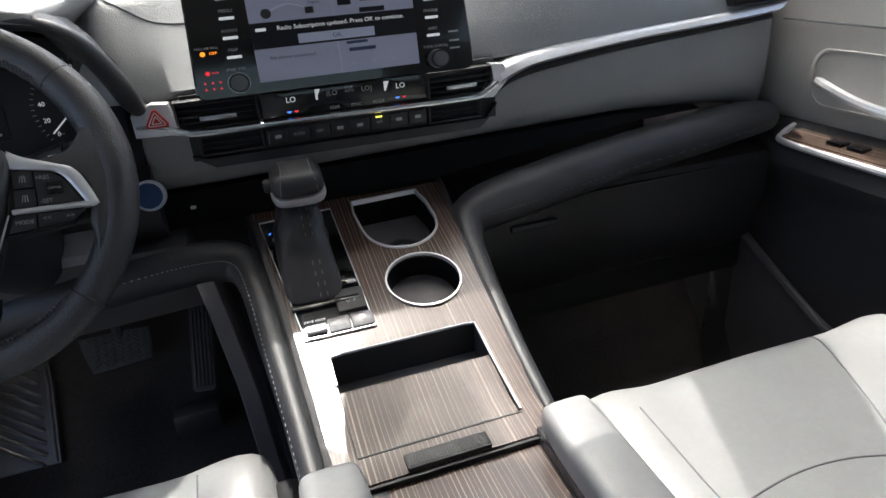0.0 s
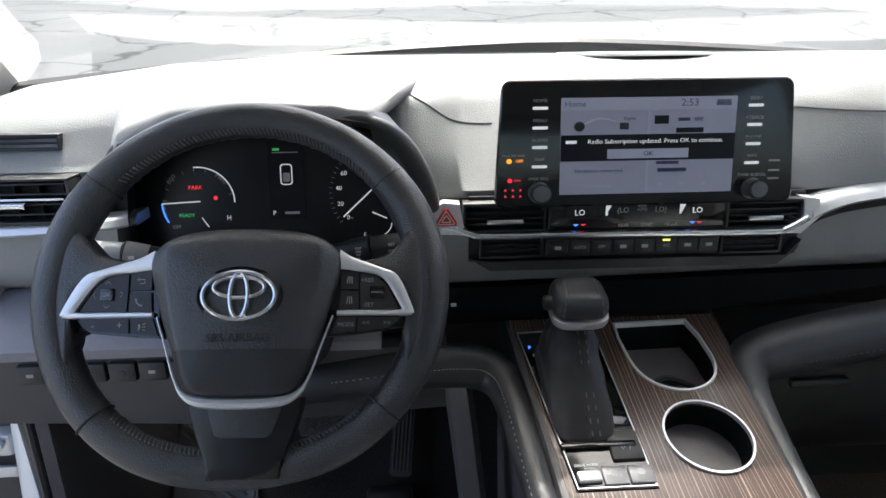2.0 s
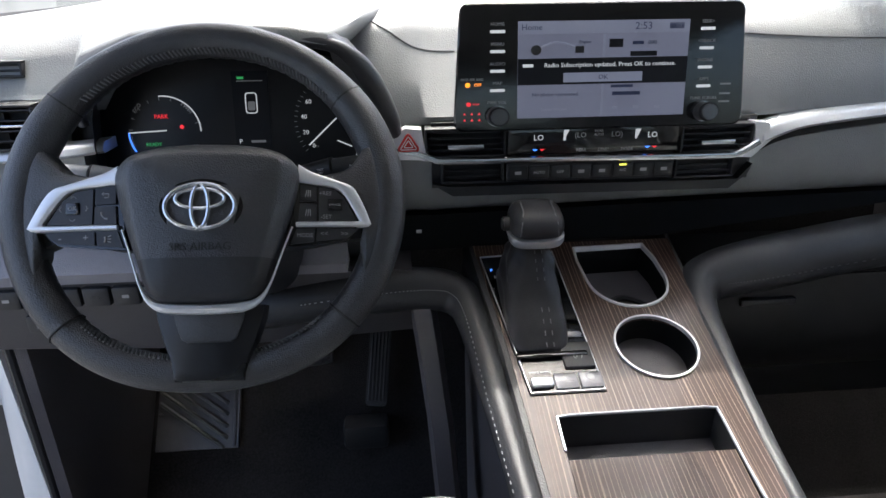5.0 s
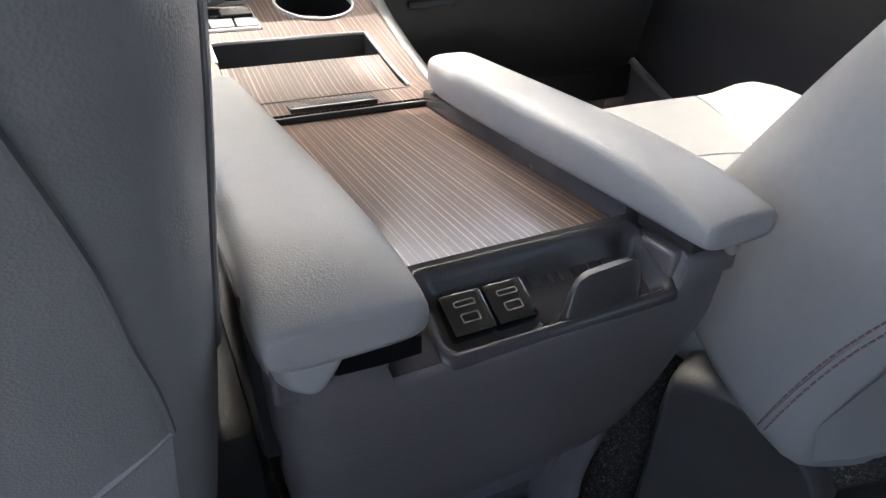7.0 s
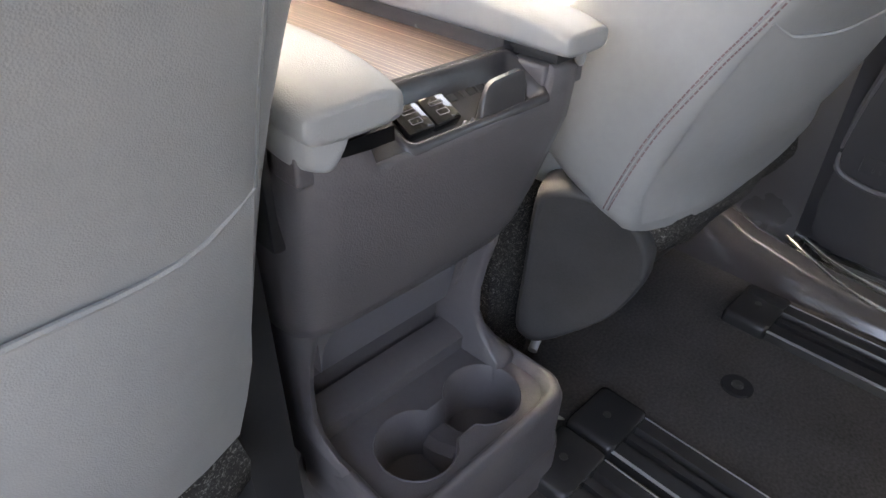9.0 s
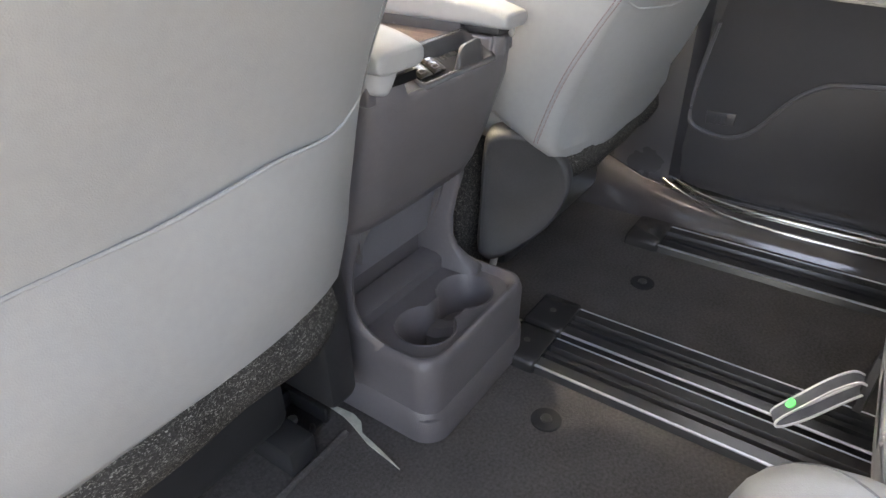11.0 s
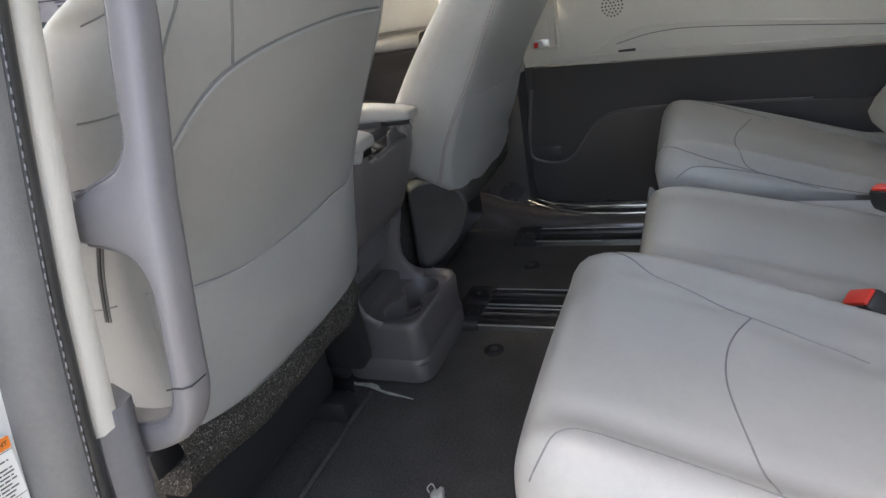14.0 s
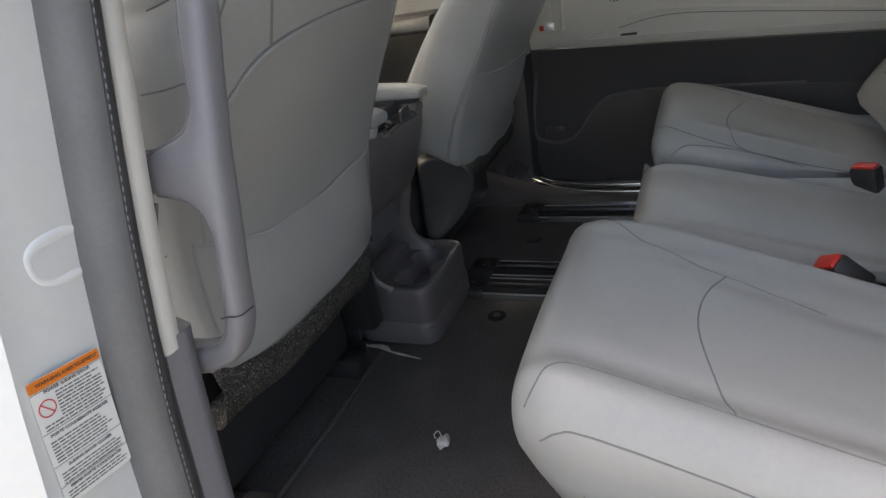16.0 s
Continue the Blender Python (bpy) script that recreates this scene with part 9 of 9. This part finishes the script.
part("arm_base", loft([[(x, y, z) for x, z in ((-0.760, 0.575 - g), (-0.727 + w, 0.588 - g), (-0.704 + w, 0.655 + g), (-0.745, 0.68 + g))] for y, g, w in ((0.092, 0.0, -0.008), (0.097, 0.004, -0.002), (0.125, 0.006, 0.0))]), GREIGE, bp_, "pale greige boss behind the arm", smooth=40)

# ---- open driver's door and the edge of its opening ----
od = thing("driver_door", (-0.86, 1.02, 0.0), "open driver's door with dark inner edge", "car door")
DM = Matrix.Translation((-1.12, 1.20, 0.0)) @ Matrix.Rotation(radians(-80), 4, "Z")
part("shell", box(-0.045, 0.045, -1.0, 0.0, 0.0, 0.86, 0.02, m=DM), PAINT, od, "silver door shell")
part("inner_panel", box(0.045, 0.075, -0.95, -0.04, 0.05, 0.84, 0.02, m=DM), PLASTIC, od, "charcoal inner door panel")
part("seal", tube([DM @ Vector(p) for p in ((0.05, -0.02, 0.05), (0.05, -0.012, 0.4), (0.05, -0.012, 0.82))], 0.012, 8), RUBBER, od, "black ribbed door seal")
hg = part("hinge", box(-0.90, -0.825, 1.005, 1.035, 0.40, 0.435, 0.006), SILVER, od, "silver door hinge")
part("bolt", cylinder(0.010, 0.01, pose(-0.84, 0.997, 0.425, 90, 0, 0), 12, 0.002), SILVER, hg)
part("check_strap", box(-1.0, -0.83, 1.012, 1.02, 0.36, 0.378, 0.003), SILVER, od, "steel door check strap")

# ---- unseen windscreen sheet, added to cast shade on the passenger seat ----
stk = thing("windscreen_sticker", (0.45, 1.0, 1.10), "unseen pale printed sheet inside the windscreen, added to shade the passenger seat", "sticker")
on_glass = lambda x, y: 0.853 + 0.4065 * (1.62 - y)
part("sheet", sheet([(0.465, 0.80), (0.565, 0.955), (0.60, 1.13), (0.378, 1.13), (0.366, 0.986), (0.29, 0.80)], depth=0.0006, shape=on_glass), WHITE, stk, smooth=0)
for i in range(4):
    part("text_bar", sheet(rect(0.41, 0.53 - 0.03 * (i % 3), 1.08 - 0.04 * i, 1.092 - 0.04 * i), depth=0.0004, shape=lambda x, y: on_glass(x, y) - 0.0012), ORANGE if i == 1 else INK, stk, smooth=0)
